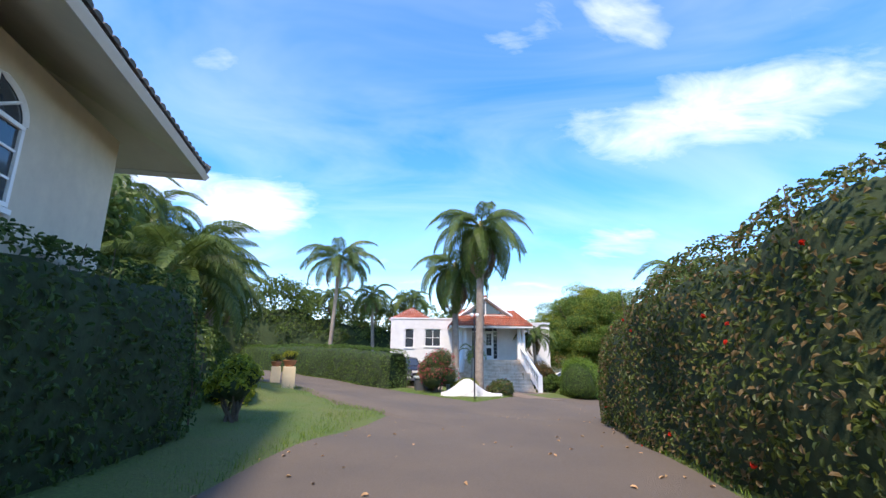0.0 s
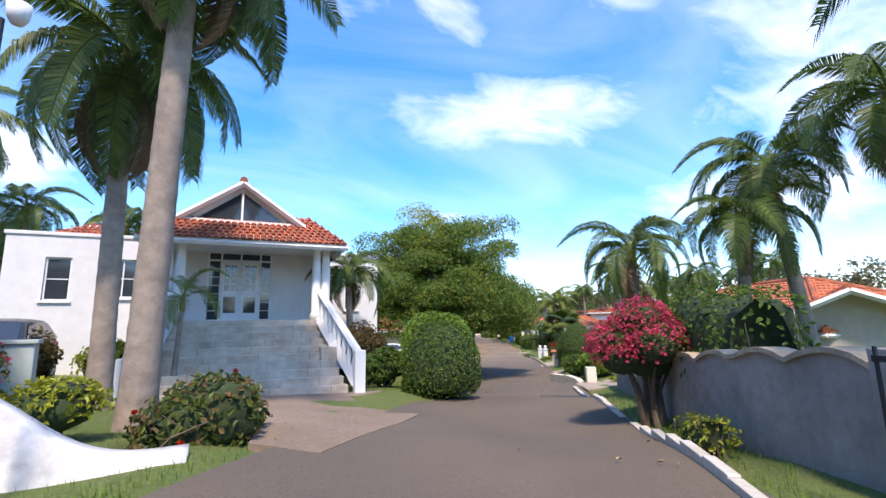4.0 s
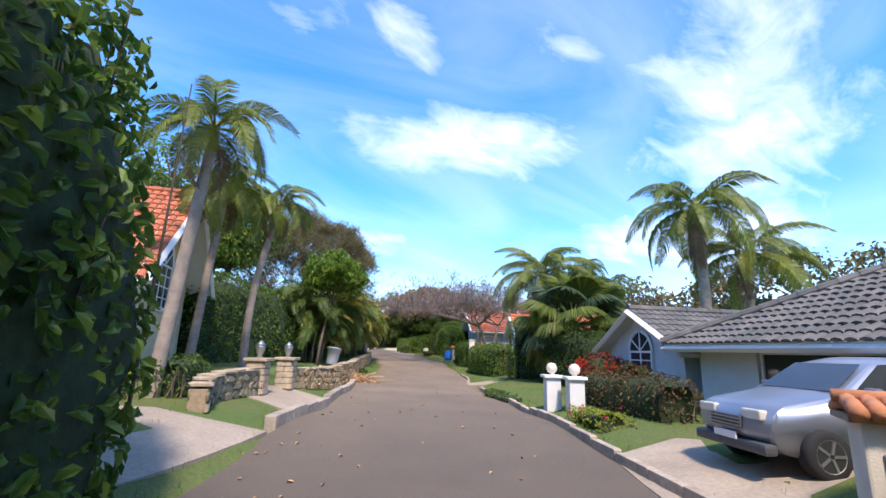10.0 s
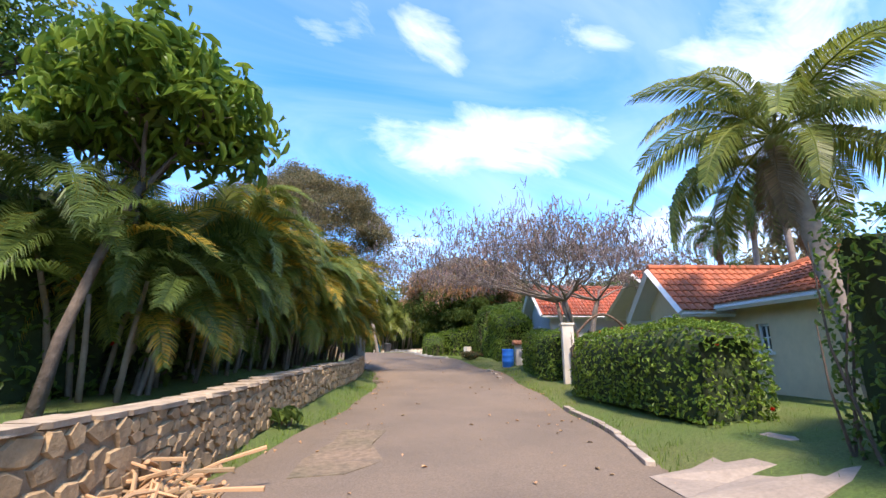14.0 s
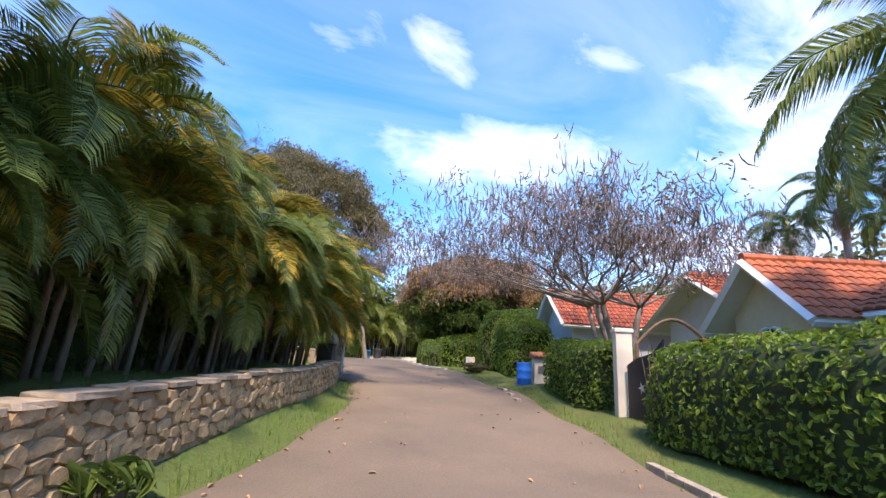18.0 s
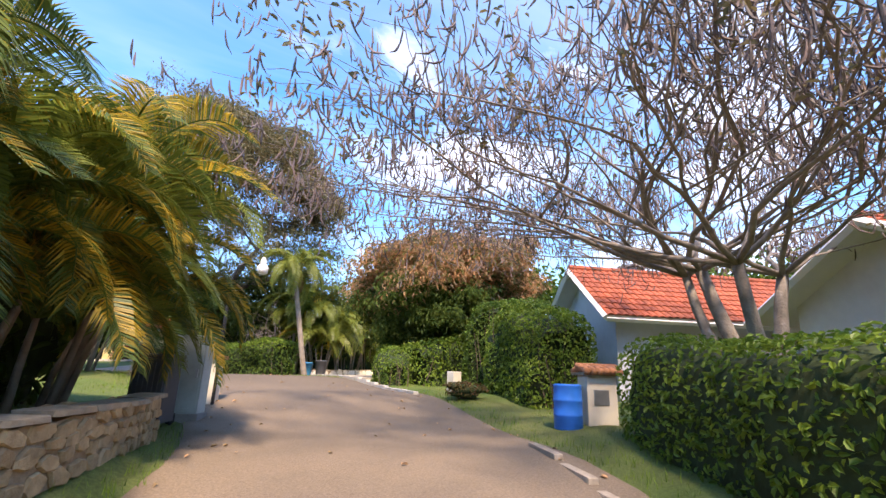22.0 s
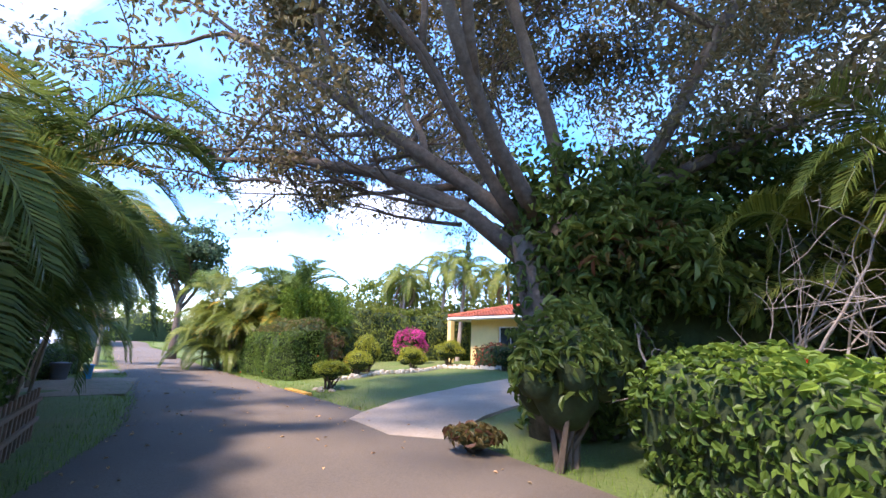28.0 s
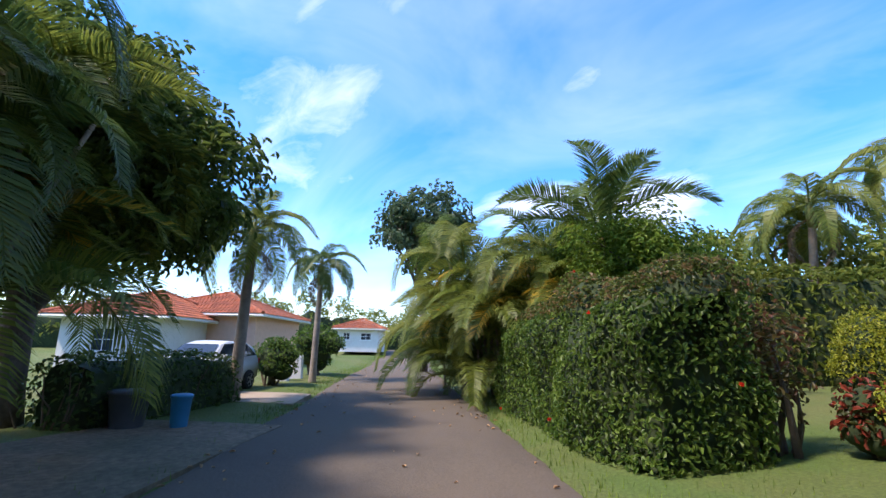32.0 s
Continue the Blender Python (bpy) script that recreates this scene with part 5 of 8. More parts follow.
# white villa with the wide entrance stair
def white_villa():
    ox, oy, oz = 3.4, 32.2, 1.15
    g = -0.66 - oz
    e = thing("villa", "white villa with red tiled roof and broad stone entrance stair", "house", (ox, oy, oz))
    L = lambda px, py: (px - ox, py - oy)  # noqa: E731
    # wings
    wl_a, wl_b = L(-3.55, 34.9), L(1.2, 34.9)
    holes = [(1.05, 1.75, 0.75, 2.15), (2.55, 3.75, 0.85, 2.15)]
    wall_panel(e, wl_a, wl_b, g, 2.85, holes, M["white_wall"], name="wing_wall")
    for q in holes:
        window(e, wl_a, wl_b, q, "frame_white", (1 if q[1] - q[0] > 1 else 0, 1))
    wall_panel(e, L(-3.55, 42), wl_a, g, 2.85, [], M["white_wall"], name="wing_wall")
    wr_a, wr_b = L(5.3, 35.0), L(8.4, 35.0)
    rh = [(0.15, 0.85, 0.35, 1.9), (1.75, 2.25, 0.45, 1.95)]
    wall_panel(e, wr_a, wr_b, g, 2.6, rh, M["white_wall"], name="wing_wall")
    for q in rh:
        window(e, wr_a, wr_b, q, "frame_white", (0, 1))
    wall_panel(e, wr_b, L(8.4, 42), g, 2.6, [], M["white_wall"], name="wing_wall")
    part("parapet", box(wl_a[0] - 0.05, wl_b[0], wl_a[1] - 0.05, wl_a[1] + 0.3, 2.85, 2.97, 0.02), M["white_wall"], e)
    part("parapet", box(wr_a[0], wr_b[0] + 0.05, wr_a[1] - 0.05, wr_a[1] + 0.3, 2.6, 2.72, 0.02), M["white_wall"], e)
    part("roof_deck", box(wl_a[0], wr_b[0], 2.9, 9.6, 2.4, 2.58), M["concrete"], e)
    wall_panel(e, L(8.4, 42), L(-3.55, 42), g, 2.6, [], M["white_wall"], name="back_wall")
    # entrance block with double door
    door_a, door_b = L(1.2, 32.3), L(5.6, 32.3)
    dh = (1.1, 2.95, 0.0, 2.15)
    wall_panel(e, door_a, door_b, g, 2.6, [dh], M["white_wall"], name="entrance_wall")
    wall_panel(e, L(5.6, 32.3), L(5.6, 35.0), g, 2.6, [], M["white_wall"], name="entrance_wall")
    wall_panel(e, L(1.2, 35.0), L(1.2, 32.3), g, 2.6, [], M["white_wall"], name="entrance_wall")
    x0 = door_a[0] + 1.1
    dw = 1.85
    door = new("entrance_door")
    door.parent = e
    bm = bmesh.new()
    for k in (0.0, 0.36, 0.92, 1.49, 1.81):
        box(x0 + k, x0 + k + 0.05, 0.16, 0.24, 0.0, 2.15, 0.006, bm)
    for z in (0.0, 2.1, 1.86):
        box(x0, x0 + dw, 0.165, 0.235, z, z + 0.05, 0.006, bm)
    part("door_frame", bm, M["frame_white"], door)
    for k, wd in ((0.41, 0.50), (0.98, 0.50)):
        leaf = part("door_leaf", box(x0 + k, x0 + k + wd, 0.175, 0.215, 0.03, 1.85, 0.004), M["frame_white"], door)
        for zz in (0.25, 0.95):
            part("glass_panel", box(x0 + k + 0.08, x0 + k + wd - 0.08, 0.166, 0.176, zz, zz + (0.5 if zz < 0.5 else 0.78)), M["glass"], leaf)
        for q in range(1, 4):
            part("door_bar", box(x0 + k + 0.08, x0 + k + wd - 0.08, 0.160, 0.168, 0.95 + q * 0.195 - 0.008, 0.95 + q * 0.195 + 0.008), M["frame_white"], leaf)
        part("door_bar", box(x0 + k + wd / 2 - 0.01, x0 + k + wd / 2 + 0.01, 0.158, 0.166, 0.95, 1.73), M["frame_white"], leaf)
        part("handle", box(x0 + (0.86 if k < 0.5 else 1.0), x0 + (0.89 if k < 0.5 else 1.03), 0.12, 0.165, 0.9, 1.02, 0.005), M["steel"], leaf)
    for k in (0.06, 1.55):
        side = part("side_light", box(x0 + k, x0 + k + 0.28, 0.18, 0.2, 0.05, 1.85), M["glass"], door)
        for q in range(1, 7):
            part("side_light_bar", box(x0 + k, x0 + k + 0.28, 0.168, 0.18, 0.05 + q * 0.26, 0.07 + q * 0.26), M["frame_white"], side)
    part("transom_pane", box(x0 + 0.05, x0 + dw - 0.05, 0.19, 0.2, 1.91, 2.1), M["glass"], door)
    # landing, stair
    part("landing", box(L(1.3, 0)[0], L(5.9, 0)[0], -1.75, 0.02, g, -0.02, 0.02), M["marble"], e)
    steps = 10
    rise = (0 - g) / steps
    for k in range(steps - 1):
        z = -rise * (k + 1)
        y1 = -1.75 - 0.27 * k
        spread = 0.06 * k
        s = part("step", box(L(1.75, 0)[0] - spread, L(5.3, 0)[0] + spread, y1 - 0.30, y1 + 0.05, z - rise - 0.2 if k < steps - 2 else g - 0.1, z, 0.015), M["marble"], e)
        for q in range(3):
            xx = L(1.75, 0)[0] - spread + (3.55 + 2 * spread) * (q + 0.7 + 0.15 * ((k * 7) % 3)) / 3.3
            part("joint", box(xx, xx + 0.012, y1 - 0.304, y1 + 0.0, z - rise + 0.01, z + 0.003), M["mortar"], s)
    for sx, x_top, x_bot in ((-1, 1.62, 1.2), (1, 5.45, 6.05)):
        rail = new("balustrade")
        rail.parent = e
        top, bot = Vector((x_top - ox, -1.6, 0.78)), Vector((x_bot - ox, -4.1, g + 0.92))
        b = Bag()
        b.tube([tuple(top), tuple(bot)], [0.10, 0.10], 6)
        b.link("hand_rail", M["frame_white"], rail)
        for k in range(8):
            f = (k + 0.6) / 8.4
            p = top.lerp(bot, f)
            prof = [(0.055, 0), (0.07, 0.06), (0.04, 0.14), (0.075, 0.3), (0.04, 0.5), (0.055, 0.6), (0.06, 0.72)]
            part("baluster", lathe(prof, 8, None, (p.x, p.y, p.z - 0.74)), M["frame_white"], rail, "", True)
        part("newel", box(bot.x - 0.13, bot.x + 0.13, bot.y - 0.2, bot.y + 0.06, g - 0.05, bot.z + 0.06, 0.02), M["frame_white"], rail)
        base = Bag()
        base.tube([tuple(top - Vector((0, 0, 0.8))), tuple(bot - Vector((0, 0, 0.8)))], [0.16, 0.16], 4)
        base.link("stringer", M["white_wall"], rail)
        part("pedestal", box(x_bot - ox - 0.35 - (0.45 if sx > 0 else -0.45), x_bot - ox + 0.05 - (0.45 if sx > 0 else -0.45), -3.35, -2.95, g, g + 1.05, 0.015), M["marble"], e)
    # porch columns
    for px in (1.45, 1.75, 5.35, 5.62):
        prof = [(0.17, 0), (0.17, 0.12), (0.13, 0.2), (0.135, 1.0), (0.115, 2.0), (0.16, 2.08), (0.16, 2.2)]
        part("column", lathe(prof, 16, None, (px - ox, -1.45, 0)), M["frame_white"], e, "round white column", True)
    part("porch_ceiling", box(0.9 - ox, 6.1 - ox, -1.9, 0.1, 2.12, 2.2), M["soffit"], e)
    # roof: broad hip in front with a gablet, pyramid behind
    ea = 2.14
    xl, xr = 0.75 - ox, 6.15 - ox
    roof_slope(e, (xl, -2.15, ea), (xr, -2.15, ea), (5.2 - ox, -0.2, 3.3), (1.7 - ox, -0.2, 3.3), M["tile_red"], course=0.24, width=0.17)
    roof_slope(e, (xr, -2.15, ea), (xr, 3.2, ea), (5.2 - ox, 1.2, 3.35), (5.2 - ox, -0.2, 3.3), M["tile_red"], course=0.24, width=0.17)
    roof_slope(e, (xl, 3.2, ea), (xl, -2.15, ea), (1.7 - ox, -0.2, 3.3), (1.7 - ox, 1.2, 3.35), M["tile_red"], course=0.24, width=0.17)
    gx, gy = 3.2 - ox, -1.0
    for sgn in (-1, 1):
        s = roof_slope(e, (gx + sgn * 1.75, gy, 2.9), (gx + sgn * 1.75, gy + 3.6, 2.9), (gx, gy + 3.6, 4.15), (gx, gy, 4.15), M["tile_red"], course=0.24, width=0.17, fascia=None)
        rake_board(s, (gx + sgn * 1.8, gy - 0.04, 2.83), (gx, gy - 0.04, 4.08), M["frame_white"], 0.085)
    ridge_tiles(e, (gx, gy, 4.2), (gx, gy + 3.6, 4.2), M["tile_red"])
    gw = new("gable_window")
    gw.parent = e
    pymesh("pane", [(gx - 1.15, gy + 0.14, 3.0), (gx - 0.03, gy + 0.14, 3.0), (gx - 0.03, gy + 0.14, 3.82)], [(0, 1, 2)], M["glass"], gw)
    pymesh("pane", [(gx + 0.03, gy + 0.14, 3.0), (gx + 1.15, gy + 0.14, 3.0), (gx + 0.03, gy + 0.14, 3.82)], [(0, 1, 2)], M["glass"], gw)
    gable_tri(gw, (gx - 1.68, gy + 0.2, 2.8), (gx + 1.68, gy + 0.2, 2.8), (gx, gy + 0.2, 4.05), M["white_wall"], 0.03)
    part("mullion", box(gx - 0.03, gx + 0.03, gy + 0.08, gy + 0.15, 2.93, 3.92), M["frame_white"], gw)
    part("sill_board", box(gx - 1.6, gx + 1.6, gy + 0.02, gy + 0.14, 2.82, 2.94, 0.01), M["frame_white"], gw)
    px, py = -2.2 - ox, 6.2
    for k in range(4):
        c = [(px - 1.7, py - 1.7), (px + 1.7, py - 1.7), (px + 1.7, py + 1.7), (px - 1.7, py + 1.7)]
        a, b = c[k], c[(k + 1) % 4]
        roof_slope(e, (*a, 2.95), (*b, 2.95), (px, py, 4.0), (px, py, 4.0), M["tile_red"], course=0.24, width=0.17, fascia=None)
    return e


def scallop_wall(pts, h, label, thick=0.22, wave=1.3, amp=0.18):
    """A plastered garden wall with a wavy top and a pale coping."""
    L = smooth_line([(p[0], p[1], 0) for p in pts], 0.18)
    nrm = side_of(L)
    x0, y0 = float(L[0, 0]), float(L[0, 1])
    z0 = gz(x0, y0)
    e = thing("garden_wall", label, "wall", (x0, y0, z0), kind="structure")
    s, v, cap = 0.0, [], []
    for i, (p, n) in enumerate(zip(L, nrm)):
        s += 0 if i == 0 else float(np.hypot(*(L[i] - L[i - 1])[:2]))
        g = gz(p[0], p[1]) - z0
        top = g + h + amp * (abs(math.sin(math.pi * s / wave)) ** 0.7 - 0.6)
        for sg in (-1, 1):
            a = n * sg * thick / 2
            v += [(p[0] + a[0] - x0, p[1] + a[1] - y0, g - 0.3), (p[0] + a[0] - x0, p[1] + a[1] - y0, top)]
            c = n * sg * (thick / 2 + 0.05)
            cap += [(p[0] + c[0] - x0, p[1] + c[1] - y0, top), (p[0] + c[0] - x0, p[1] + c[1] - y0, top + 0.06)]
    def skin(vs):
        f = []
        for i in range(len(L) - 1):
            a, b = 4 * i, 4 * (i + 1)
            f += [(a, b, b + 1, a + 1), (a + 2, a + 3, b + 3, b + 2), (a + 1, b + 1, b + 3, a + 3), (a, a + 2, b + 2, b)]
        f += [(0, 1, 3, 2), (len(vs) - 4, len(vs) - 2, len(vs) - 1, len(vs) - 3)]
        return f
    pymesh("wall_body", v, skin(v), M["grey_wall"], e)
    pymesh("coping", cap, skin(cap), M["cap"], e, "pale wavy coping")
    return e


def stone_wall(pts, h, mat, label, thick=0.32, stone=0.26, cap=True, near=None):
    """A rubble retaining wall: mortar core, single stones on its faces, flat cap stones."""
    L = smooth_line([(p[0], p[1], p[2] if len(p) > 2 else h) for p in pts], 0.25)
    nrm = side_of(L)
    x0, y0 = float(L[0, 0]), float(L[0, 1])
    z0 = gz(x0, y0)
    e = thing("stone_wall", label, "wall", (x0, y0, z0), kind="structure")
    arc = np.concatenate([[0], np.cumsum(np.hypot(*np.diff(L[:, :2], axis=0).T))])
    g = np.array([gz(p[0], p[1]) - z0 for p in L])
    v = []
    for i, (p, n) in enumerate(zip(L, nrm)):
        for sg in (-1, 1):
            a = n * sg * thick * 0.42
            v += [(p[0] + a[0] - x0, p[1] + a[1] - y0, g[i] - 0.3), (p[0] + a[0] - x0, p[1] + a[1] - y0, g[i] + p[2] - 0.02)]
    f = []
    for i in range(len(L) - 1):
        a, b = 4 * i, 4 * (i + 1)
        f += [(a, b, b + 1, a + 1), (a + 2, a + 3, b + 3, b + 2), (a + 1, b + 1, b + 3, a + 3)]
    f += [(0, 1, 3, 2), (len(v) - 4, len(v) - 2, len(v) - 1, len(v) - 3)]
    pymesh("mortar_core", v, f, M["mortar"], e)
    blocks = []
    for _ in range(14):
        bm = bmesh.new()
        sides = int(RNG.integers(5, 8))
        turn0 = RNG.uniform(0, 2 * math.pi)
        rim = []
        for k in range(sides):
            a = turn0 + 2 * math.pi * (k + RNG.uniform(-0.28, 0.28)) / sides
            r = 0.5 / max(abs(math.cos(a)), abs(math.sin(a))) ** 0.75 * RNG.uniform(0.92, 1.1)
            rim.append((r * math.cos(a), r * math.sin(a)))
        rings = [[bm.verts.new((p * g, yy, q * g)) for p, q in rim] for g, yy in ((0.84, -0.5), (1.0, -0.2), (1.0, 0.2), (0.84, 0.5))]
        for lower, upper in zip(rings[:-1], rings[1:]):
            for k in range(sides):
                j = (k + 1) % sides
                bm.faces.new((lower[k], upper[k], upper[j], lower[j]))
        bm.faces.new(rings[3][::-1])
        bm.faces.new(rings[0])
        bmesh.ops.recalc_face_normals(bm, faces=bm.faces)
        me = bpy.data.meshes.new("stone")
        bm.to_mesh(me)
        bm.free()
        me.materials.append(mat)
        blocks.append(me)
    count = 0
    total = arc[-1]
    for sg in (-1, 1):
        z = 0.0
        row = 0
        while z < h - 0.05:
            rh = stone * RNG.uniform(0.5, 0.8)
            s = RNG.uniform(-0.1, 0.1)
            while s < total:
                w = stone * RNG.uniform(0.6, 1.5)
                c = min(max(s + w / 2, 0), total)
                x, y = np.interp(c, arc, L[:, 0]), np.interp(c, arc, L[:, 1])
                i = min(int(np.searchsorted(arc, c)), len(L) - 1)
                gg, hh = float(np.interp(c, arc, g)), float(np.interp(c, arc, L[:, 2]))
                n = nrm[i]
                if z + rh < hh + 0.05:
                    m = Matrix.Translation((x - x0 + n[0] * sg * thick * 0.42, y - y0 + n[1] * sg * thick * 0.42, gg + z + rh / 2 + RNG.normal(0, 0.018))) @ Matrix.Rotation(math.atan2(n[1], n[0]) - math.pi / 2 + RNG.normal(0, 0.06), 4, "Z") @ Matrix.Rotation(RNG.normal(0, 0.2), 4, "Y") @ Matrix.Diagonal((w * 1.0, 0.075 * RNG.uniform(0.75, 1.25), rh * 1.06, 1))
                    if count < 300:
                        st = new("stone", blocks[(count * 5) % 14])
                        st.parent = e
                        st.matrix_basis = m
                    else:
                        REST.setdefault(e, (Bag(), mat))[0].add([tuple(m @ w.co) for w in blocks[(count * 5) % 14].vertices], [tuple(q.vertices) for q in blocks[(count * 5) % 14].polygons])
                    count += 1
                s += w
            z += rh
    if cap:
        s = 0.0
        while s < total:
            w = RNG.uniform(0.35, 0.7)
            c = min(s + w / 2, total)
            x, y = np.interp(c, arc, L[:, 0]), np.interp(c, arc, L[:, 1])
            i = min(int(np.searchsorted(arc, c)), len(L) - 1)
            n = nrm[i]
            cs = new("cap_stone", CAPS[int(RNG.integers(len(CAPS)))])
            cs.parent = e
            cs.matrix_basis = Matrix.Translation((x - x0, y - y0, float(np.interp(c, arc, g)) + float(np.interp(c, arc, L[:, 2])) + 0.02)) @ Matrix.Rotation(math.atan2(n[1], n[0]) - math.pi / 2, 4, "Z") @ Matrix.Diagonal((w * 0.985, thick * RNG.uniform(1.08, 1.22), 0.06, 1))
            s += w
    return e


REST, CAPS = {}, []
for _ in range(4):
    _bm = bmesh.new()
    bmesh.ops.create_cube(_bm, size=1.0)
    for _w in _bm.verts:
        _w.co = Vector((_w.co.x * RNG.uniform(0.9, 1.03), _w.co.y * RNG.uniform(0.88, 1.08), _w.co.z * RNG.uniform(0.85, 1.1)))
    bmesh.ops.bevel(_bm, geom=_bm.edges[:], offset=0.1, segments=1, affect="EDGES")
    _me = bpy.data.meshes.new("cap_stone")
    _bm.to_mesh(_me)
    _bm.free()
    _me.materials.append(M["cap"])
    CAPS.append(_me)


def kerb_run(pts, mat, label, w=0.16, h=0.15, block=0.8, lift=0.0):
    """Kerb stones end to end along a line, a real step above the road."""
    L = smooth_line([(p[0], p[1], 0) for p in pts], 0.2)
    arc = np.concatenate([[0], np.cumsum(np.hypot(*np.diff(L[:, :2], axis=0).T))])
    x0, y0 = float(L[0, 0]), float(L[0, 1])
    z0 = gz(x0, y0)
    e = thing("kerb", label, "kerb", (x0, y0, z0), kind="structure")
    bm = box(-0.5, 0.5, -0.5, 0.5, -0.5, 0.5, 0.06)
    me = bpy.data.meshes.new("kerb_stone")
    bm.to_mesh(me)
    bm.free()
    me.materials.append(M[mat])
    s = 0.0
    while s < arc[-1] - 0.1:
        ln = min(block * RNG.uniform(0.8, 1.2), arc[-1] - s)
        xa, ya, xb, yb = (float(np.interp(q, arc, L[:, k])) for q in (s, s + ln) for k in (0, 1))
        ob = new("kerb_stone", me)
        ob.parent = e
        rx, ry = (xa + xb) / 2, (ya + yb) / 2
        near = RLINE[np.argmin(np.hypot(RLINE[:, 0] - rx, RLINE[:, 1] - ry))]
        base = gz(near[0], near[1])
        ob.matrix_basis = Matrix.Translation((rx - x0, ry - y0, base - z0 + h / 2 - 0.08 + lift)) @ Matrix.Rotation(math.atan2(yb - ya, xb - xa), 4, "Z") @ Matrix.Rotation(RNG.normal(0, 0.01), 4, "X") @ Matrix.Diagonal((ln * 0.985, w, h + 0.2, 1))
        s += ln
    return e


def post(x, y, w, d, h, mat, label, turn=0.0, cap=None, name="gate_post", z=None, taper=0.0, cap_over=0.06):
    e = thing(name, label, "post", (x, y, gz(x, y) if z is None else z), turn)
    part("shaft", box(-w / 2, w / 2, -d / 2, d / 2, -0.2, h, 0.02, None, taper), M[mat], e)
    if cap:
        part("cap", box(-w / 2 - cap_over, w / 2 + cap_over, -d / 2 - cap_over, d / 2 + cap_over, h, h + 0.07, 0.015), M[cap], e)
    return e

# ---- the first bend ----
white_villa()
hip_house(-3.645, -1.507, 102, 9, 9, 4.85, 2.6, "pale_wall", "tile_grey", "cream house with wide white eaves and an arched window", 1.1, [(5.6, 6.7, 2.95, 3.95, 0.42)], bars=(1, 2))
# the unlit face of this hedge is put into its dark leaf colour
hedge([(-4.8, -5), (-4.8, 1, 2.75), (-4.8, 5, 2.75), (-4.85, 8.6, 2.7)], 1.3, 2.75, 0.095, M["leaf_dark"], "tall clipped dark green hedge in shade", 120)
hedge([(4.6, -5, 3.4), (4.55, 2, 3.4), (4.75, 7, 3.3), (5.4, 11.5, 2.9), (6.6, 15.8, 2.7)], 2.3, 3.1, 0.085, M["leaf_hibiscus"], "tall loose hibiscus hedge with scattered red flowers", 190, M["flower_red"], 60, lumpy=0.34, twigs=130)
shrub(-4.2, 9.9, 0.6, 0.6, 1.35, 0.10, M["leaf_lime"], "small yellow-green leafy shrub on a thin stem", stem=0.2)
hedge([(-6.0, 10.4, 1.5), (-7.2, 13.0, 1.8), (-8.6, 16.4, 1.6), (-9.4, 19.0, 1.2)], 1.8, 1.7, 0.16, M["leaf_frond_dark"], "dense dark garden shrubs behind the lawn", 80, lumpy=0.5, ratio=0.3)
hedge([(-5.0, 11.6), (-6.0, 14.2), (-7.4, 17.4)], 0.7, 0.45, 0.09, M["leaf_lime"], "low yellow-green border at the lawn edge", 150, twigs=6, lumpy=0.25)
for px, py, h in ((-8.3, 13.6, 3.3), (-9.4, 16.8, 3.9), (-10.4, 20.6, 4.0)):
    palm(px, py, h, 0.2, "coconut", 20, (0.3, 0.1), "leaf_frond_dark", "stout garden palm with dense arching fronds", shaft=0.3, scale=0.8, dead=2)
hedge([(-2.0, 25.2, 2.0), (-3.6, 27.2, 2.1), (-7.0, 31.6, 2.1), (-11, 37, 2.1), (-16.5, 44.5, 2.1), (-24, 55, 2.1)], 1.7, 2.1, 0.075, M["leaf_hedge"], "long clipped green hedge along the branching lane", 150)
for k, (px, py, h) in enumerate(((-5.3, 16.9, 0.7), (-7.5, 22.0, 0.7))):
    post(px, py, 0.42, 0.42, h, "cream_wall", "cream gate pillar topped with a potted plant", 20)
    part("bowl", lathe([(0.12, 0), (0.2, 0.08), (0.24, 0.2), (0.26, 0.22)], 14), M["terracotta"], thing("plant_bowl", "terracotta bowl on the gate pillar", "pot", (px, py, gz(px, py) + h)), "", True)
    shrub(px, py, 0.34, 0.34, 0.42, 0.06, M["leaf_lime"], "small rounded yellow-green plant in a terracotta bowl", z=gz(px, py) + h + 0.16, clumps=4, density=420)
white = thing("planter_mound", "whitewashed curved planter wall with peeling paint", "planter", (1.2, 21.9, gz(1.2, 21.9)))
b = []
n = 24
for i in range(n + 1):
    t = i / n
    hx = -1.05 + 2.8 * t
    hh = 0.10 + 0.66 * math.exp(-((t - 0.42) / 0.24) ** 2)
    hy = -0.35 * math.sin(math.pi * t)
    b += [(hx, hy - 0.12, -0.15), (hx, hy - 0.08, hh), (hx, hy + 0.16, hh + 0.02), (hx, hy + 0.2, -0.15)]
f = []
for i in range(n):
    a, c = 4 * i, 4 * (i + 1)
    f += [(a, c, c + 1, a + 1), (a + 1, c + 1, c + 2, a + 2), (a + 2, c + 2, c + 3, a + 3)]
f += [(0, 1, 2, 3), (4 * n + 3, 4 * n + 2, 4 * n + 1, 4 * n)]
pymesh("wall_body", b, f, M["mound_white"], white, "", True)
lamp = thing("camera_pole", "slim dark pole with two small white floodlights", "pole", (1.6, 20.75, gz(1.6, 20.75)))
bag = Bag()
bag.tube([(0, 0, -0.2), (0, 0, 3.55)], [0.035, 0.03], 8)
bag.link("pole", M["blackmetal"], lamp)
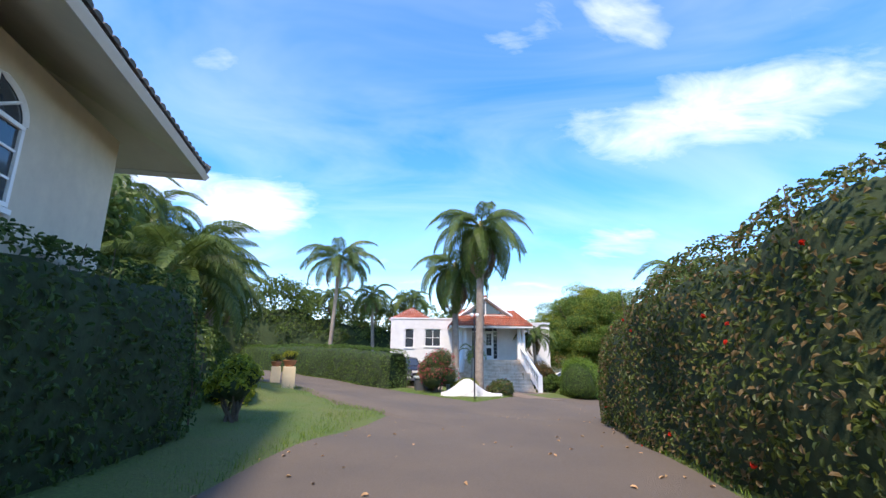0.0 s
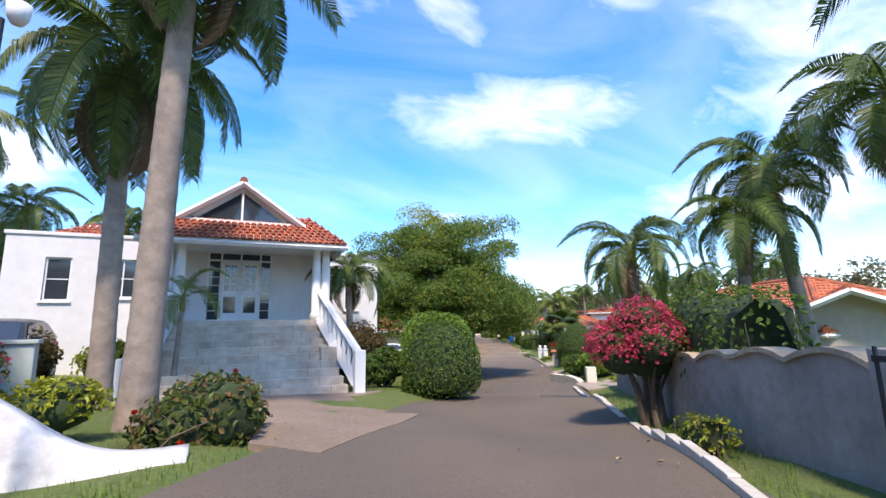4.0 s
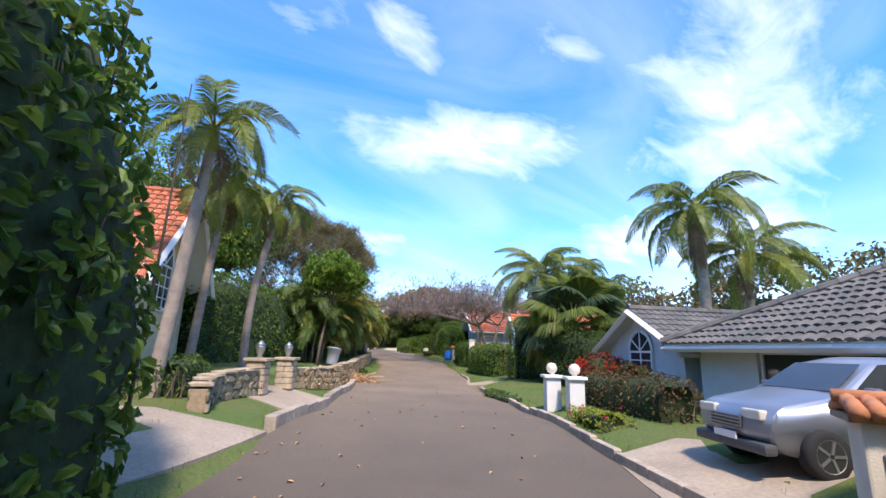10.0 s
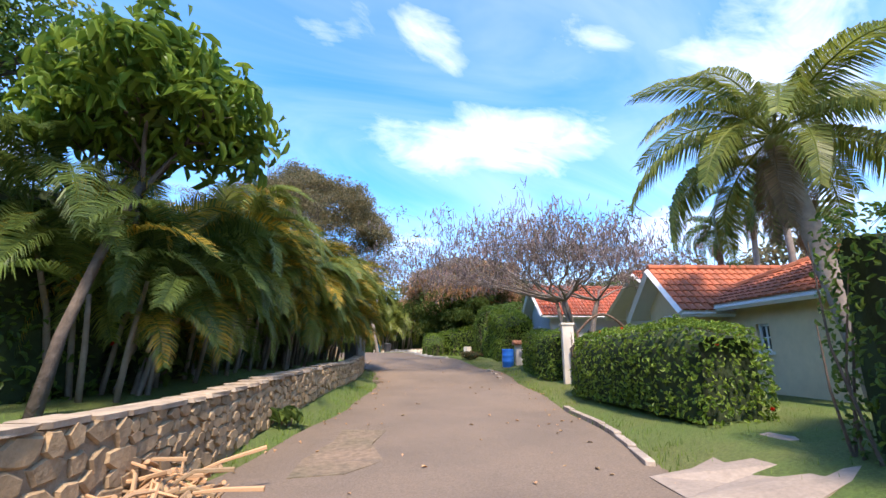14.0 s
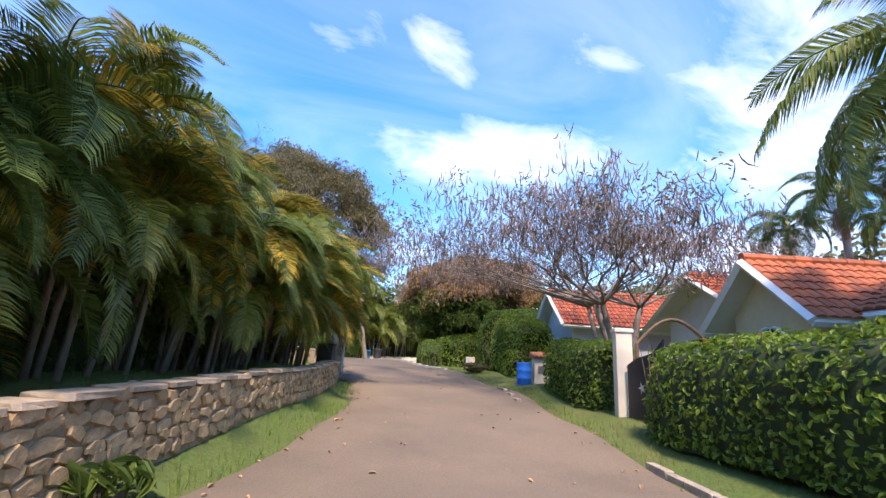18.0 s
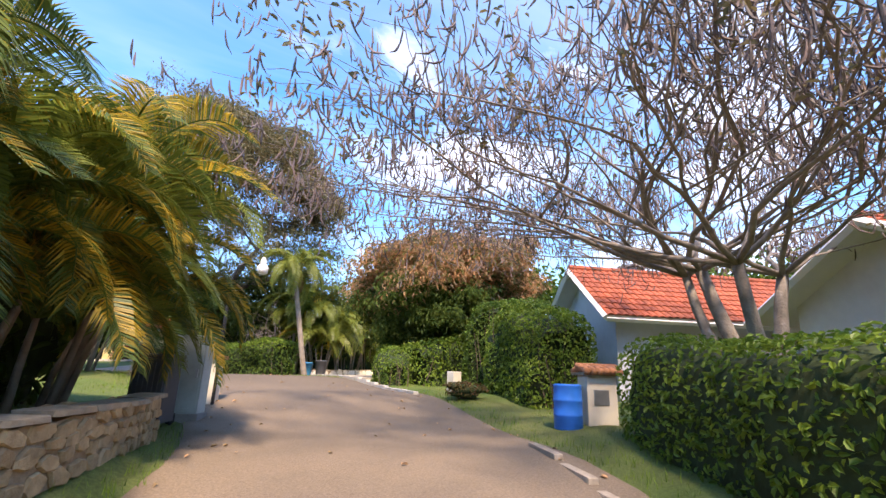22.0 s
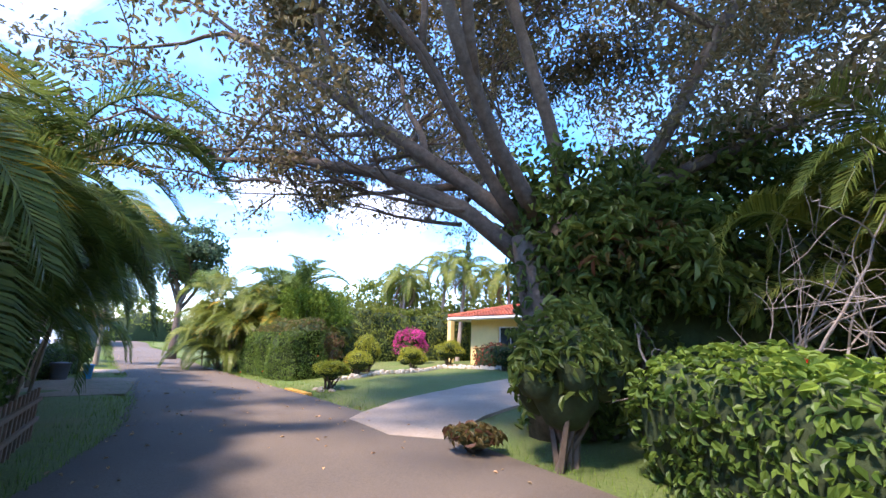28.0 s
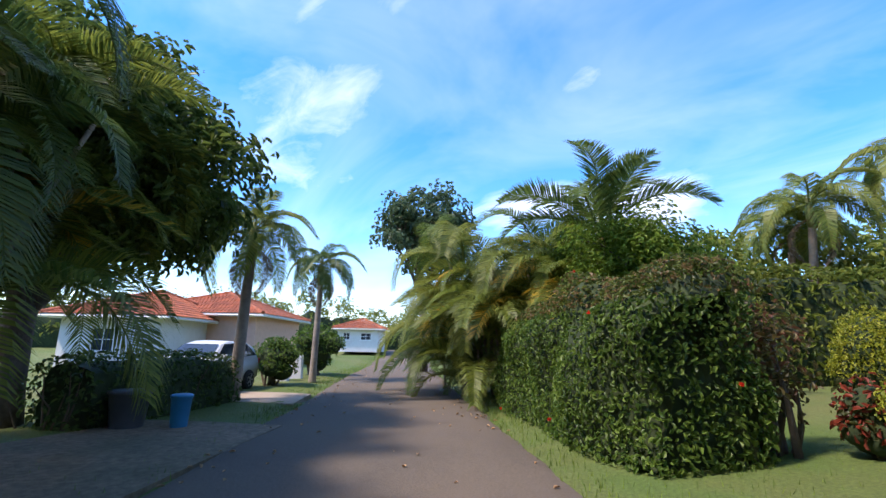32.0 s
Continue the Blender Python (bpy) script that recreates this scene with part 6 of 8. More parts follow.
for s in (-1, 1):
    part("floodlight", lathe([(0.04, 0), (0.07, 0.06), (0.08, 0.16)], 10, None, (s * 0.12, -0.05, 3.5)), M["white_plastic"], lamp, "", True)
palm(2.1, 24.3, 7.6, 0.21, "royal", 20, (0.15, 0.1), "leaf_frond_dark", "tall royal palm with a stout ringed trunk", shaft=1.5, scale=1.14, dead=3, low=-60)
palm(1.05, 27.0, 6.1, 0.19, "royal", 20, (-0.1, 0.1), "leaf_frond_dark", "shorter royal palm with drooping dark fronds", shaft=1.3, scale=1.1, dead=5, low=-65)
palm(-9.5, 40.7, 10.0, 0.17, "coconut", 18, (0.5, 0.2), "leaf_frond_dark", "tall coconut palm above the hedge", shaft=0.3, scale=1.2)
shrub(-0.05, 23.2, 1.1, 0.95, 2.1, 0.06, M["leaf_hibiscus"], "bougainvillea bush with dull pink bracts", flower=M["flower_pink"], flowers=420, clumps=10, density=260, fl_size=0.045)
hedge([(2.4, 22.6, 0.4), (3.0, 23.0, 0.62), (3.4, 23.8, 0.5)], 0.8, 0.6, 0.1, M["leaf_hibiscus"], "low mixed planting with red flowers", 260, M["flower_red"], 14, twigs=26, lumpy=0.4)
shrub(1.4, 23.4, 0.8, 0.6, 0.8, 0.08, M["leaf_lime"], "low yellow-green ground plants round the palms", clumps=5)
ub = thing("utility_cabinet", "grey-green metal utility cabinet among plants", "cabinet", (0.75, 24.0, gz(0.75, 24.0)), 12)
part("body", box(-0.28, 0.28, -0.2, 0.2, 0, 1.15, 0.02), M["green_box"], ub)
part("lid", box(-0.31, 0.31, -0.23, 0.23, 1.15, 1.2, 0.01), M["green_box"], ub)
cb = thing("storage_bin", "dark green bin with a yellow label", "bin", (-0.6, 24.3, gz(-0.6, 24.3)), 12)
part("body", box(-0.55, 0.55, -0.35, 0.35, 0, 0.62, 0.03), M["dark_plastic"], cb)
part("lid", box(-0.6, 0.6, -0.4, 0.4, 0.62, 0.72, 0.03), M["green_box"], cb)
part("label_plate", box(-0.1, 0.42, -0.357, -0.35, 0.3, 0.5), M["yellow_sign"], cb, "yellow sticker with dark bars")
part("label_bar", box(-0.05, 0.36, -0.361, -0.357, 0.42, 0.45), M["ink"], cb)
pad("front_driveway", [(2.6, 28.2), (6.6, 28.2), (8.0, 27.8), (6.7, 25.6), (5.3, 23.4), (4.2, 21.9), (3.5, 22.4), (3.8, 24.4)], M["drive_brown"], 0.05, "worn beige paved forecourt below the stair")
pad("forecourt", [(-2.4, 31.8), (0.4, 31.8), (0.2, 25.9), (-0.9, 24.2), (-1.3, 25.4), (-2.4, 28.0)], M["drive_brown"], 0.055, "sandy parking strip beside the hedge")
dome_bush(8.4, 28.4, 1.05, 1.9, 0.065, M["leaf_hedge"], "rounded clipped bush beside the forecourt", density=430)
shrub(7.2, 29.6, 0.8, 0.8, 1.2, 0.11, M["leaf_hedge"], "broad-leaved low shrub beside the stair")
shrub(6.9, 31.4, 0.9, 0.9, 2.1, 0.10, M["leaf_brown"], "dark purple-leaved shrub beside the stair")
palm(6.9, 32.6, 3.3, 0.12, "christmas", 12, (-0.2, 0), "leaf_frond_dark", "small feather palm beside the villa", shaft=0.6)
palm(2.0, 28.6, 2.0, 0.06, "areca", 7, (0.1, 0), "leaf_frond", "young potted palm on the stair", shaft=0.3, scale=0.55, dead=0)
for px, py, r, h, m in ((-1.5, 31.0, 0.9, 1.6, "leaf_brown"), (0.4, 30.2, 0.8, 1.3, "leaf_lime"), (-0.4, 25.6, 0.9, 1.3, "leaf_hibiscus")):
    shrub(px, py, r, r, h, 0.1, M[m], "garden shrub in front of the villa")

# wall and gate
gate = thing("metal_gate", "black metal garden gate with upright bars", "gate", (7.3, 16.9, gz(7.3, 16.9)), 70)
for z in (0.1, 1.2):
    part("rail", box(0, 1.9, -0.02, 0.02, z, z + 0.05), M["blackmetal"], gate)
for k in range(15):
    part("bar", box(0.05 + k * 0.13, 0.07 + k * 0.13, -0.012, 0.012, 0.0, 1.32), M["blackmetal"], gate)
post(8.6, 18.65, 0.5, 0.5, 1.3, "grey_wall", "square grey plastered gate pillar", 55, None)
scallop_wall([(8.75, 18.95), (9.65, 20.95), (11.0, 23.2), (14.0, 27.0), (16.0, 29.8)], 1.18, "grey plastered garden wall with scalloped top", wave=1.05, amp=0.14)
fanleaf = thing("yucca_plant", "spiky sword-leaved plant at the gate", "plant", (7.2, 17.4, gz(7.2, 17.4)))
bag = Bag()
for k in range(60):
    a, el = RNG.uniform(0, 2 * math.pi), RNG.uniform(-0.2, 1.3)
    d = np.array([math.cos(a) * math.cos(el), math.sin(a) * math.cos(el), math.sin(el)])
    s = np.cross(d, [0, 0, 1.0])
    s = s / np.linalg.norm(s) * 0.035
    o = np.array([0, 0, 0.9])
    bag.add([o, o + d * 0.35 + s, o + d * 0.85 - [0, 0, 0.05], o + d * 0.35 - s], [(0, 1, 2, 3)])
tagged(bag.link("foliage", M["leaf_frond"], fanleaf), kind="stuff")
bag = Bag()
bag.tube([(0, 0, -0.1), (0, 0, 0.9)], [0.08, 0.06], 8)
bag.link("stem", M["bark"], fanleaf)
shrub(10.5, 23.3, 1.15, 0.9, 2.3, 0.06, M["leaf_hibiscus"], "bougainvillea bush covered in bright pink bracts", flower=M["flower_pink"], flowers=1500, clumps=11, stem=0.5, fl_size=0.06)
shrub(10.6, 22.0, 0.5, 0.4, 0.35, 0.06, M["leaf_hedge"], "low plant with white flowers at the wall", flower=M["flower_white"], flowers=50, clumps=4)
hedge([(8.9, 20.8), (9.8, 22.0)], 0.5, 0.4, 0.07, M["leaf_lime"], "low yellow-green border planting at the wall", 160, twigs=6)
kerb_run([(6.9, 18.6), (8.5, 20.9), (10.0, 23.2), (12.2, 26.8)], "kerb_white", "whitewashed kerb with moss and wear", 0.13, 0.09)
kerb_run([(13.2, 28.2), (14.9, 31.0)], "kerb_white", "whitewashed kerb with moss and wear", 0.13, 0.09)
hedge([(10.4, 21.0), (12.6, 23.8), (15, 26.8)], 1.6, 2.3, 0.10, M["leaf_hedge"], "loose green shrubs behind the garden wall", 80, lumpy=0.4)
palm(12.6, 25.6, 3.4, 0.13, "christmas", 13, (0.1, 0), "leaf_frond_dark", "feather palm behind the garden wall", shaft=0.6)
palm(14.2, 24.0, 3.9, 0.15, "christmas", 14, (0.2, -0.3), "leaf_frond_dark", "feather palm behind the garden wall", shaft=0.6)
palm(15.8, 23.2, 5.2, 0.16, "christmas", 15, (-0.4, 0.3), "leaf_frond_dark", "feather palm behind the garden wall", shaft=0.7, scale=1.15)
palm(15.5, 21.0, 5.6, 0.17, "christmas", 15, (-0.6, -0.2), "leaf_frond_dark", "feather palm behind the garden wall", shaft=0.7, scale=1.2)
palm(9.9, 16.6, 4.6, 0.16, "christmas", 14, (-0.5, 0.6), "leaf_frond_dark", "feather palm behind the gate", shaft=0.7, scale=1.1)
gable_house(19.5, 24.2, -58, 5, 7, 1.9, 3.0, "beige_wall", "tile_orange", "low tan house with orange tiled roof behind the wall", 0.6)

# ---- along the hedge and the yellow tree ----
hedge([(8.6, 29.2, 2.2), (10.7, 34.2, 2.2), (13.5, 40.3, 2.3), (15.6, 45.0, 3.3), (17.4, 48.6, 4.3)], 2.0, 2.4, 0.115, M["leaf_glossy"], "long dense green hedge with broad glossy leaves", 230, M["flower_red"], 14, lumpy=0.25, top_mat=M["leaf_bright"])
# lime tufts, thickest at the crown top, paint sunlit leaves into the colour
tree(12.2, 40.2, 2.6, 0.34, 8, (1.3, 0.9, 5.6, 5.8, 4.7, 3.6), 0.115, M["leaf_yellowtree"], "large spreading tree with yellow-green leaf tufts over the lane", under=0.72, skirt=(110, 2.2, 4.6), per=640, clump=1.05, levels=2, length=2.6, filler=100, extra=M["leaf_lime"], extra_share=0.05, extra_top=0.75)
post(17.75, 31.1, 0.6, 0.5, 0.4, "plaster_post", "low cream plastered gate post", 60)
post(17.1, 32.6, 0.4, 0.4, 0.68, "plaster_post", "low cream plastered gate post", 60)
lw = thing("low_wall", "low cream kerb wall with sloping end along the lane", "wall", (16.9, 33.0, gz(16.9, 33.0)), kind="structure")
L = smooth_line([(16.9, 33.0, 0.08), (17.1, 33.8, 0.34), (17.7, 36.1, 0.38)], 0.3)
nr = side_of(L)
v = []
for p, nn in zip(L, nr):
    for s in (-1, 1):
        q = (p[0] + nn[0] * s * 0.13 - 16.9, p[1] + nn[1] * s * 0.13 - 33.0)
        g = gz(p[0], p[1]) - gz(16.9, 33.0)
        v += [(*q, g - 0.2), (*q, g + p[2])]
f = []
for i in range(len(L) - 1):
    a, c = 4 * i, 4 * i + 4
    f += [(a, c, c + 1, a + 1), (a + 2, a + 3, c + 3, c + 2), (a + 1, c + 1, c + 3, a + 3)]
f += [(0, 1, 3, 2), (len(v) - 4, len(v) - 2, len(v) - 1, len(v) - 3)]
pymesh("wall_body", v, f, M["plaster_post"], lw)
hip_house(22.7, 36.55, -105, 12, 8, 2.0, 2.0, "beige_wall", "tile_orange", "low beige bungalow with orange tiled hip roof", 0.5, [(0.75, 1.35, 0.8, 1.55), (2.8, 3.45, 0.75, 1.5), (4.5, 5.8, 0.7, 1.6)], bars=(1, 2), frame="frame_dark")
shrub(18.95, 34.3, 1.2, 1.0, 1.35, 0.2, M["leaf_bright"], "leafy bright green shrub beside the drive", ratio=0.22, density=150)
shrub(19.4, 36.2, 1.0, 1.0, 1.2, 0.16, M["leaf_hedge"], "leafy shrub beside the bungalow", ratio=0.32, density=90)
shrub(17.8, 31.6, 0.6, 0.5, 0.35, 0.07, M["leaf_lime"], "low yellow flowering border", clumps=4)
shrub(20.5, 31.9, 0.75, 0.75, 1.7, 0.22, M["debris"], "dry brown shrub with drooping strap leaves", clumps=7, stem=0.5, ratio=0.12, density=120)
shrub(21.4, 33.2, 0.5, 0.5, 0.75, 0.08, M["leaf_grey"], "small grey-green bush on the lawn", clumps=5)
pad("drive_posts", [(14.9, 30.2), (16.2, 32.6), (18.8, 33.0), (19.2, 30.9)], M["concrete"], 0.05, "short paved drive between the gate posts")
for px, py, h in ((30, 36.5, 5.2), (32, 39, 4.8), (34, 41, 5.2), (31, 33, 5.4), (36, 38, 5.6), (33, 35, 4.8), (38, 43, 5.2), (36.5, 41.5, 5.4)):
    palm(px, py, h, 0.15, "christmas", 12, (RNG.uniform(-0.5, 0.5), 0), "leaf_frond_dark", "slender palm behind the bungalow", shaft=0.6, scale=0.85, dead=1, group="palms behind the bungalow")
far_wood("shrub_belt", [(27.5, 40.5, 2.6), (29, 38.5, 3.0), (30, 35, 3.2)], 3.0, 3.0, M["leaf_grey"], "mixed garden shrubs beside the bungalow", 90, 0.16, 0.7)
hedge([(17.3, 45.7, 3.6), (17.8, 46.9, 4.3), (18.3, 48.2, 4.2)], 1.9, 4.2, 0.15, M["leaf_hedge"], "tall dark leafy bush ending the long hedge", 95, lumpy=0.5)
dome_bush(24.55, 42.45, 1.36, 2.75, 0.07, M["leaf_hedge"], "big clipped dome-shaped bush on the verge", 0.2, 340, peak=1.35)
shrub(21.7, 39.4, 0.75, 0.7, 1.0, 0.10, M["leaf_hedge"], "small round bush on the verge", density=150)
areca_clump(27.0, 40.9, 3.3, 2.0, 18, 6, "leaf_frond_dark", 0.4, "yellowing areca palm clump", scale=0.8, drape=0.5)
areca_clump(28.9, 42.4, 3.8, 2.0, 14, 6, "leaf_frond", 0.4, "yellowing areca palm clump", scale=0.85, drape=0.3)
areca_clump(27.9, 39.3, 3.0, 1.8, 16, 6, "leaf_frond_dark", 0.35, "low areca palm clump beside the bungalow", scale=0.75, drape=0.6)
pad("drive_dome", [(21.0, 40.3), (21.5, 41.3), (27.2, 39.6), (26.7, 38.6)], M["concrete"], 0.05, "pale drive across the verge")

# ---- grey roofed house ----
gable_house(30.55, 50.75, -113, 3.5, 7, 1.5, 2.4, "blue_wall", "tile_grey", "pale blue bungalow wing with grey tiled gable and arched window", 0.35, [(1.2, 2.3, 0.55, 1.3, (1, 2), 0.52)], z=-1.78)
hip_house(29.75, 48.7, -113, 9, 8, 1.45, 2.3, "white_wall", "tile_grey", "white garage wing with grey tiled roof", 0.55, [(1.6, 4.2, -0.3, 1.3)], z=-1.78, bars=(0, 0))
for k, (px, py) in enumerate(((27.75, 51.35), (27.75, 50.6))):
    post(px, py, 0.36, 0.36, 0.62, "white_wall", "white gate pillar carrying a globe lamp", 60, "frame_white", z=-1.84)
    gl = thing("globe_lamp", "round cream globe lamp on a pillar", "lamp", (px, py, -1.84 + 0.69), group="globe lamps")
    part("socket", lathe([(0.07, 0), (0.05, 0.05)], 10), M["frame_white"], gl)
    bm = bmesh.new()
    bmesh.ops.create_uvsphere(bm, u_segments=20, v_segments=14, radius=0.135, matrix=Matrix.Translation((0, 0, 0.16)))
    part("globe", bm, M["globe"], gl, "", True)
shrub(30.2, 51.9, 0.9, 0.8, 1.3, 0.07, M["leaf_red"], "red-leaved shrub under the gable window", flower=M["flower_red"], flowers=200)
hedge([(29.0, 51.2), (28.2, 49.2), (27.6, 47.8)], 1.0, 0.75, 0.075, M["leaf_brown"], "low clipped reddish-brown hedge", 190, twigs=20)
hedge([(27.2, 50.0), (26.5, 48.4)], 0.7, 0.2, 0.06, M["leaf_lime"], "low mixed flower border", 300, M["flower_pink"], 6, twigs=8)
shrub(29.4, 50.2, 0.45, 0.45, 1.1, 0.09, M["leaf_brown"], "dark shrub beside the garage", clumps=5)
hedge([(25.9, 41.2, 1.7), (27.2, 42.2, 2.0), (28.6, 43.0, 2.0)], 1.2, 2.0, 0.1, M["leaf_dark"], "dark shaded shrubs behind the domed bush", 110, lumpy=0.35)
hedge([(25.5, 43.2), (27.0, 42.4), (28.6, 41.5)], 0.9, 1.8, 0.09, M["leaf_hedge"], "tall narrow hedge beside the drive", 130)
pad("drive_car", [(23.4, 45.2), (25.0, 47.4), (30.2, 47.2), (28.6, 44.2)], M["concrete"], 0.05, "paved drive with a parked car")
palm(40.2, 54.2, 7.2, 0.24, "royal", 15, (0, 0), "leaf_frond", "royal palm behind the grey-roofed house", shaft=1.2, scale=1.3)
palm(43.5, 54.0, 6.2, 0.2, "coconut", 14, (0.4, 0), "leaf_frond", "coconut palm behind the grey-roofed house", shaft=0.3, scale=1.1)
fan_palm(33.8, 56.2, 2.3, 0.24, 40, 1.16, "big fan palm with drooping golden lower leaves")
palm(36.8, 60.2, 5.2, 0.2, "coconut", 20, (0.2, 1.1), "leaf_frond", "coconut palm with long arching fronds", shaft=0.3, scale=0.95, dead=3, up=85)
# the palm's shade is painted in with the dark leaf
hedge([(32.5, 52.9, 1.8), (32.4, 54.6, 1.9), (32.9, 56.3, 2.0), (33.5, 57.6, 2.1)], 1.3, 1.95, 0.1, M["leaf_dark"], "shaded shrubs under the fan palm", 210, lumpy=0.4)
hedge([(27.9, 53.0), (29.3, 56.0)], 0.5, 0.16, 0.08, M["leaf_hedge"], "low creeping border plants", 150, twigs=4)
hedge([(32.6, 58.85, 2.6), (33.6, 58.15, 2.6), (34.9, 57.3, 2.6)], 1.0, 2.6, 0.085, M["leaf_hedge"], "tall square-cut hedge block", 150)

# ---- left gardens ----
gable_house(19.0, 57.6, 74, 5.4, 7.5, 3.0, 5.3, "cream_wall", "tile_orange", "cream house with orange tiles and tall arched window", 0.75, [(2.05, 3.45, 1.95, 3.2, (2, 3), 0.72)], z=-1.7)
pad("drive_left", [(19.0, 48.3), (20.9, 50.8), (14.5, 54.0), (11.5, 51.0)], M["concrete"], 0.05, "broad concrete drive beside the hedge")
pad("path_left", [(21.7, 53.1), (23.3, 55.6), (21.4, 57.2), (20.0, 55.4)], M["concrete"], 0.06, "short paved path between stone pillars")
for px, py in ((21.35, 54.7), (22.35, 56.1)):
    pst = thing("stone_pillar", "square rubble stone gate pillar with cap", "post", (px, py, -1.8), 60, group="stone pillars")
    part("core", box(-0.19, 0.19, -0.19, 0.19, -0.2, 0.77), M["mortar"], pst)
    for k in range(5):
        for q in range(4):
            a = q * 90
            for s in (-0.1, 0.1):
                st = new("stone", CAPS[(k + q) % 4])
                st.parent = pst
                st.matrix_basis = pose(0, 0, 0, 0, 0, a) @ pose(s + RNG.normal(0, 0.01), -0.2, 0.08 + k * 0.15) @ Matrix.Diagonal((0.2, 0.06, 0.14, 1))
    part("cap", box(-0.28, 0.28, -0.28, 0.28, 0.77, 0.85, 0.02), M["cap"], pst)
    urn = thing("urn_lantern", "small weathered urn-shaped lantern on a pillar", "lantern", (px, py, -0.95))
    part("body", lathe([(0.08, 0), (0.05, 0.05), (0.09, 0.12), (0.12, 0.24), (0.13, 0.3)], 10), M["steel"], urn, "", True)
    part("lid", lathe([(0.14, 0.3), (0.06, 0.36), (0.02, 0.42)], 10), M["steel"], urn, "", True)
stone_wall([(19.9, 51.6, 0.4), (20.2, 52.9, 0.5), (21.15, 54.4, 0.6)], 0.6, M["stone_grey"], "low curved rubble wall at the path")
def wall_rows(rows):
    """Wall points given by the height of their top."""
    return [(a, b, top - gz(a, b)) for a, b, top in rows]


stone_wall(wall_rows([(22.5, 56.35, -1.32), (23.7, 57.7, -1.32), (25.2, 59.9, -1.28), (26.1, 61.5, -1.26)]), 0.8, M["stone_warm"], "grey rubble retaining wall with pale cap")
stone_wall(wall_rows([(26.1, 61.5, -1.26), (27.4, 64.2, -1.18), (29.2, 67.8, -1.07), (31.0, 71.3, -0.95), (31.8, 73.2, -0.9), (32.1, 74.4, -0.88)]), 0.85, M["stone_warm"], "long warm-toned rubble retaining wall with flat cap stones", stone=0.21)
hedge([(19.5, 60.5), (21.5, 62.6), (23.6, 64.6), (25.0, 66.4)], 2.2, 3.2, 0.11, M["leaf_hedge"], "tall dense hibiscus hedge behind the lawn", 105, M["flower_red"], 20, lumpy=0.35)
hedge([(19.4, 53.2), (19.9, 54.6)], 0.9, 0.8, 0.08, M["leaf_hedge"], "low clipped hedge in the front garden", 150)
hedge([(17.5, 51.2), (18.6, 53.2)], 0.9, 0.9, 0.08, M["leaf_lime"], "low yellow-green hedge in the front garden", 150)
palm(19.9, 56.6, 4.9, 0.11, "christmas", 13, (0.35, 0.2), "leaf_frond", "slender feather palm in the front garden", shaft=0.5, scale=0.9)
palm(21.4, 57.4, 4.9, 0.11, "christmas", 13, (0.5, 0.1), "leaf_frond", "slender feather palm in the front garden", shaft=0.5, scale=0.85, curve=-0.2)
palm(19.2, 53.4, 5.3, 0.13, "christmas", 14, (0.4, 0.0), "leaf_frond", "tall feather palm in the front garden", shaft=0.6, scale=1.0)
tree(20.4, 66.6, 3.0, 0.25, 5, (0, 0, 5.3, 2.5, 2.5, 2.0), 0.15, M["leaf_yellowtree"], "rounded yellow-green tree behind the hedge", per=200, clump=0.9, filler=130)
tree(25.2, 63.0, 2.9, 0.06, 4, (0.7, 0.6, 4.1, 1.35, 1.35, 1.3), 0.26, M["leaf_bright"], "young mango tree with long drooping leaves", per=45, clump=0.5, length=0.9, ratio=0.24, filler=30, droop=1.0, lean=(0.6, 0.5))
for k in range(9):
    t = k / 8
    px, py = 26.1 + 5.3 * t, 64.6 + 9.2 * t
    # gold share is part yellow leaf colour, part painted sun on the tops
    areca_clump(px - 0.75, py + 0.45, 4.0 - 0.5 * t + 0.4 * math.sin(k * 2.1), 1.4, 18, 7, "leaf_frond_dark" if k % 3 == 0 else "leaf_frond", 0.3 + 0.6 * t, "tall areca palms crowding the retaining wall", scale=0.84)
hedge([(25.2, 65.4, 2.0), (27.0, 69.2, 2.2), (29.2, 73.4, 2.2), (30.4, 76.0, 2.0)], 1.6, 2.1, 0.22, M["leaf_frond_dark"], "dark leafy undergrowth behind the areca palms", 70, lumpy=0.5, ratio=0.22)

# ---- right gardens ----
hedge([(34.0, 60.9), (34.6, 62.6), (35.45, 64.9), (35.65, 65.6)], 1.45, 1.5, 0.085, M["leaf_bright"], "clipped roadside hedge with glossy leaves", 230, M["flower_red"], 8, top_mat=M["leaf_bright"])
hedge([(36.9, 67.95), (37.9, 70.0), (38.85, 72.0)], 1.3, 1.5, 0.085, M["leaf_bright"], "clipped roadside hedge with glossy leaves", 230, top_mat=M["leaf_bright"])
post(36.5, 67.4, 0.26, 0.34, 0.09 - gz(36.5, 67.4), "plaster_post", "tall cream plastered gate pillar", 60, "plaster_post", cap_over=0.03)
bg2 = thing("garden_gate", "solid black metal gate with curved top and pale starfish", "gate", (36.42, 67.2, gz(36.42, 67.2)), -106)
v, n = [], 14
for k in range(n + 1):
    t = k / n
    top = 1.05 + 0.5 * t**1.5 + 0.06 * math.sin(t * 6)
    v += [(1.15 * t, -0.02, 0.03), (1.15 * t, -0.02, top), (1.15 * t, 0.02, top), (1.15 * t, 0.02, 0.03)]
f = []
for k in range(n):
    a, c = 4 * k, 4 * k + 4
    f += [(a, c, c + 1, a + 1), (a + 1, c + 1, c + 2, a + 2), (a + 2, c + 2, c + 3, a + 3)]
f += [(0, 1, 2, 3), (4 * n + 3, 4 * n + 2, 4 * n + 1, 4 * n)]
pymesh("gate_leaf", v, f, M["blackmetal"], bg2)
star = bmesh.new()
vs = []
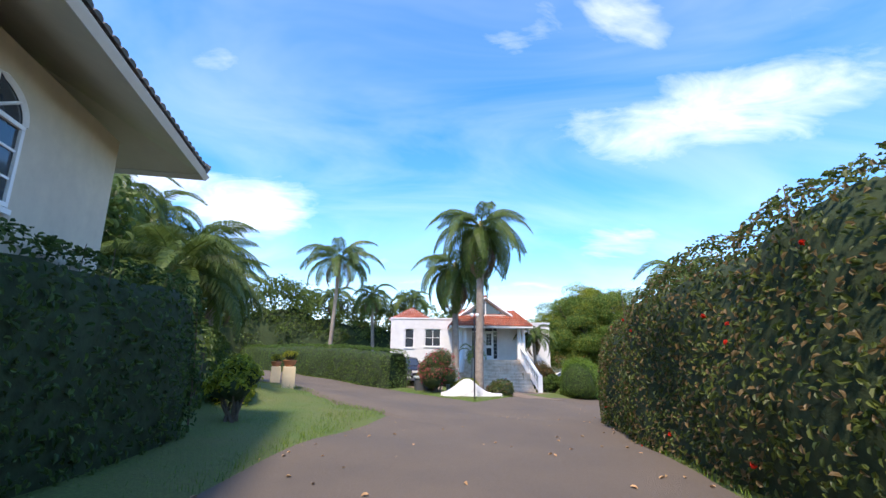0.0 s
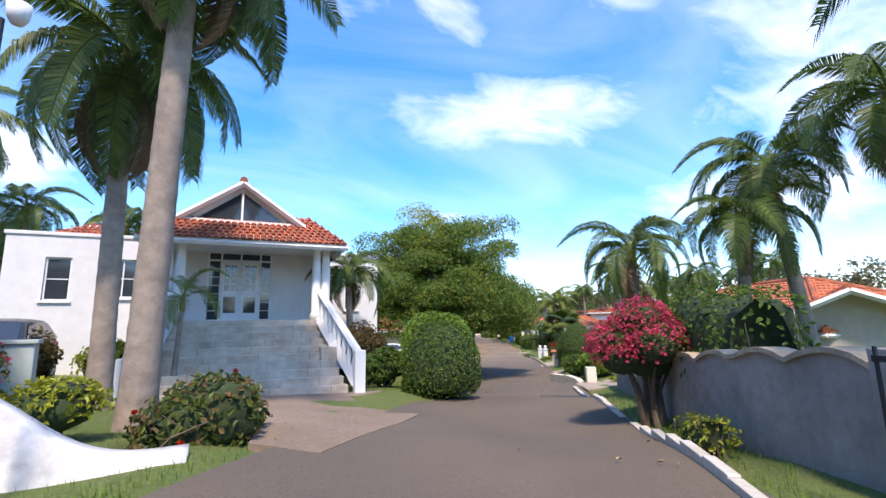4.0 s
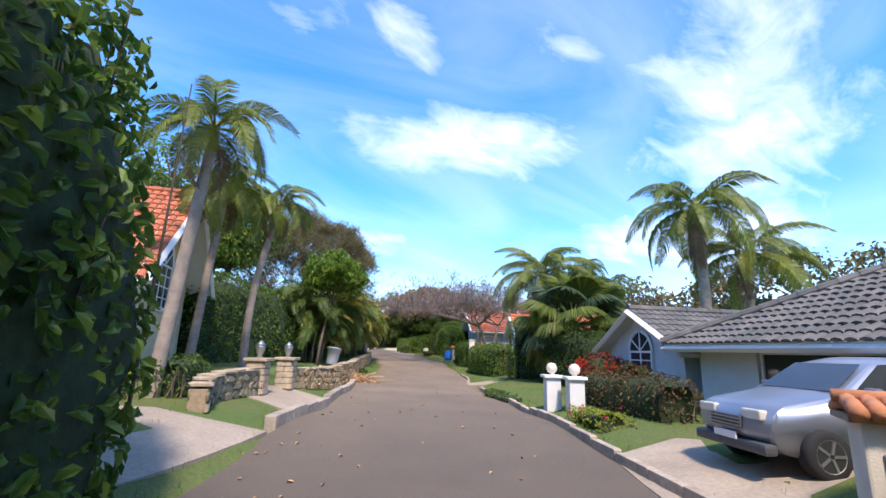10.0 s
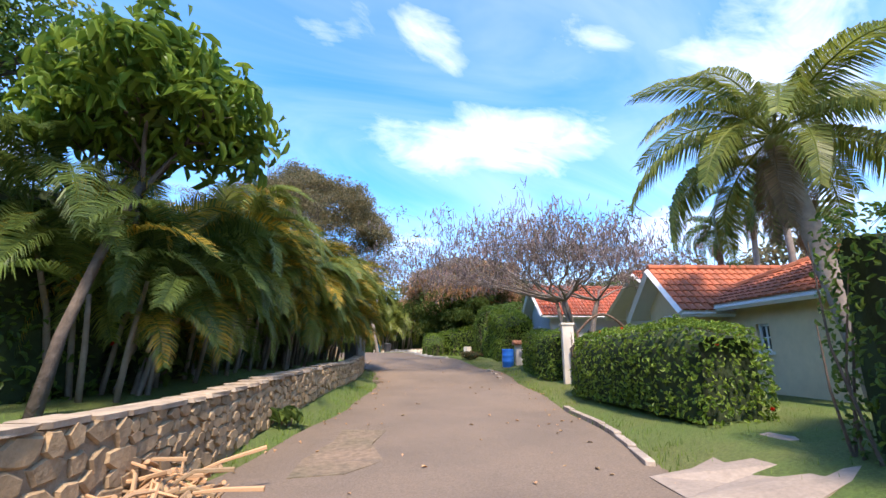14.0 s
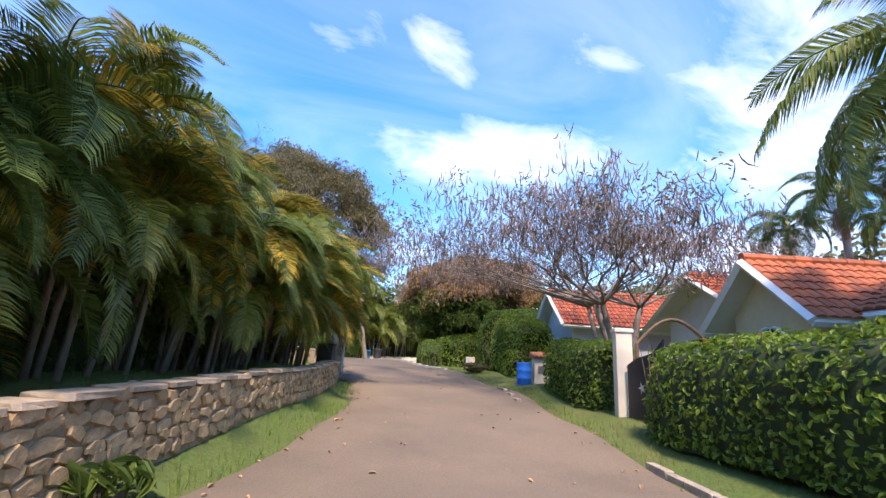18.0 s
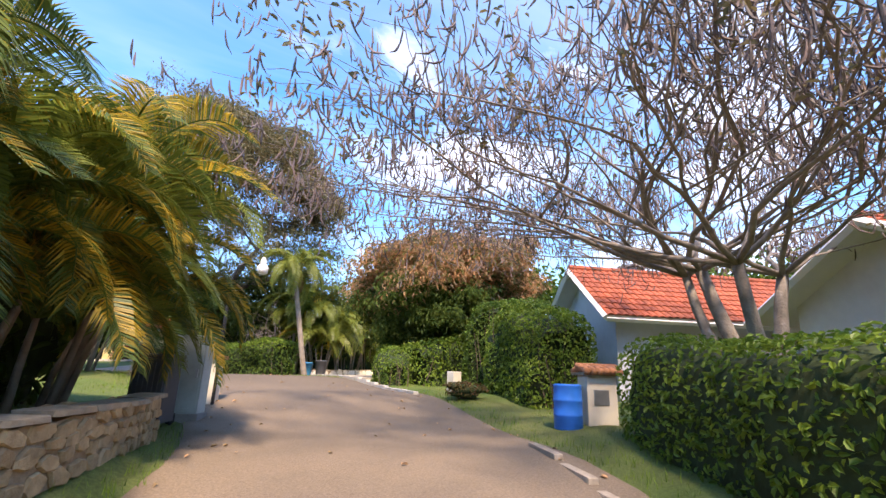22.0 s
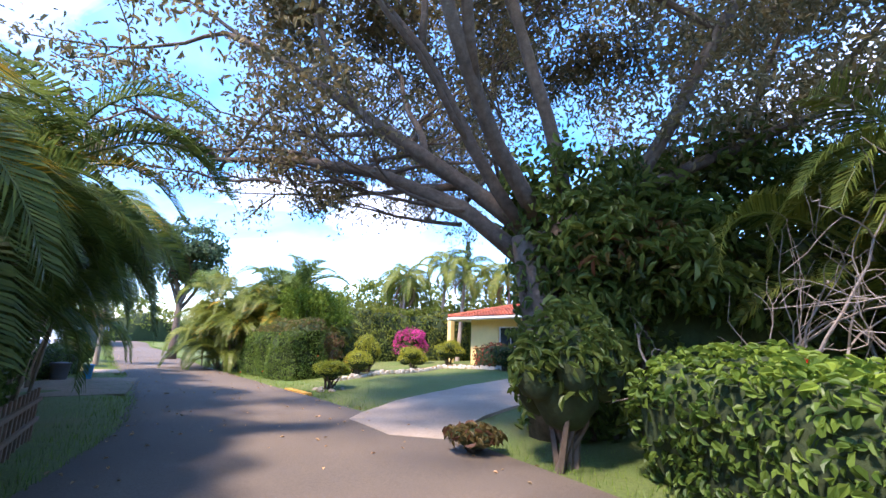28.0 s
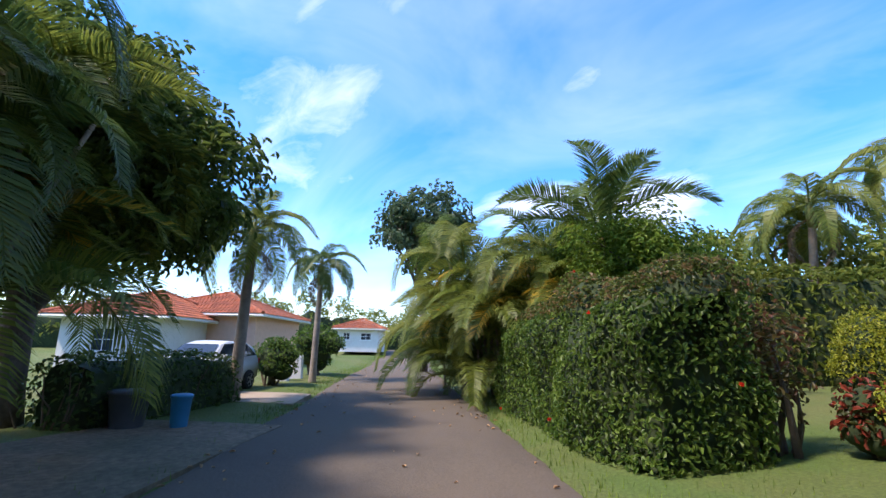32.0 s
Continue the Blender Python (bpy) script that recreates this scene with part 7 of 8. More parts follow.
for k in range(10):
    a, r = math.pi / 2 + k * math.pi / 5 + 0.3, (0.13 if k % 2 == 0 else 0.045)
    vs.append(star.verts.new((0.5 + r * math.cos(a), -0.045, 0.62 + r * math.sin(a))))
ctr = star.verts.new((0.5, -0.065, 0.62))
for k in range(10):
    star.faces.new((ctr, vs[(k + 1) % 10], vs[k]))
part("starfish", star, M["steel"], bg2, "pale metal starfish ornament")
for z in (0.2, 1.0):
    part("rail", box(0.0, 1.15, -0.035, -0.02, z, z + 0.03), M["blackmetal"], bg2)
ar = thing("gate_arch", "thin curved wooden arch over the garden gate", "arch", (36.75, 67.3, gz(36.75, 67.3)), -35)
bag = Bag()
pts = [(0.05 + 1.5 * k / 12, 0.0, 1.45 + 0.55 * math.sin(math.pi * k / 12)) for k in range(13)]
bag.tube(pts, [0.04] * 13, 6)
for p in (pts[0], pts[-1]):
    bag.tube([(p[0], 0, -0.1), p], [0.04, 0.04], 6)
bag.link("arch_beam", M["wood"], ar)
gable_house(38.8, 65.6, -116, 2.3, 4.5, 2.35, 3.3, "cream_wall", "tile_orange", "cream bungalow with orange tiled gable and arched porch", 0.5, [(0.6, 1.7, 0.0, 1.45, (0, 0), 0.45)], z=-1.6)
hip_house(39.4, 65.0, -112, 4.6, 6, 2.1, 1.5, "cream_wall", "tile_orange", "cream house wing with orange tiled roof", 0.5, [(1.2, 1.6, 0.9, 1.55), (2.0, 2.4, 0.9, 1.55)], z=-1.6)
gable_house(43.5, 70.0, -110, 4.2, 7, 2.6, 3.85, "white_wall", "tile_red", "white house with low red tiled gable", 0.7, [(1.5, 2.6, 0.2, 1.6, (2, 1), 0.4)], z=-1.25)
gable_house(43.4, 77.3, -112, 3.4, 9, 2.7, 4.0, "blue_wall", "tile_red", "pale blue-grey house with red tiled roof and arched doorway", 0.55, [(1.2, 2.0, 0.0, 1.5, (0, 0), 0.3)], z=-1.1)
ch = thing("chimney", "grey stone chimney above the roof", "chimney", (46.5, 77.8, 2.6))
part("stack", box(-0.3, 0.3, -0.3, 0.3, -0.6, 0.9, 0.03), M["grey_wall"], ch)
part("cap", box(-0.38, 0.38, -0.38, 0.38, 0.9, 1.0, 0.02), M["grey_wall"], ch)
for px, py, h in ((46, 67, 6.0), (47.5, 69, 5.4), (45, 65, 6.2), (49, 66.5, 5.6)):
    palm(px, py, h, 0.12, "christmas", 12, (RNG.uniform(-0.4, 0.4), 0), "leaf_frond_dark", "palm with reddish lower fronds behind the bungalow", scale=1.0, dead=2, group="palms behind the bungalow")

# bare tree with pods
def pod_tree(x, y):
    z0 = gz(x, y)
    e = thing("flame_tree", "nearly leafless spreading tree hung with long dark seed pods", "tree", (x, y, z0))
    wood, tips, mids = Bag(), [], []
    stems = [((-0.9, -0.5, 2.0), 0.13), ((-0.2, 0.3, 2.0), 0.15), ((0.5, -0.2, 2.2), 0.14), ((-0.5, 0.9, 1.8), 0.11)]
    for d, r in stems:
        branching((0, 0, -0.1), d, 3.0, r * 1.15, 0, wood, tips, 0.3, 0.1, bend=0.08)
    heads = list(tips)
    tips.clear()
    for j, (p, d) in enumerate(heads):
        for k in range(7):
            a = 2 * math.pi * (k + 0.25 * j) / 7 + RNG.uniform(-0.2, 0.2)
            dd = np.array([math.cos(a) - 0.5, math.sin(a) + 0.1, 0.0])
            dd[2] = 0.36 + 0.26 * dd[0] + RNG.uniform(-0.1, 0.15)
            branching(p, dd, 2.7 - 0.5 * dd[0], 0.05, 3, wood, tips, 0.45, 0.05, (3, 4), 0.72, 0.26, 6, mids, 3.9)
    # a flat-topped, umbrella-shaped crown
    for v in wood.v + [p for p, d in tips] + [p for p, d in mids]:
        h = v[..., 2]
        v[..., 2] = np.where(h > 3.2, 3.2 + (h - 3.2) * 0.56, h)
    wood.link("trunk", M["bark_pale"], e, "", True)
    pods, lf = Bag(), Bag()
    for p, d in tips + mids[::2]:
        if p[2] < 3.3:
            continue
        for k in range(int(RNG.integers(2, 5))):
            o = p + RNG.normal(0, 0.16, 3)
            ln = RNG.uniform(0.16, 0.34)
            bend = RNG.normal(0, 0.09, 2)
            pods.tube([o, o + [bend[0] * 0.15, bend[1] * 0.15, -ln * 0.35], o + [bend[0] * 0.5, bend[1] * 0.5, -ln * 0.72], o + [bend[0] * 1.2, bend[1] * 1.2, -ln]], [0.006, 0.014, 0.014, 0.004], 4)
        if RNG.random() < 0.12:
            q = p + RNG.normal(0, 0.15, (14, 3))
            lf.leaves(q, np.tile([0, 0, 1.0], (14, 1)), 0.11, 0.35, 0.4, 0.4)
    tagged(pods.link("seed_pod", M["pod"], e, "long dark hanging pods"), kind="stuff")
    tagged(lf.link("foliage", M["leaf_grey"], e), kind="stuff")
    return e


RNG, main_rng = np.random.default_rng(11), RNG
pod_tree(40.7, 71.2)
RNG = main_rng
drum = thing("drum", "blue plastic drum standing on the verge", "barrel", (38.45, 73.4, gz(38.45, 73.4)))
drum.scale = (0.87,) * 3
part("body", lathe([(0.26, 0), (0.285, 0.03), (0.285, 0.27), (0.297, 0.29), (0.285, 0.31), (0.285, 0.55), (0.297, 0.57), (0.285, 0.59), (0.28, 0.84), (0.29, 0.86), (0.27, 0.88)], 28), M["blue_plastic"], drum, "", True)
part("lid", lathe([(0.25, 0.865), (0.25, 0.885), (0.05, 0.885)], 24), M["blue_plastic"], drum)
mb = thing("mail_post", "cream letterbox pillar with terracotta tile roof", "letterbox", (39.1, 73.3, gz(39.1, 73.3)), -25)
part("body", box(-0.28, 0.28, -0.22, 0.22, -0.2, 0.86, 0.02), M["plaster_post"], mb)
tiled_cap(mb, 0.72, 0.6, 0.86)
part("box_door", box(-0.16, 0.12, -0.235, -0.22, 0.35, 0.62, 0.01), M["steel"], mb)
mb2 = thing("letterbox_pillar", "grey letterbox pillar with terracotta tiles beside a dark bin", "letterbox", (23.9, 43.95, -1.9), -60)
part("body", box(-0.22, 0.22, -0.2, 0.2, -0.2, 0.82, 0.02), M["plaster_post"], mb2)
tiled_cap(mb2, 0.6, 0.54, 0.82)
part("box_door", box(-0.12, 0.12, -0.215, -0.2, 0.4, 0.62, 0.01), M["steel"], mb2)


def wheelie(x, y, h, r, mat, label, rim="dark_plastic", z=None):
    e = thing("rubbish_bin", label, "bin", (x, y, gz(x, y) if z is None else z))
    part("body", lathe([(r * 0.78, 0), (r * 0.8, 0.02), (r, h * 0.92), (r * 1.08, h * 0.93), (r * 1.08, h * 0.97), (r * 0.98, h)], 22), M[mat], e, "", True)
    part("rim", lathe([(r * 1.1, h * 0.955), (r * 1.1, h), (r * 0.9, h + 0.02)], 22), M[rim], e, "", True)
    return e


wheelie(24.15, 43.45, 0.55, 0.2, "dark_plastic", "dark bin at the letterbox pillar", z=-1.9)
tipped = wheelie(25.0, 60.35, 0.62, 0.25, "grey_plastic", "tilted grey rubbish bin on the lawn behind the wall", "grey_plastic", z=-1.28)
tipped.rotation_euler = (radians(-4), radians(9), 0)
cab = thing("utility_box", "tall grey-green metal utility cabinet beside the wall", "cabinet", (32.65, 76.2, gz(32.65, 76.2)), -25)
part("plinth", box(-0.27, 0.27, -0.2, 0.2, -0.2, 0.1, 0.01), M["grey_wall"], cab)
part("body", box(-0.24, 0.24, -0.17, 0.17, 0.1, 1.3, 0.015), M["green_box"], cab)
part("door", box(-0.21, 0.21, -0.18, -0.17, 0.18, 1.22, 0.01), M["green_box"], cab)
part("top", box(-0.26, 0.26, -0.19, 0.19, 1.3, 1.34, 0.01), M["green_box"], cab)
part("latch", box(0.13, 0.17, -0.2, -0.18, 0.66, 0.8, 0.005), M["steel"], cab)
wb = thing("wheeled_bin", "dark grey wheeled bin beside the utility cabinet", "bin", (32.15, 75.6, gz(32.15, 75.6)), -25)
part("body", box(-0.25, 0.25, -0.24, 0.24, 0.06, 0.98, 0.03), M["dark_plastic"], wb)
part("lid", box(-0.28, 0.28, -0.29, 0.27, 0.98, 1.04, 0.02), M["dark_plastic"], wb)
for k in range(7):
    part("rib", box(-0.22 + k * 0.07, -0.20 + k * 0.07, -0.252, -0.24, 0.14, 0.92), M["dark_plastic"], wb)
for q in (-1, 1):
    axle = part("wheel", lathe([(0.09, -0.03), (0.1, 0), (0.09, 0.03)], 14), M["rubber"], wb, "", True)
    axle.matrix_basis = pose(q * 0.2, 0.24, 0.1, 0, 90, 0)
post(33.0, 77.2, 0.36, 0.36, 0.78, "plaster_post", "cream letterbox pillar with a clay tile cap", -20, "terracotta", name="letterbox_pillar")
sl = thing("street_lamp", "hooked dark lamp post with a white bell lantern", "street lamp", (33.1, 77.0, gz(33.1, 77.0)))
bag = Bag()
bag.tube([(0, 0, -0.2), (0, 0, 2.3), (0.1, 0.0, 2.6), (0.3, 0.02, 2.72), (0.52, 0.03, 2.7)], [0.035, 0.03, 0.028, 0.025, 0.025], 8)
bag.link("pole", M["blackmetal"], sl)
part("lantern", lathe([(0.02, 0.15), (0.045, 0.12), (0.06, 0.0), (0.09, -0.02), (0.09, -0.05), (0.115, -0.06), (0.11, -0.17), (0.07, -0.2)], 16, None, (0.55, 0.03, 2.7)), M["white_plastic"], sl, "", True)

# ---- mango corner and gravel court ----
hedge([(40.4, 75.4, 2.2), (41.2, 77.2, 2.5), (41.6, 79.0, 2.6)], 2.0, 2.5, 0.09, M["leaf_bright"], "loose dark green shrubs along the verge", 330, lumpy=0.45, twigs=90)
hedge([(41.2, 79.6, 2.9), (43, 80.2, 3.1), (45.5, 80.0, 3.1)], 2.4, 3.0, 0.1, M["leaf_hedge"], "tall hibiscus shrubs with red flowers", 270, M["flower_red"], 14, lumpy=0.4)
tree(42.0, 84.4, 1.8, 0.22, 6, (0.8, 0.2, 3.8, 4.7, 4.4, 2.9), 0.19, M["leaf_mango"], "rounded mango tree with orange-pink flush over dark leaves", per=190, clump=0.8, length=1.9, ratio=0.22, filler=400, extra=M["leaf_mango_new"], extra_top=-0.15, droop=0.9, under=0.85)
hedge([(39.9, 82.3, 1.3), (41.6, 82.7, 1.7), (43.8, 82.8, 2.0)], 1.7, 1.7, 0.12, M["leaf_bright"], "leafy shrubs crowding the foot of the mango tree", 150, lumpy=0.5)
hedge([(38.9, 81.6, 0.9), (39.8, 83.6, 1.2), (40.6, 85.4, 1.2)], 1.2, 1.2, 0.085, M["leaf_bright"], "low shrubs under the mango tree", 285, lumpy=0.35)
post(39.8, 79.3, 0.32, 0.3, 0.62, "plaster_post", "short cream stone post on the verge", 10, name="stone_post")
shrub(39.0, 77.4, 0.75, 0.6, 0.45, 0.07, M["leaf_brown"], "low brownish ground shrub on the verge", clumps=5)
pad("gravel_court", [(38.5, 83.2), (40.6, 85.6), (47, 89.5), (50, 93.5), (46.0, 95.3), (39.6, 93.6), (38.0, 88.0)], M["gravel"], 0.06, "pale gravel forecourt", "gravel")
kerb_run([(37.95, 78.2), (38.2, 81.0), (38.2, 83.6), (38.0, 88.4)], "kerb_white", "pale concrete kerb round the gravel court", 0.15, 0.07)
stone_wall([(39.2, 93.6, 0.3), (44, 95.3, 0.3), (51, 94.0, 0.3)], 0.3, M["plaster_post"], "low pale wall behind the gravel", 0.25, 0.4)
palm(38.0, 89.4, 4.7, 0.12, "christmas", 15, (-0.95, 0.15), "leaf_frond", "leaning feather palm with a pale ringed trunk", shaft=0.6, scale=1.1, dead=1)
wheelie(38.7, 89.3, 0.72, 0.27, "dark_plastic", "dark grey rubbish bin beside the gravel")
wheelie(38.25, 89.9, 0.62, 0.2, "blue_tub", "faded blue bin behind the grey one", "blue_tub")
hedge([(37.2, 89.9), (36.0, 92.0), (34.8, 94.4)], 1.8, 1.45, 0.12, M["leaf_hedge"], "broad-leaved green hedge at the corner", 190, M["flower_red"], 4, lumpy=0.5, top_mat=M["leaf_bright"])
for px, py, h in ((40.5, 95.5, 5.4), (42.4, 96.6, 6.2), (44.5, 97.5, 6.4), (39.0, 96.5, 5.6), (46.5, 96.5, 6.2)):
    areca_clump(px, py, h, 1.6, 10, 5, "leaf_frond", 0.1, "areca palms behind the gravel court", scale=1.25)
far_wood("garden_thicket", [(41, 98.5, 6.5), (46, 98, 7.5), (52, 95, 8), (56, 88, 8)], 7.5, 4.0, M["leaf_frond"], "sunlit mixed thicket behind the gravel court", 330, 0.2, 0.95)
far_wood("dark_thicket", [(34.4, 98.0, 6.0), (36.4, 98.0, 7.2), (38.4, 98.6, 7.6), (41, 99.5, 6.6)], 7.0, 3.0, M["leaf_mango"], "dark shaded thicket of shrubs under the big tree", 330, 0.2, 0.8)


# the great grey tree
def great_tree(x, y):
    z0 = gz(x, y)
    e = thing("great_tree", "huge old spreading tree with pale limbs and fine grey-green leaves", "tree", (x, y, z0))
    wood, tips, mids = Bag(), [], []
    for off, top, r in (((0, 0), (-0.5, -0.2, 3.6), 0.42), ((0.5, 0.3), (0.8, 0.2, 4.2), 0.36), ((-0.1, 0.5), (0.2, 0.9, 4.4), 0.34)):
        b = np.array([off[0], off[1], -0.2])
        t = np.array([off[0] + top[0], off[1] + top[1], top[2]])
        wood.tube([b, b * 0.5 + t * 0.5 + RNG.normal(0, 0.1, 3), t], [r * 1.35, r, r * 0.85], 10)
    limbs = [((-0.4, -0.1, 3.6), (-0.95, -0.2, 0.75), 0.26), ((-0.5, -0.2, 3.6), (-0.8, 0.1, 0.55), 0.22), ((-0.3, -0.3, 3.8), (-0.45, -0.9, 0.7), 0.24), ((0.2, 0.3, 4.2), (-0.2, -0.4, 1.0), 0.22),
             ((1.2, 0.5, 4.2), (0.7, -0.5, 0.9), 0.22), ((1.2, 0.5, 4.2), (0.9, 0.3, 0.6), 0.2), ((0.3, 1.3, 4.4), (0.1, 0.9, 0.8), 0.2), ((0.3, 1.3, 4.4), (-0.7, 0.8, 0.7), 0.2), ((-0.6, -0.3, 3.7), (-0.7, -0.7, 0.8), 0.18)]
    # long low limb reaching out over the lane
    reach = [np.array(q) for q in ((-0.4, -0.1, 3.0), (-1.8, -0.2, 4.2), (-3.6, -0.4, 5.0), (-5.6, -0.3, 5.5), (-7.8, -0.5, 5.6))]
    wood.tube(reach, [0.2, 0.165, 0.13, 0.095, 0.05], 9)
    for k, q in enumerate(reach[1:]):
        for _ in range(4):
            a = RNG.uniform(0, 2 * math.pi)
            branching(q + RNG.normal(0, 0.25, 3), (math.cos(a) - 0.5, math.sin(a), RNG.uniform(-0.05, 0.6)), 2.1, 0.05, 2, wood, tips, 0.5, 0.0, (2, 3), 0.74, 0.2, 6, mids, 4.9)
    for o, d, r in limbs:
        branching(o, d, 4.6, r * 0.72, 3, wood, tips, 0.42, 0.06, (2, 3), 0.74, 0.16, 8, mids, 4.4)
    wood.link("trunk", M["bark"], e, "", True)
    bag = Bag()
    for p, d in tips + mids[::2]:
        if p[2] < 3.6:
            continue
        k = int(55 * RNG.uniform(0.5, 1.3))
        q, dd = ball_points(k, np.array([0.75, 0.75, 0.6]) * RNG.uniform(0.7, 1.2), 0.7)
        q = q * RNG.uniform(0.2, 1.0, (k, 1)) + p
        bag.leaves(q, dd + [0, 0, 0.3], 0.13, 0.32, 0.9, 0.8)
    c, R = np.array([0.0, 0.6, 10.3]), np.array([9.2, 8.6, 6.2])
    for _ in range(1150):
        d = RNG.normal(0, 1, 3)
        d /= np.linalg.norm(d)
        d[2] = abs(d[2]) * 1.1 - 0.15
        wob = 0.86 + 0.25 * noise.noise((d[0] * 2.2, d[1] * 2.2, d[2] * 2.2))
        p = c + d * R * wob * RNG.uniform(0.8, 1.0)
        q, dd = ball_points(70, np.array([1.1, 1.1, 0.7]), 0.7)
        bag.leaves(q * RNG.uniform(0.25, 1.0, (70, 1)) + p, dd + [0, 0, 0.4], 0.19, 0.34, 0.8, 0.8)
    for _ in range(170):
        p = np.array([RNG.uniform(1.5, 8.5), RNG.uniform(-2.0, 3.5), 0.0])
        p[2] = RNG.uniform(5.2, 9.0)
        q, dd = ball_points(60, np.array([0.9, 0.9, 0.6]), 0.7)
        bag.leaves(q * RNG.uniform(0.25, 1.0, (60, 1)) + p, dd + [0, 0, 0.4], 0.15, 0.32, 0.8, 0.8)
    for _ in range(80):
        a, rr = RNG.uniform(0, 2 * math.pi), math.sqrt(RNG.uniform(0.25, 0.95))
        p = np.array([math.cos(a) * 8.4 * rr, 0.6 + math.sin(a) * 7.8 * rr, RNG.uniform(5.6, 8.2)])
        q, dd = ball_points(60, np.array([1.0, 1.0, 0.6]), 0.7)
        bag.leaves(q * RNG.uniform(0.25, 1.0, (60, 1)) + p, dd + [0, 0, 0.4], 0.16, 0.34, 0.8, 0.8)
    # thin boughs that droop over the lane
    rg, boughs = np.random.default_rng(5), Bag()
    for k in range(20):
        s = (k + rg.uniform(0.1, 0.9)) / 20
        tip = np.array([23.6 + 6.3 * s - x, 99.3 + 6.0 * s - y, 5.4 + rg.uniform(-0.3, 0.9) - z0])
        inner = np.array([0.3, 0.6, 0.0]) - tip
        inner = inner * [1, 1, 0] / np.hypot(inner[0], inner[1])
        start = tip + inner * rg.uniform(2.5, 3.8) + [0, 0, rg.uniform(2.4, 3.2)]
        knee = tip + inner * 0.8 + [0, 0, rg.uniform(1.7, 2.3)]
        line = smooth_line([start, knee, tip + inner * 0.25 + [0, 0, 0.8], tip], 0.5)
        boughs.tube(line, np.linspace(0.028, 0.005, len(line)), 5)
        for m in range(2, len(line)):
            for _ in range(3):
                out = rg.normal(0, 0.3, 3) + [0, 0, -0.35]
                end = line[m] + out
                boughs.tube([line[m], line[m] + out * 0.5 + [0, 0, 0.05], end], [0.006, 0.005, 0.003], 4)
                n = int((13 if s < 0.55 else 34) * rg.uniform(0.3, 1.3))
                q = line[m] + out * rg.uniform(0.3, 1.1, (n, 1)) + rg.normal(0, 0.14, (n, 3))
                bag.leaves(q, rg.normal(0, 1, (n, 3)), 0.11, 0.32, 0.9, 0.5)
    tagged(boughs.link("bough", M["bark"], e, "thin drooping boughs"), kind="stuff")
    tagged(bag.link("crown", M["leaf_grey"], e), kind="stuff")
    climb = Bag()
    for _ in range(1500):
        a, z = RNG.uniform(0, 2 * math.pi), RNG.uniform(0.2, 5.0)
        p = np.array([0.3 + math.cos(a) * (0.7 + 0.1 * z), 0.3 + math.sin(a) * (0.7 + 0.1 * z), z])
        climb.leaves(p + RNG.normal(0, 0.15, (5, 3)), np.tile([math.cos(a), math.sin(a), 0.3], (5, 1)), 0.2, 0.4, 0.6, 0.5)
    tagged(climb.link("climbing_vine", M["leaf_mango"], e, "dark vine leaves round the trunks"), kind="stuff")
    return e


RNG, main_rng = np.random.default_rng(23), RNG
great_tree(33.1, 96.5)
RNG = main_rng
tree(34.6, 97.2, 1.6, 0.14, 5, (0, -0.3, 2.9, 1.6, 1.5, 1.6), 0.24, M["leaf_mango"], "young mango tree with long dark leaves and green fruit", per=80, clump=0.6, length=1.1, ratio=0.24, filler=50, droop=0.9, extra=M["leaf_brown"], extra_share=0.2)
shrub(33.2, 94.6, 0.9, 0.9, 2.4, 0.17, M["leaf_mango"], "dark leafy shrub at the foot of the big tree", ratio=0.3, density=80)
shrub(31.9, 94.9, 0.5, 0.5, 0.45, 0.16, M["leaf_brown"], "strappy plant at the foot of the tree", ratio=0.2, clumps=4)

# leafless tangle beside the big tree
tangle = thing("bare_shrub", "tangle of bare pale twigs beside the big tree", "shrub", (36.6, 95.9, gz(36.6, 95.9)))
tw = Bag()
for k in range(7):
    a = RNG.uniform(0, 2 * math.pi)
    branching((RNG.normal(0, 0.5), RNG.normal(0, 0.4), -0.1), (math.cos(a) * 0.5, math.sin(a) * 0.5, 1.0), 1.9, 0.035, 3, tw, [], 0.5, 0.05, (2, 3), 0.74, 0.25, 5)
tagged(tw.link("twig", M["bark_pale"], tangle), kind="stuff")

# ---- last street ----
pad("drive_yellow", [(30.2, 95.7), (31.2, 95.7), (31.5, 97.9), (31.9, 99.9), (32.7, 101.7), (34.1, 102.8), (36.2, 103.4), (36.2, 105.3), (33.4, 105.9), (31.0, 105.3), (29.8, 103.8), (29.1, 102.0), (28.7, 99.9), (28.5, 98.2), (28.7, 97.2)], M["concrete"], 0.1, "wide pale concrete drive across the lawn")
turn7 = math.degrees(math.atan2(-0.57, 0.82))
hip_house(28.2, 112.4, turn7, 11, 8, 2.45, 1.3, "yellow_wall", "tile_red", "yellow bungalow with red tiled roof and porch", 0.9, [(2.0, 3.5, 0.95, 1.95), (5.4, 7.0, 0.95, 1.95), (8.3, 9.6, 0.95, 1.95)], z=-0.3, bars=(1, 0), frame="frame_white")
pr = thing("porch_post", "square yellow porch pillar", "post", (26.95, 112.9, -0.32), turn7)
part("shaft", box(-0.14, 0.14, -0.14, 0.14, -0.2, 2.45, 0.015), M["yellow_wall"], pr)
hedge([(29.0, 110.2), (31.4, 108.4), (34.0, 106.8)], 1.0, 1.05, 0.12, M["leaf_red"], "dark red and green shrubs below the windows", 110, lumpy=0.35)
shrub(30.6, 108.2, 0.8, 0.7, 1.2, 0.1, M["leaf_hibiscus"], "open twiggy shrub in front of the bungalow", density=80)
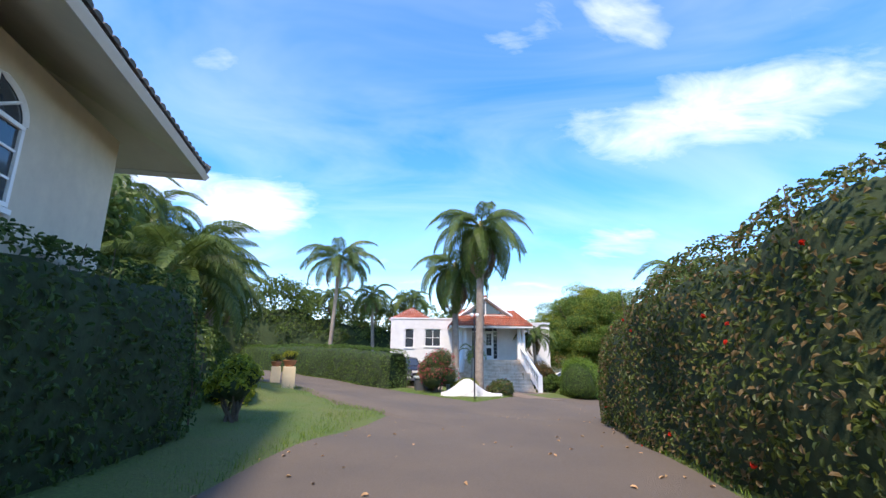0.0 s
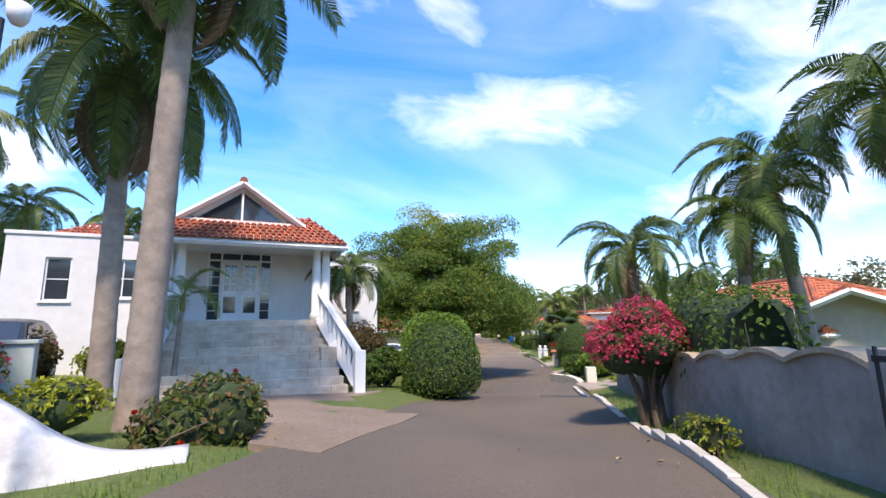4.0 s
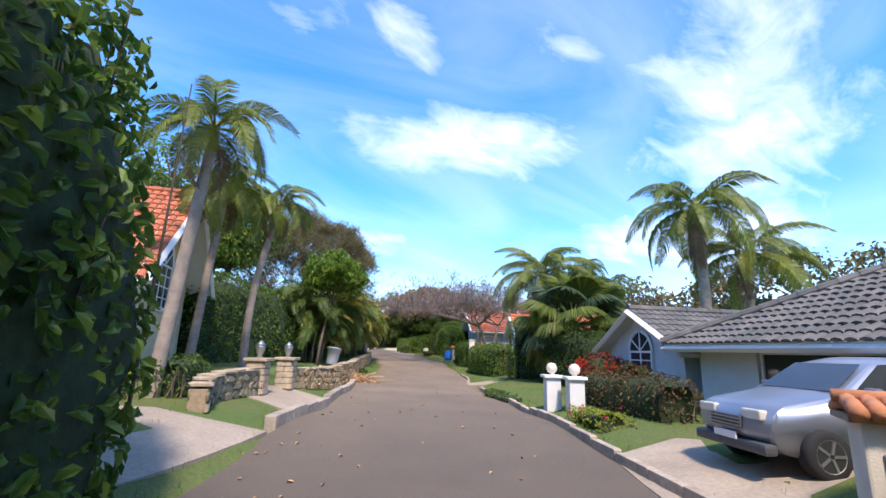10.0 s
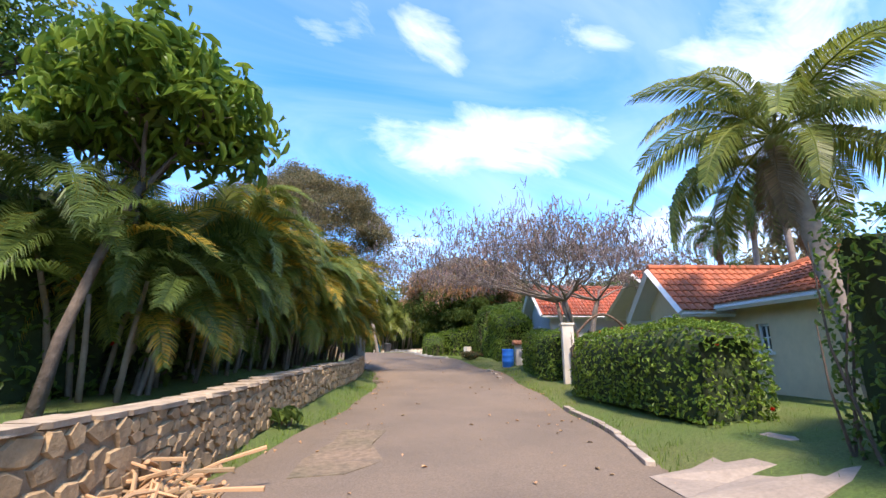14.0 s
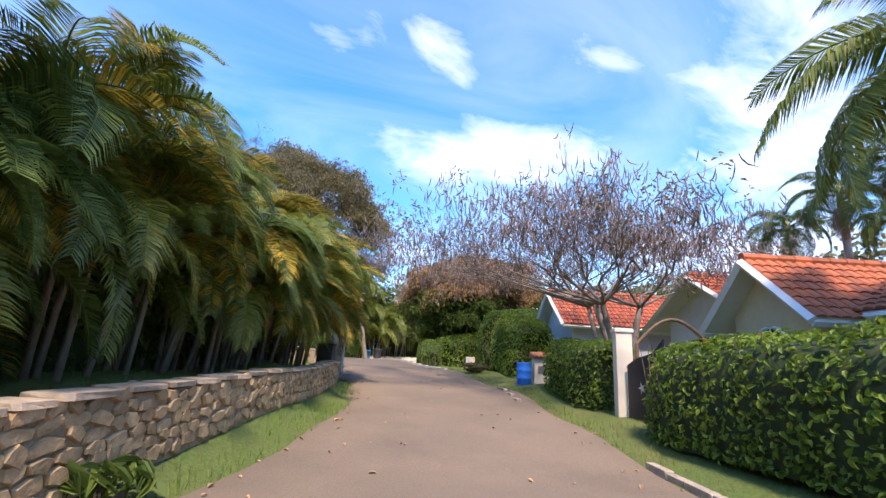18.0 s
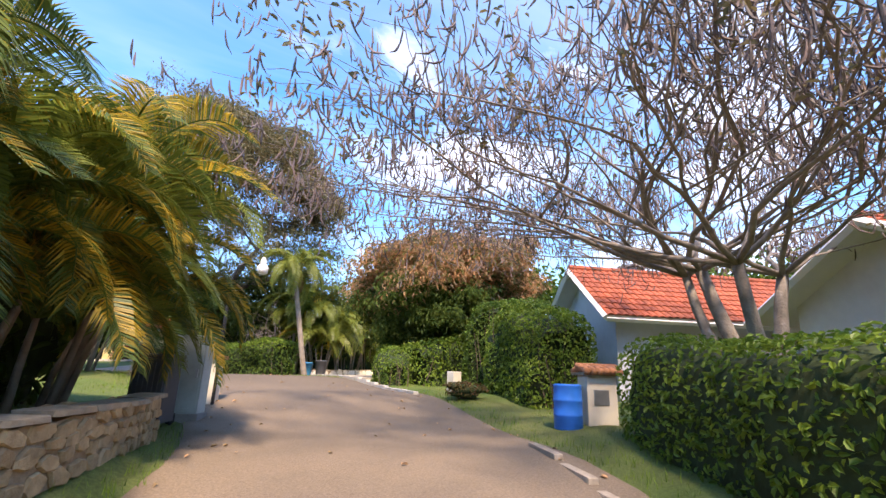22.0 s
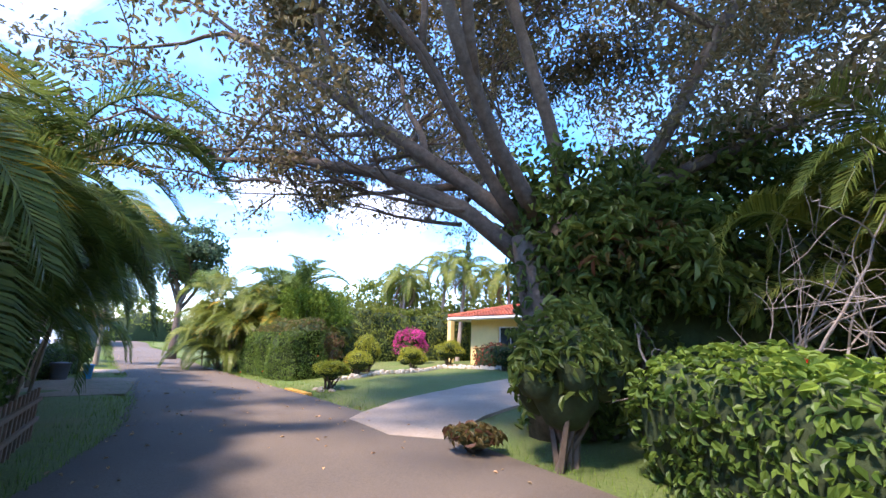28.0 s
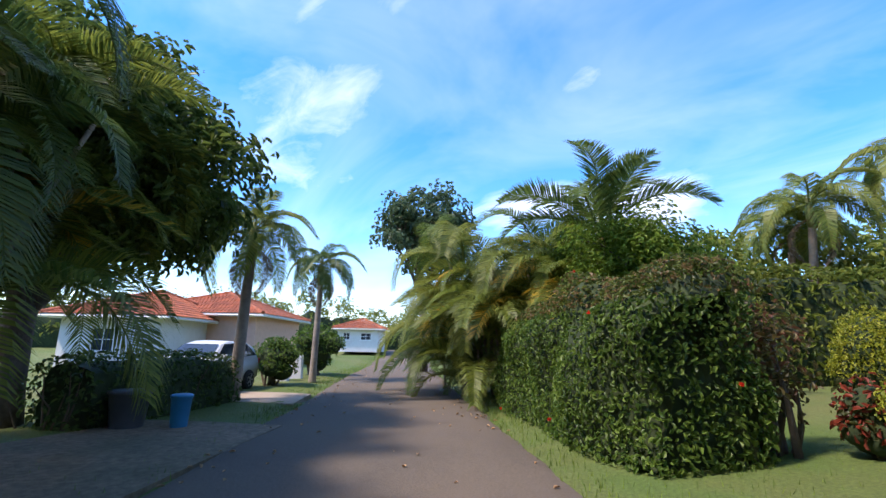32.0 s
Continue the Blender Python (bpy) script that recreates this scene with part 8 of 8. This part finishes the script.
shrub(25.5, 102.2, 0.78, 0.78, 1.02, 0.04, M["leaf_lime"], "clipped lime-green shrub ringed with stones", stem=0.25, density=700)
for k in range(7):
    a = k * 0.9
    rk = thing("rock", "rounded pale garden stone at the shrub", "rock", (25.5 + 0.45 * math.cos(a), 102.2 + 0.45 * math.sin(a), gz(25.5, 102.2)), group="border stones")
    bm = bmesh.new()
    bmesh.ops.create_icosphere(bm, subdivisions=2, radius=0.12)
    for w in bm.verts:
        w.co *= 1 + 0.3 * noise.noise(w.co * 9 + Vector((k, 0, 0)))
        w.co.z *= 0.7
    part("stone_body", bm, M["rock"], rk)
for px, py, r, h in ((25.0, 105.4, 0.75, 1.1), (26.2, 108.6, 0.8, 1.2), (27.4, 111.0, 0.8, 1.3), (24.4, 107.6, 0.7, 1.7)):
    shrub(px, py, r, r, h, 0.045, M["leaf_lime"], "clipped yellow-green shrub along the garden edge", density=520, stem=0.15)
shrub(25.2, 111.2, 0.95, 0.9, 2.0, 0.07, M["leaf_hibiscus"], "bougainvillea with bright magenta bracts", flower=M["flower_magenta"], flowers=900, clumps=9)
hedge([(23.1, 104.7, 2.2), (22.4, 105.2, 2.5), (20.4, 106.7, 2.35), (17.6, 108.7, 1.9)], 1.8, 2.3, 0.075, M["leaf_hedge"], "clipped roadside hedge with reddish tips", 480, M["flower_red"], 10, lumpy=0.5, twigs=8, top_mat=M["leaf_hibiscus"])
shrub(23.4, 106.0, 0.6, 0.6, 2.2, 0.09, M["leaf_brown"], "open twiggy brownish shrub beside the hedge", density=60, core=False)
shrub(24.3, 106.2, 0.45, 0.45, 1.0, 0.09, M["leaf_red"], "deep red-leaved croton beside the hedge", density=150)
stone_wall([(24.6, 104.2, 0.16), (26.3, 106.9, 0.2), (27.6, 109.6, 0.2), (30, 108.8, 0.14), (34, 106.3, 0.12)], 0.18, M["kerb_white"], "low whitewashed stone edging of the flower bed", 0.2, 0.25, False)
areca_clump(16.2, 109.9, 6.0, 2.4, 26, 6, "leaf_frond", 0.1, "big areca palm clump at the roadside", scale=1.2, drape=0.5)
areca_clump(14.2, 111.4, 6.4, 2.4, 16, 6, "leaf_frond_dark", 0.1, "big areca palm clump at the roadside", scale=1.25, drape=0.4)
areca_clump(18.2, 110.8, 5.0, 2.2, 18, 6, "leaf_frond", 0.25, "areca palm clump with yellow-green fronds", scale=1.1, drape=0.45)
tree(20.2, 109.4, 1.6, 0.12, 5, (0, 0, 2.9, 1.7, 1.7, 1.4), 0.12, M["leaf_bright"], "bright feathery bush behind the hedge", per=150, clump=0.65, length=1.2, filler=60, ratio=0.3)
palm(19.7, 108.9, 3.6, 0.12, "upright", 11, (0, 0), "leaf_frond_dark", "young palm with stiff rising fronds", shaft=0.5, scale=0.95, dead=0, up=80, low=5)
for k in range(11):
    px, py = 21.0 + k * 1.7 + RNG.uniform(-0.6, 0.6), 120 + RNG.uniform(-3, 4) - 0.3 * k
    palm(px, py, RNG.uniform(4.6, 6.4), 0.13, "christmas", 11, (RNG.uniform(-0.5, 0.5), 0), "leaf_frond", "palm in the grove behind the garden", scale=1.35, group="palm grove")
hedge([(16.5, 114.5, 3.4), (19.5, 114.8, 3.6), (23.0, 116.6, 3.4), (26.5, 119.0, 3.6)], 2.4, 3.5, 0.2, M["leaf_frond"], "loose yellow-green shrubbery before the palm grove", 70, lumpy=0.6, ratio=0.3)
far_wood("palm_grove_undergrowth", [(12, 116, 6.4), (22, 122, 6.6), (32, 122, 6.4), (42, 118, 6.5), (48, 110, 7)], 6.5, 5.0, M["leaf_frond"], "dense tropical undergrowth behind the garden", 480, 0.28, 1.1)
tree(5.4, 115.6, 4.5, 0.25, 6, (0, 0, 8.3, 3.4, 3.4, 2.4), 0.28, M["leaf_blue"], "tall blue-green tree behind the palms", per=60, clump=0.8, length=2.2, filler=50)
ac = thing("araucaria", "slender dark column-shaped conifer", "tree", (23.5, 133, 0))
bag = Bag()
bag.tube([(0, 0, -1), (0, 0, 10.5)], [0.2, 0.05], 6)
bag.link("trunk", M["bark"], ac)
bag = Bag()
for z in np.linspace(3.0, 11.2, 60):
    q, d = ball_points(40, np.array([1, 1, 0.3]) * (0.15 + 0.85 * (11.4 - z) / 8.4), 1)
    bag.leaves(q + [0, 0, z], d, 0.2, 0.25, 0.2, 0.6)
bag.link("crown", M["leaf_dark"], ac)
# left side of the last street: great bamboo-like palms, shade put into dark fronds
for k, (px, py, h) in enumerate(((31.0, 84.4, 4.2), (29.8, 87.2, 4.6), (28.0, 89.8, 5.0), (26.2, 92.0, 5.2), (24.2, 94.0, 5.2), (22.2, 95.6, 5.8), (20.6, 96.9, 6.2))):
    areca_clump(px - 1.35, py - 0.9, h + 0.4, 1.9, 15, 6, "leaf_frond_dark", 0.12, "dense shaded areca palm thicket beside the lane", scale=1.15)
# shrubs among them take the dark frond colour for the same shade
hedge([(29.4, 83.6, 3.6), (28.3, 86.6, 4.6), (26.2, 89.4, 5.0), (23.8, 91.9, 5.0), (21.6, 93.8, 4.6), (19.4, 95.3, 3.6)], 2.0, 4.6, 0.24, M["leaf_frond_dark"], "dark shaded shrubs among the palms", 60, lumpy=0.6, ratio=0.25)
stone_wall([(32.5, 79.5, 0.5), (32.0, 82.5, 0.5), (31.7, 84.4, 0.45)], 0.5, M["stone_warm"], "low rubble wall under the palms")
fence = thing("picket_fence", "low dark wooden picket fence in shade", "fence", (27.0, 91.8, gz(27, 91.8)), -42)
for z in (0.25, 0.55):
    part("rail", box(-2.4, 2.4, -0.02, 0.02, z, z + 0.06), M["wood"], fence)
for k in range(18):
    part("picket", box(-2.35 + k * 0.27, -2.27 + k * 0.27, -0.05, -0.02, -0.05, 0.75, 0.008), M["wood"], fence)
tree(14.3, 99.0, 2.2, 0.25, 6, (0.7, 0.6, 4.3, 2.4, 2.4, 2.5), 0.2, M["leaf_mango"], "dark dense tree over the parked car", per=120, clump=0.8, length=1.8, filler=150, ratio=0.3, under=0.7)
areca_clump(17.3, 97.3, 6.0, 1.9, 17, 7, "leaf_frond", 0.25, "areca palm clump leaning over the sandy apron", scale=1.1)
palm(12.8, 103.2, 3.6, 0.14, "christmas", 13, (0.2, 0), "leaf_frond", "feather palm beside the drive", scale=1.1)
palm(8.4, 107.6, 3.8, 0.12, "christmas", 12, (0.1, 0), "leaf_frond_dark", "feather palm at the roadside", scale=1.0)
hedge([(15.2, 99.6), (13.6, 101.6), (12.6, 102.9)], 1.5, 1.15, 0.1, M["leaf_dark"], "dark green hedge screening the parked car", 130)
wheelie(15.65, 100.55, 0.62, 0.3, "dark_plastic", "dark grey rubbish tub on the sand")
wheelie(16.15, 101.2, 0.55, 0.16, "blue_tub", "blue plastic tub on the sand", "blue_tub")
pad("sandy_apron", [(21.2, 98.4), (18.2, 101.4), (17.0, 102.6), (15.0, 101.0), (17.0, 97.6), (19.6, 96.4)], M["soil"], 0.05, "bare sandy apron beside the lane", "soil")
pad("drive_far", [(14.4, 104.0), (12.6, 105.4), (10.0, 103.2), (11.6, 101.8)], M["concrete"], 0.05, "pale drive with a parked car")
for px, py in ((7.6, 106.7), (6.9, 107.6)):
    post(px, py, 0.35, 0.6, 0.95, "white_wall", "white sloping gate pillar at the roadside", -40, taper=0.12)
hip_house(-3.4, 100.6, 47, 4.8, 7, 2.6, 1.5, "white_wall", "tile_orange", "white house with orange roof behind the hedge", 0.6, [(1.5, 2.6, 0.9, 2.0)])
hip_house(-6.2, 104.0, 45, 7, 7, 3.0, 1.5, "pink_wall", "tile_orange", "salmon-coloured house with orange roof", 0.6, [(1.5, 2.6, 1.0, 2.2)])
hip_house(-21.6, 126.0, 45, 4.6, 5, 2.0, 1.2, "white_wall", "tile_orange", "distant white house with orange roof at the end of the lane", 0.6, [(0.6, 1.4, 0.7, 1.5), (2.6, 3.8, 0.7, 1.5)], z=0.3)
shrub(9.4, 105.6, 1.0, 1.0, 1.7, 0.1, M["leaf_hedge"], "roadside shrub beside the gate pillars", density=90)
shrub(5.6, 109.2, 1.3, 1.3, 2.4, 0.14, M["leaf_hedge"], "tall green shrub at the roadside", density=70)
kerb_run([(25.5, 100.9), (24.1, 101.9)], "yellow_paint", "worn yellow-painted kerb across the drive mouth", 0.22, 0.05, 0.5, 0.0)

# kerbs of the middle stretch
kerb_run([(20.95, 50.9), (22.4, 53.3), (24.3, 57.0), (25.9, 60.2)], "kerb", "pale worn concrete kerb beside the lane", 0.2, 0.2)
kerb_run([(23.4, 44.3), (25.2, 47.8), (27.5, 52.3), (29.9, 57.3)], "kerb", "thin dark-edged kerb beside the lawn", 0.12, 0.13)
kerb_run([(31.6, 60.6), (32.8, 62.4), (34.0, 64.8)], "kerb", "broken pale kerb stones in the grass", 0.12, 0.05)
kerb_run([(35.9, 70.2), (36.9, 72.6)], "kerb", "broken pale kerb stones in the grass", 0.12, 0.05)
pad("drive_right", [(30.5, 58.9), (31.2, 60.3), (37.0, 60.4), (36.4, 58.6)], M["concrete"], 0.03, "pale drive running past the tall hedge")
patch = pad("road_patch", [(27.7, 62.0), (28.3, 61.9), (28.9, 62.3), (29.0, 63.1), (29.5, 63.9), (28.9, 64.3), (28.6, 63.6), (28.0, 62.8)], M["soil"], 0.04, "bare sandy patch at the worn road edge", "road patch")


def car(x, y, turn, paint, label, z=None, scale=1.0):
    """A parked sport utility car: its nose points along its own -y."""
    e = thing("car", label, "car", (x, y, (gz(x, y) if z is None else z) + 0.05), turn)
    e.scale = (scale,) * 3
    W = 0.9
    side = [(-2.15, 0.42), (-2.2, 0.62), (-2.12, 0.86), (-1.95, 0.95), (-1.05, 1.10), (-0.35, 1.55), (0.2, 1.66), (1.3, 1.64), (1.85, 1.45), (2.1, 1.05), (2.18, 0.8), (2.15, 0.4), (1.75, 0.3), (-1.8, 0.28)]
    inset = [0.14, 0.06, 0.04, 0.06, 0.05, 0.22, 0.25, 0.25, 0.22, 0.08, 0.06, 0.1, 0.08, 0.1]
    bm = bmesh.new()
    cols = []
    for f in (-1, -0.93, -0.5, 0, 0.5, 0.93, 1):
        ring = []
        for (yy, zz), k in zip(side, inset):
            edge = abs(f) ** 6
            bow = 0.12 * f * f if yy < -1.9 else (0.08 * f * f if yy > 2.0 else 0)
            ring.append(bm.verts.new((f * (W - k), yy + (bow if yy < 0 else -bow), zz - 0.03 * edge)))
        cols.append(ring)
    for a, b in zip(cols[:-1], cols[1:]):
        for k in range(len(side)):
            j = (k + 1) % len(side)
            bm.faces.new((a[k], b[k], b[j], a[j]))
    bm.faces.new(cols[0])
    bm.faces.new(cols[-1][::-1])
    bmesh.ops.recalc_face_normals(bm, faces=bm.faces)
    bmesh.ops.bevel(bm, geom=[g for g in bm.edges if g.calc_face_angle(0) > 0.5], offset=0.04, segments=2, affect="EDGES")
    body = part("body", bm, M[paint], e, "", True)
    ws = [(-0.98, 1.135), (-0.40, 1.53)]
    pymesh("windscreen", [(-0.72, ws[0][0] - 0.012, ws[0][1] + 0.012), (0.72, ws[0][0] - 0.012, ws[0][1] + 0.012), (0.6, ws[1][0] - 0.012, ws[1][1] + 0.014), (-0.6, ws[1][0] - 0.012, ws[1][1] + 0.014)], [(0, 1, 2, 3)], M["glass"], e)
    pymesh("rear_window", [(-0.6, 1.9, 1.42), (0.6, 1.9, 1.42), (0.7, 2.11, 1.1), (-0.7, 2.11, 1.1)], [(3, 2, 1, 0)], M["glass"], e)
    for s in (-1, 1):
        w = [(s * 0.855, -0.85, 1.13), (s * 0.70, -0.25, 1.54), (s * 0.69, 0.45, 1.58), (s * 0.86, 0.45, 1.12)]
        w2 = [(s * 0.86, 0.53, 1.12), (s * 0.69, 0.53, 1.58), (s * 0.70, 1.25, 1.56), (s * 0.85, 1.75, 1.16)]
        for q in (w, w2):
            pymesh("side_window", q, [(0, 1, 2, 3)], M["glass"], e)
        for yy in (-1.35, 1.35):
            wh = new("wheel")
            wh.parent = e
            wh.matrix_basis = Matrix.Translation((s * 0.80, yy, 0.30)) @ Matrix.Rotation(radians(90) * s, 4, "Y")
            part("tyre", lathe([(0.22, -0.11), (0.31, -0.11), (0.345, -0.07), (0.345, 0.07), (0.31, 0.11), (0.22, 0.11)], 24), M["rubber"], wh, "", True)
            rim = bmesh.new()
            lathe([(0.2, 0.07), (0.22, 0.115), (0.19, 0.10), (0.05, 0.085)], 20, rim)
            part("rim", rim, M["steel"], wh)
            for k in range(5):
                sp = part("spoke", box(-0.02, 0.02, 0.03, 0.2, 0.1, 0.12), M["steel"], wh)
                sp.rotation_euler = (0, 0, k * 2 * math.pi / 5)
        part("headlight", box(s * 0.5 - 0.2, s * 0.5 + 0.2, -2.15, -2.02, 0.72, 0.86, 0.03), M["lens"], e, "clear headlight lens")
        part("tail_light", box(s * 0.68 - 0.12, s * 0.68 + 0.12, 2.06, 2.15, 0.85, 1.05, 0.02), M["lens_red"], e, "red tail lamp")
        part("mirror", box(s * 0.98 - 0.1, s * 0.98 + 0.1, -0.72, -0.6, 1.08, 1.22, 0.03), M[paint], e)
    part("grille", box(-0.34, 0.34, -2.2, -2.13, 0.56, 0.74, 0.02), M["dark_plastic"], e)
    for k in range(3):
        part("grille_slat", box(-0.33, 0.33, -2.215, -2.195, 0.59 + k * 0.05, 0.605 + k * 0.05), M["steel"], e)
    part("number_plate", box(-0.25, 0.25, -2.225, -2.2, 0.40, 0.50), M["white_plastic"], e, "plate with plain bars")
    part("bumper", box(-0.8, 0.8, -2.2, -2.0, 0.26, 0.42, 0.05), M["dark_plastic"], e)
    return e


car(-2.0, 30.9, 4, "car_dark", "dark parked car in front of the villa hedge", scale=0.98)
car(26.9, 45.1, -118, "car_silver", "silver-blue parked sport utility car in the drive", z=-1.95, scale=0.8)
car(10.4, 103.2, 42, "car_white", "silver parked car behind the dark hedge", scale=0.85)
car(14.6, 51.8, 60, "car_white", "white parked car on the concrete drive", scale=0.8)


def debris_heap(x, y):
    e = thing("branch_heap", "heap of cut dry palm stalks by the wall", "debris", (x, y, gz(x, y)), kind="stuff")
    bag = Bag()
    for k in range(110):
        a = RNG.uniform(0, math.pi)
        ln = RNG.uniform(0.25, 0.75)
        c = np.array([RNG.normal(0, 0.22), RNG.normal(0, 0.42), 0.03 + 0.26 * RNG.random() ** 2])
        d = np.array([math.cos(a), math.sin(a), RNG.normal(0, 0.25)]) * ln / 2
        bag.tube([c - d, c + RNG.normal(0, 0.04, 3), c + d], [0.022, 0.018, 0.01], 5)
    tagged(bag.link("dry_stalk", M["debris"], e), kind="stuff")


debris_heap(26.55, 61.3)
shrub(28.0, 64.9, 0.4, 0.35, 0.34, 0.26, M["leaf_frond_dark"], "dark strappy plant at the wall foot", ratio=0.14, clumps=4, density=60, core=False)
hip_house(50.5, 73.0, -118, 7, 6, 3.4, 0.7, "white_wall", "tile_orange", "white two-storey house far behind the gardens", 0.5, [(1, 2, 2.0, 3.0), (3, 4.6, 2.0, 3.0)], z=-0.9)


# grass blades on the verges near the lane
def verge_grass():
    PAVED = [o for o in bpy.data.objects if o.get("category") in ("driveway", "gravel", "soil")]
    boxes = [(min(v.co.x for v in o.data.vertices), max(v.co.x for v in o.data.vertices), min(v.co.y for v in o.data.vertices), max(v.co.y for v in o.data.vertices)) for o in PAVED]
    pts = []
    for L in (RLINE, SLINE):
        nrm = side_of(L)
        for i in range(0, len(L)):
            if L[i, 1] < 5 and L is RLINE:
                continue
            for s in (-1, 1):
                for _ in range(210):
                    w = L[i, 2] + 0.02 + RNG.random() ** 1.6 * 4.5
                    x, y = L[i, 0] + nrm[i, 0] * s * w + RNG.normal(0, 0.25), L[i, 1] + nrm[i, 1] * s * w + RNG.normal(0, 0.25)
                    if any(a < x < b and c < y < d for a, b, c, d in boxes) and RNG.random() < 0.85:
                        continue
                    pts.append((x, y))
    pts = [p for p in pts if road_off(*p) > 0.03]
    P = np.array([(x, y, gz(x, y) + 0.05) for x, y in pts])
    k = len(P)
    a = RNG.uniform(0, 2 * math.pi, k)
    h = RNG.uniform(0.015, 0.055, k)[:, None]
    side = np.stack([np.cos(a), np.sin(a), 0 * a], 1) * 0.006
    lean = np.stack([RNG.normal(0, 0.02, k), RNG.normal(0, 0.02, k), 0 * a], 1)
    v = np.stack([P - side - [0, 0, 0.06], P + side - [0, 0, 0.06], P + lean + np.concatenate([np.zeros((k, 2)), h], 1)], 1).reshape(-1, 3)
    f = np.arange(3 * k).reshape(-1, 3)
    g = pymesh("verge_grass", v, f, M["blades"])
    tagged(g, "short green grass blades along the verges", "grass", kind="stuff")


verge_grass()


def fallen_leaves():
    """Dry leaves strewn over the lane, thicker at its edges and under the big trees."""
    P = []
    nrm = side_of(RLINE)
    for _ in range(1500):
        i = int(RNG.integers(8, len(RLINE) - 25))
        e = (1 - RNG.random() ** 2.2) * RLINE[i, 2] * (1 if RNG.random() < 0.5 else -1)
        P.append((RLINE[i, 0] + nrm[i, 0] * e + RNG.normal(0, 0.1), RLINE[i, 1] + nrm[i, 1] * e + RNG.normal(0, 0.1), gz(RLINE[i, 0], RLINE[i, 1]) + 0.034))
    bag = Bag()
    bag.leaves(np.array(P), np.tile([0, 0, 1.0], (len(P), 1)), 0.07, 0.5, 0.1, 0.15)
    tagged(bag.link("fallen_leaf", M["debris"]), "scattered dry brown leaves on the lane", "leaf litter", kind="stuff")


fallen_leaves()

# ---- distance ----
far_wood("far_trees", [(-26, 45, 10.5), (-20, 50, 11), (-14, 50, 10.5), (-8, 48, 9), (-2, 47, 8), (4, 48, 7.5)], 9.5, 5.0, M["leaf_frond_dark"], "garden trees beyond the long hedge", 480, 0.28, 1.2)
far_wood("far_trees", [(-60, 40, 9), (-40, 62, 10), (-22, 72, 8), (-4, 60, 5), (8, 52, 4.5)], 7.0, 7.0, M["leaf_frond_dark"], "belt of palms and trees beyond the gardens", 520, 0.4, 1.7)
far_wood("far_trees", [(-10.5, 12, 6.0), (-12.5, 16, 6.3), (-15, 21, 6.5), (-18.5, 27, 6.5)], 6.0, 4.0, M["leaf_frond_dark"], "dense garden palms and trees behind the lawn", 330, 0.3, 1.2)
far_wood("far_trees", [(60, 40, 9), (58, 60, 8), (62, 80, 9), (70, 100, 10)], 9.0, 8.0, M["leaf_grey"], "belt of trees beyond the right-hand gardens", 420, 0.4, 1.8)
far_wood("far_trees", [(-50, 90, 8), (-40, 120, 8), (-32, 160, 8), (0, 175, 8), (60, 160, 9)], 8.0, 8.0, M["leaf_frond"], "far belt of trees closing the view", 520, 0.45, 2.0)
far_wood("far_trees", [(-30, -20, 8), (0, -32, 8), (35, -20, 8), (50, 10, 8)], 8.0, 8.0, M["leaf_hedge"], "belt of trees behind the start of the lane", 320, 0.45, 2.0)
far_wood("far_trees", [(5, 70, 6), (8, 80, 7), (12, 88, 7), (10, 94, 6)], 6.0, 5.0, M["leaf_hedge"], "trees behind the left-hand gardens", 260, 0.3, 1.4)
far_wood("far_trees", [(46, 84, 5), (52, 80, 6), (56, 74, 6)], 6.0, 5.0, M["leaf_hedge"], "trees behind the right-hand houses", 160, 0.3, 1.3)
for px, py, h in ((-17, 14, 6), (-13, 19.5, 6.2), (-11.6, 15, 5.6), (-15.5, 24.5, 6.6), (-17.5, 29, 6.2), (-12, 21.5, 5.4), (-6, 44, 6.6), (-11, 48, 6.8), (-3, 46, 6.4), (-20, 35, 6), (-34, 50, 8), (-18, 62, 8), (-8, 58, 7), (2, 56, 6)):
    palm(px, py, h, 0.16, "christmas", 13, (RNG.uniform(-0.6, 0.6), 0), "leaf_frond_dark", "palm among the garden trees", scale=1.4, group="garden palms")
for ob, (bag, mat) in REST.items():
    tagged(bag.link("rubble", mat, ob, "remaining rubble stones"), kind="stuff")
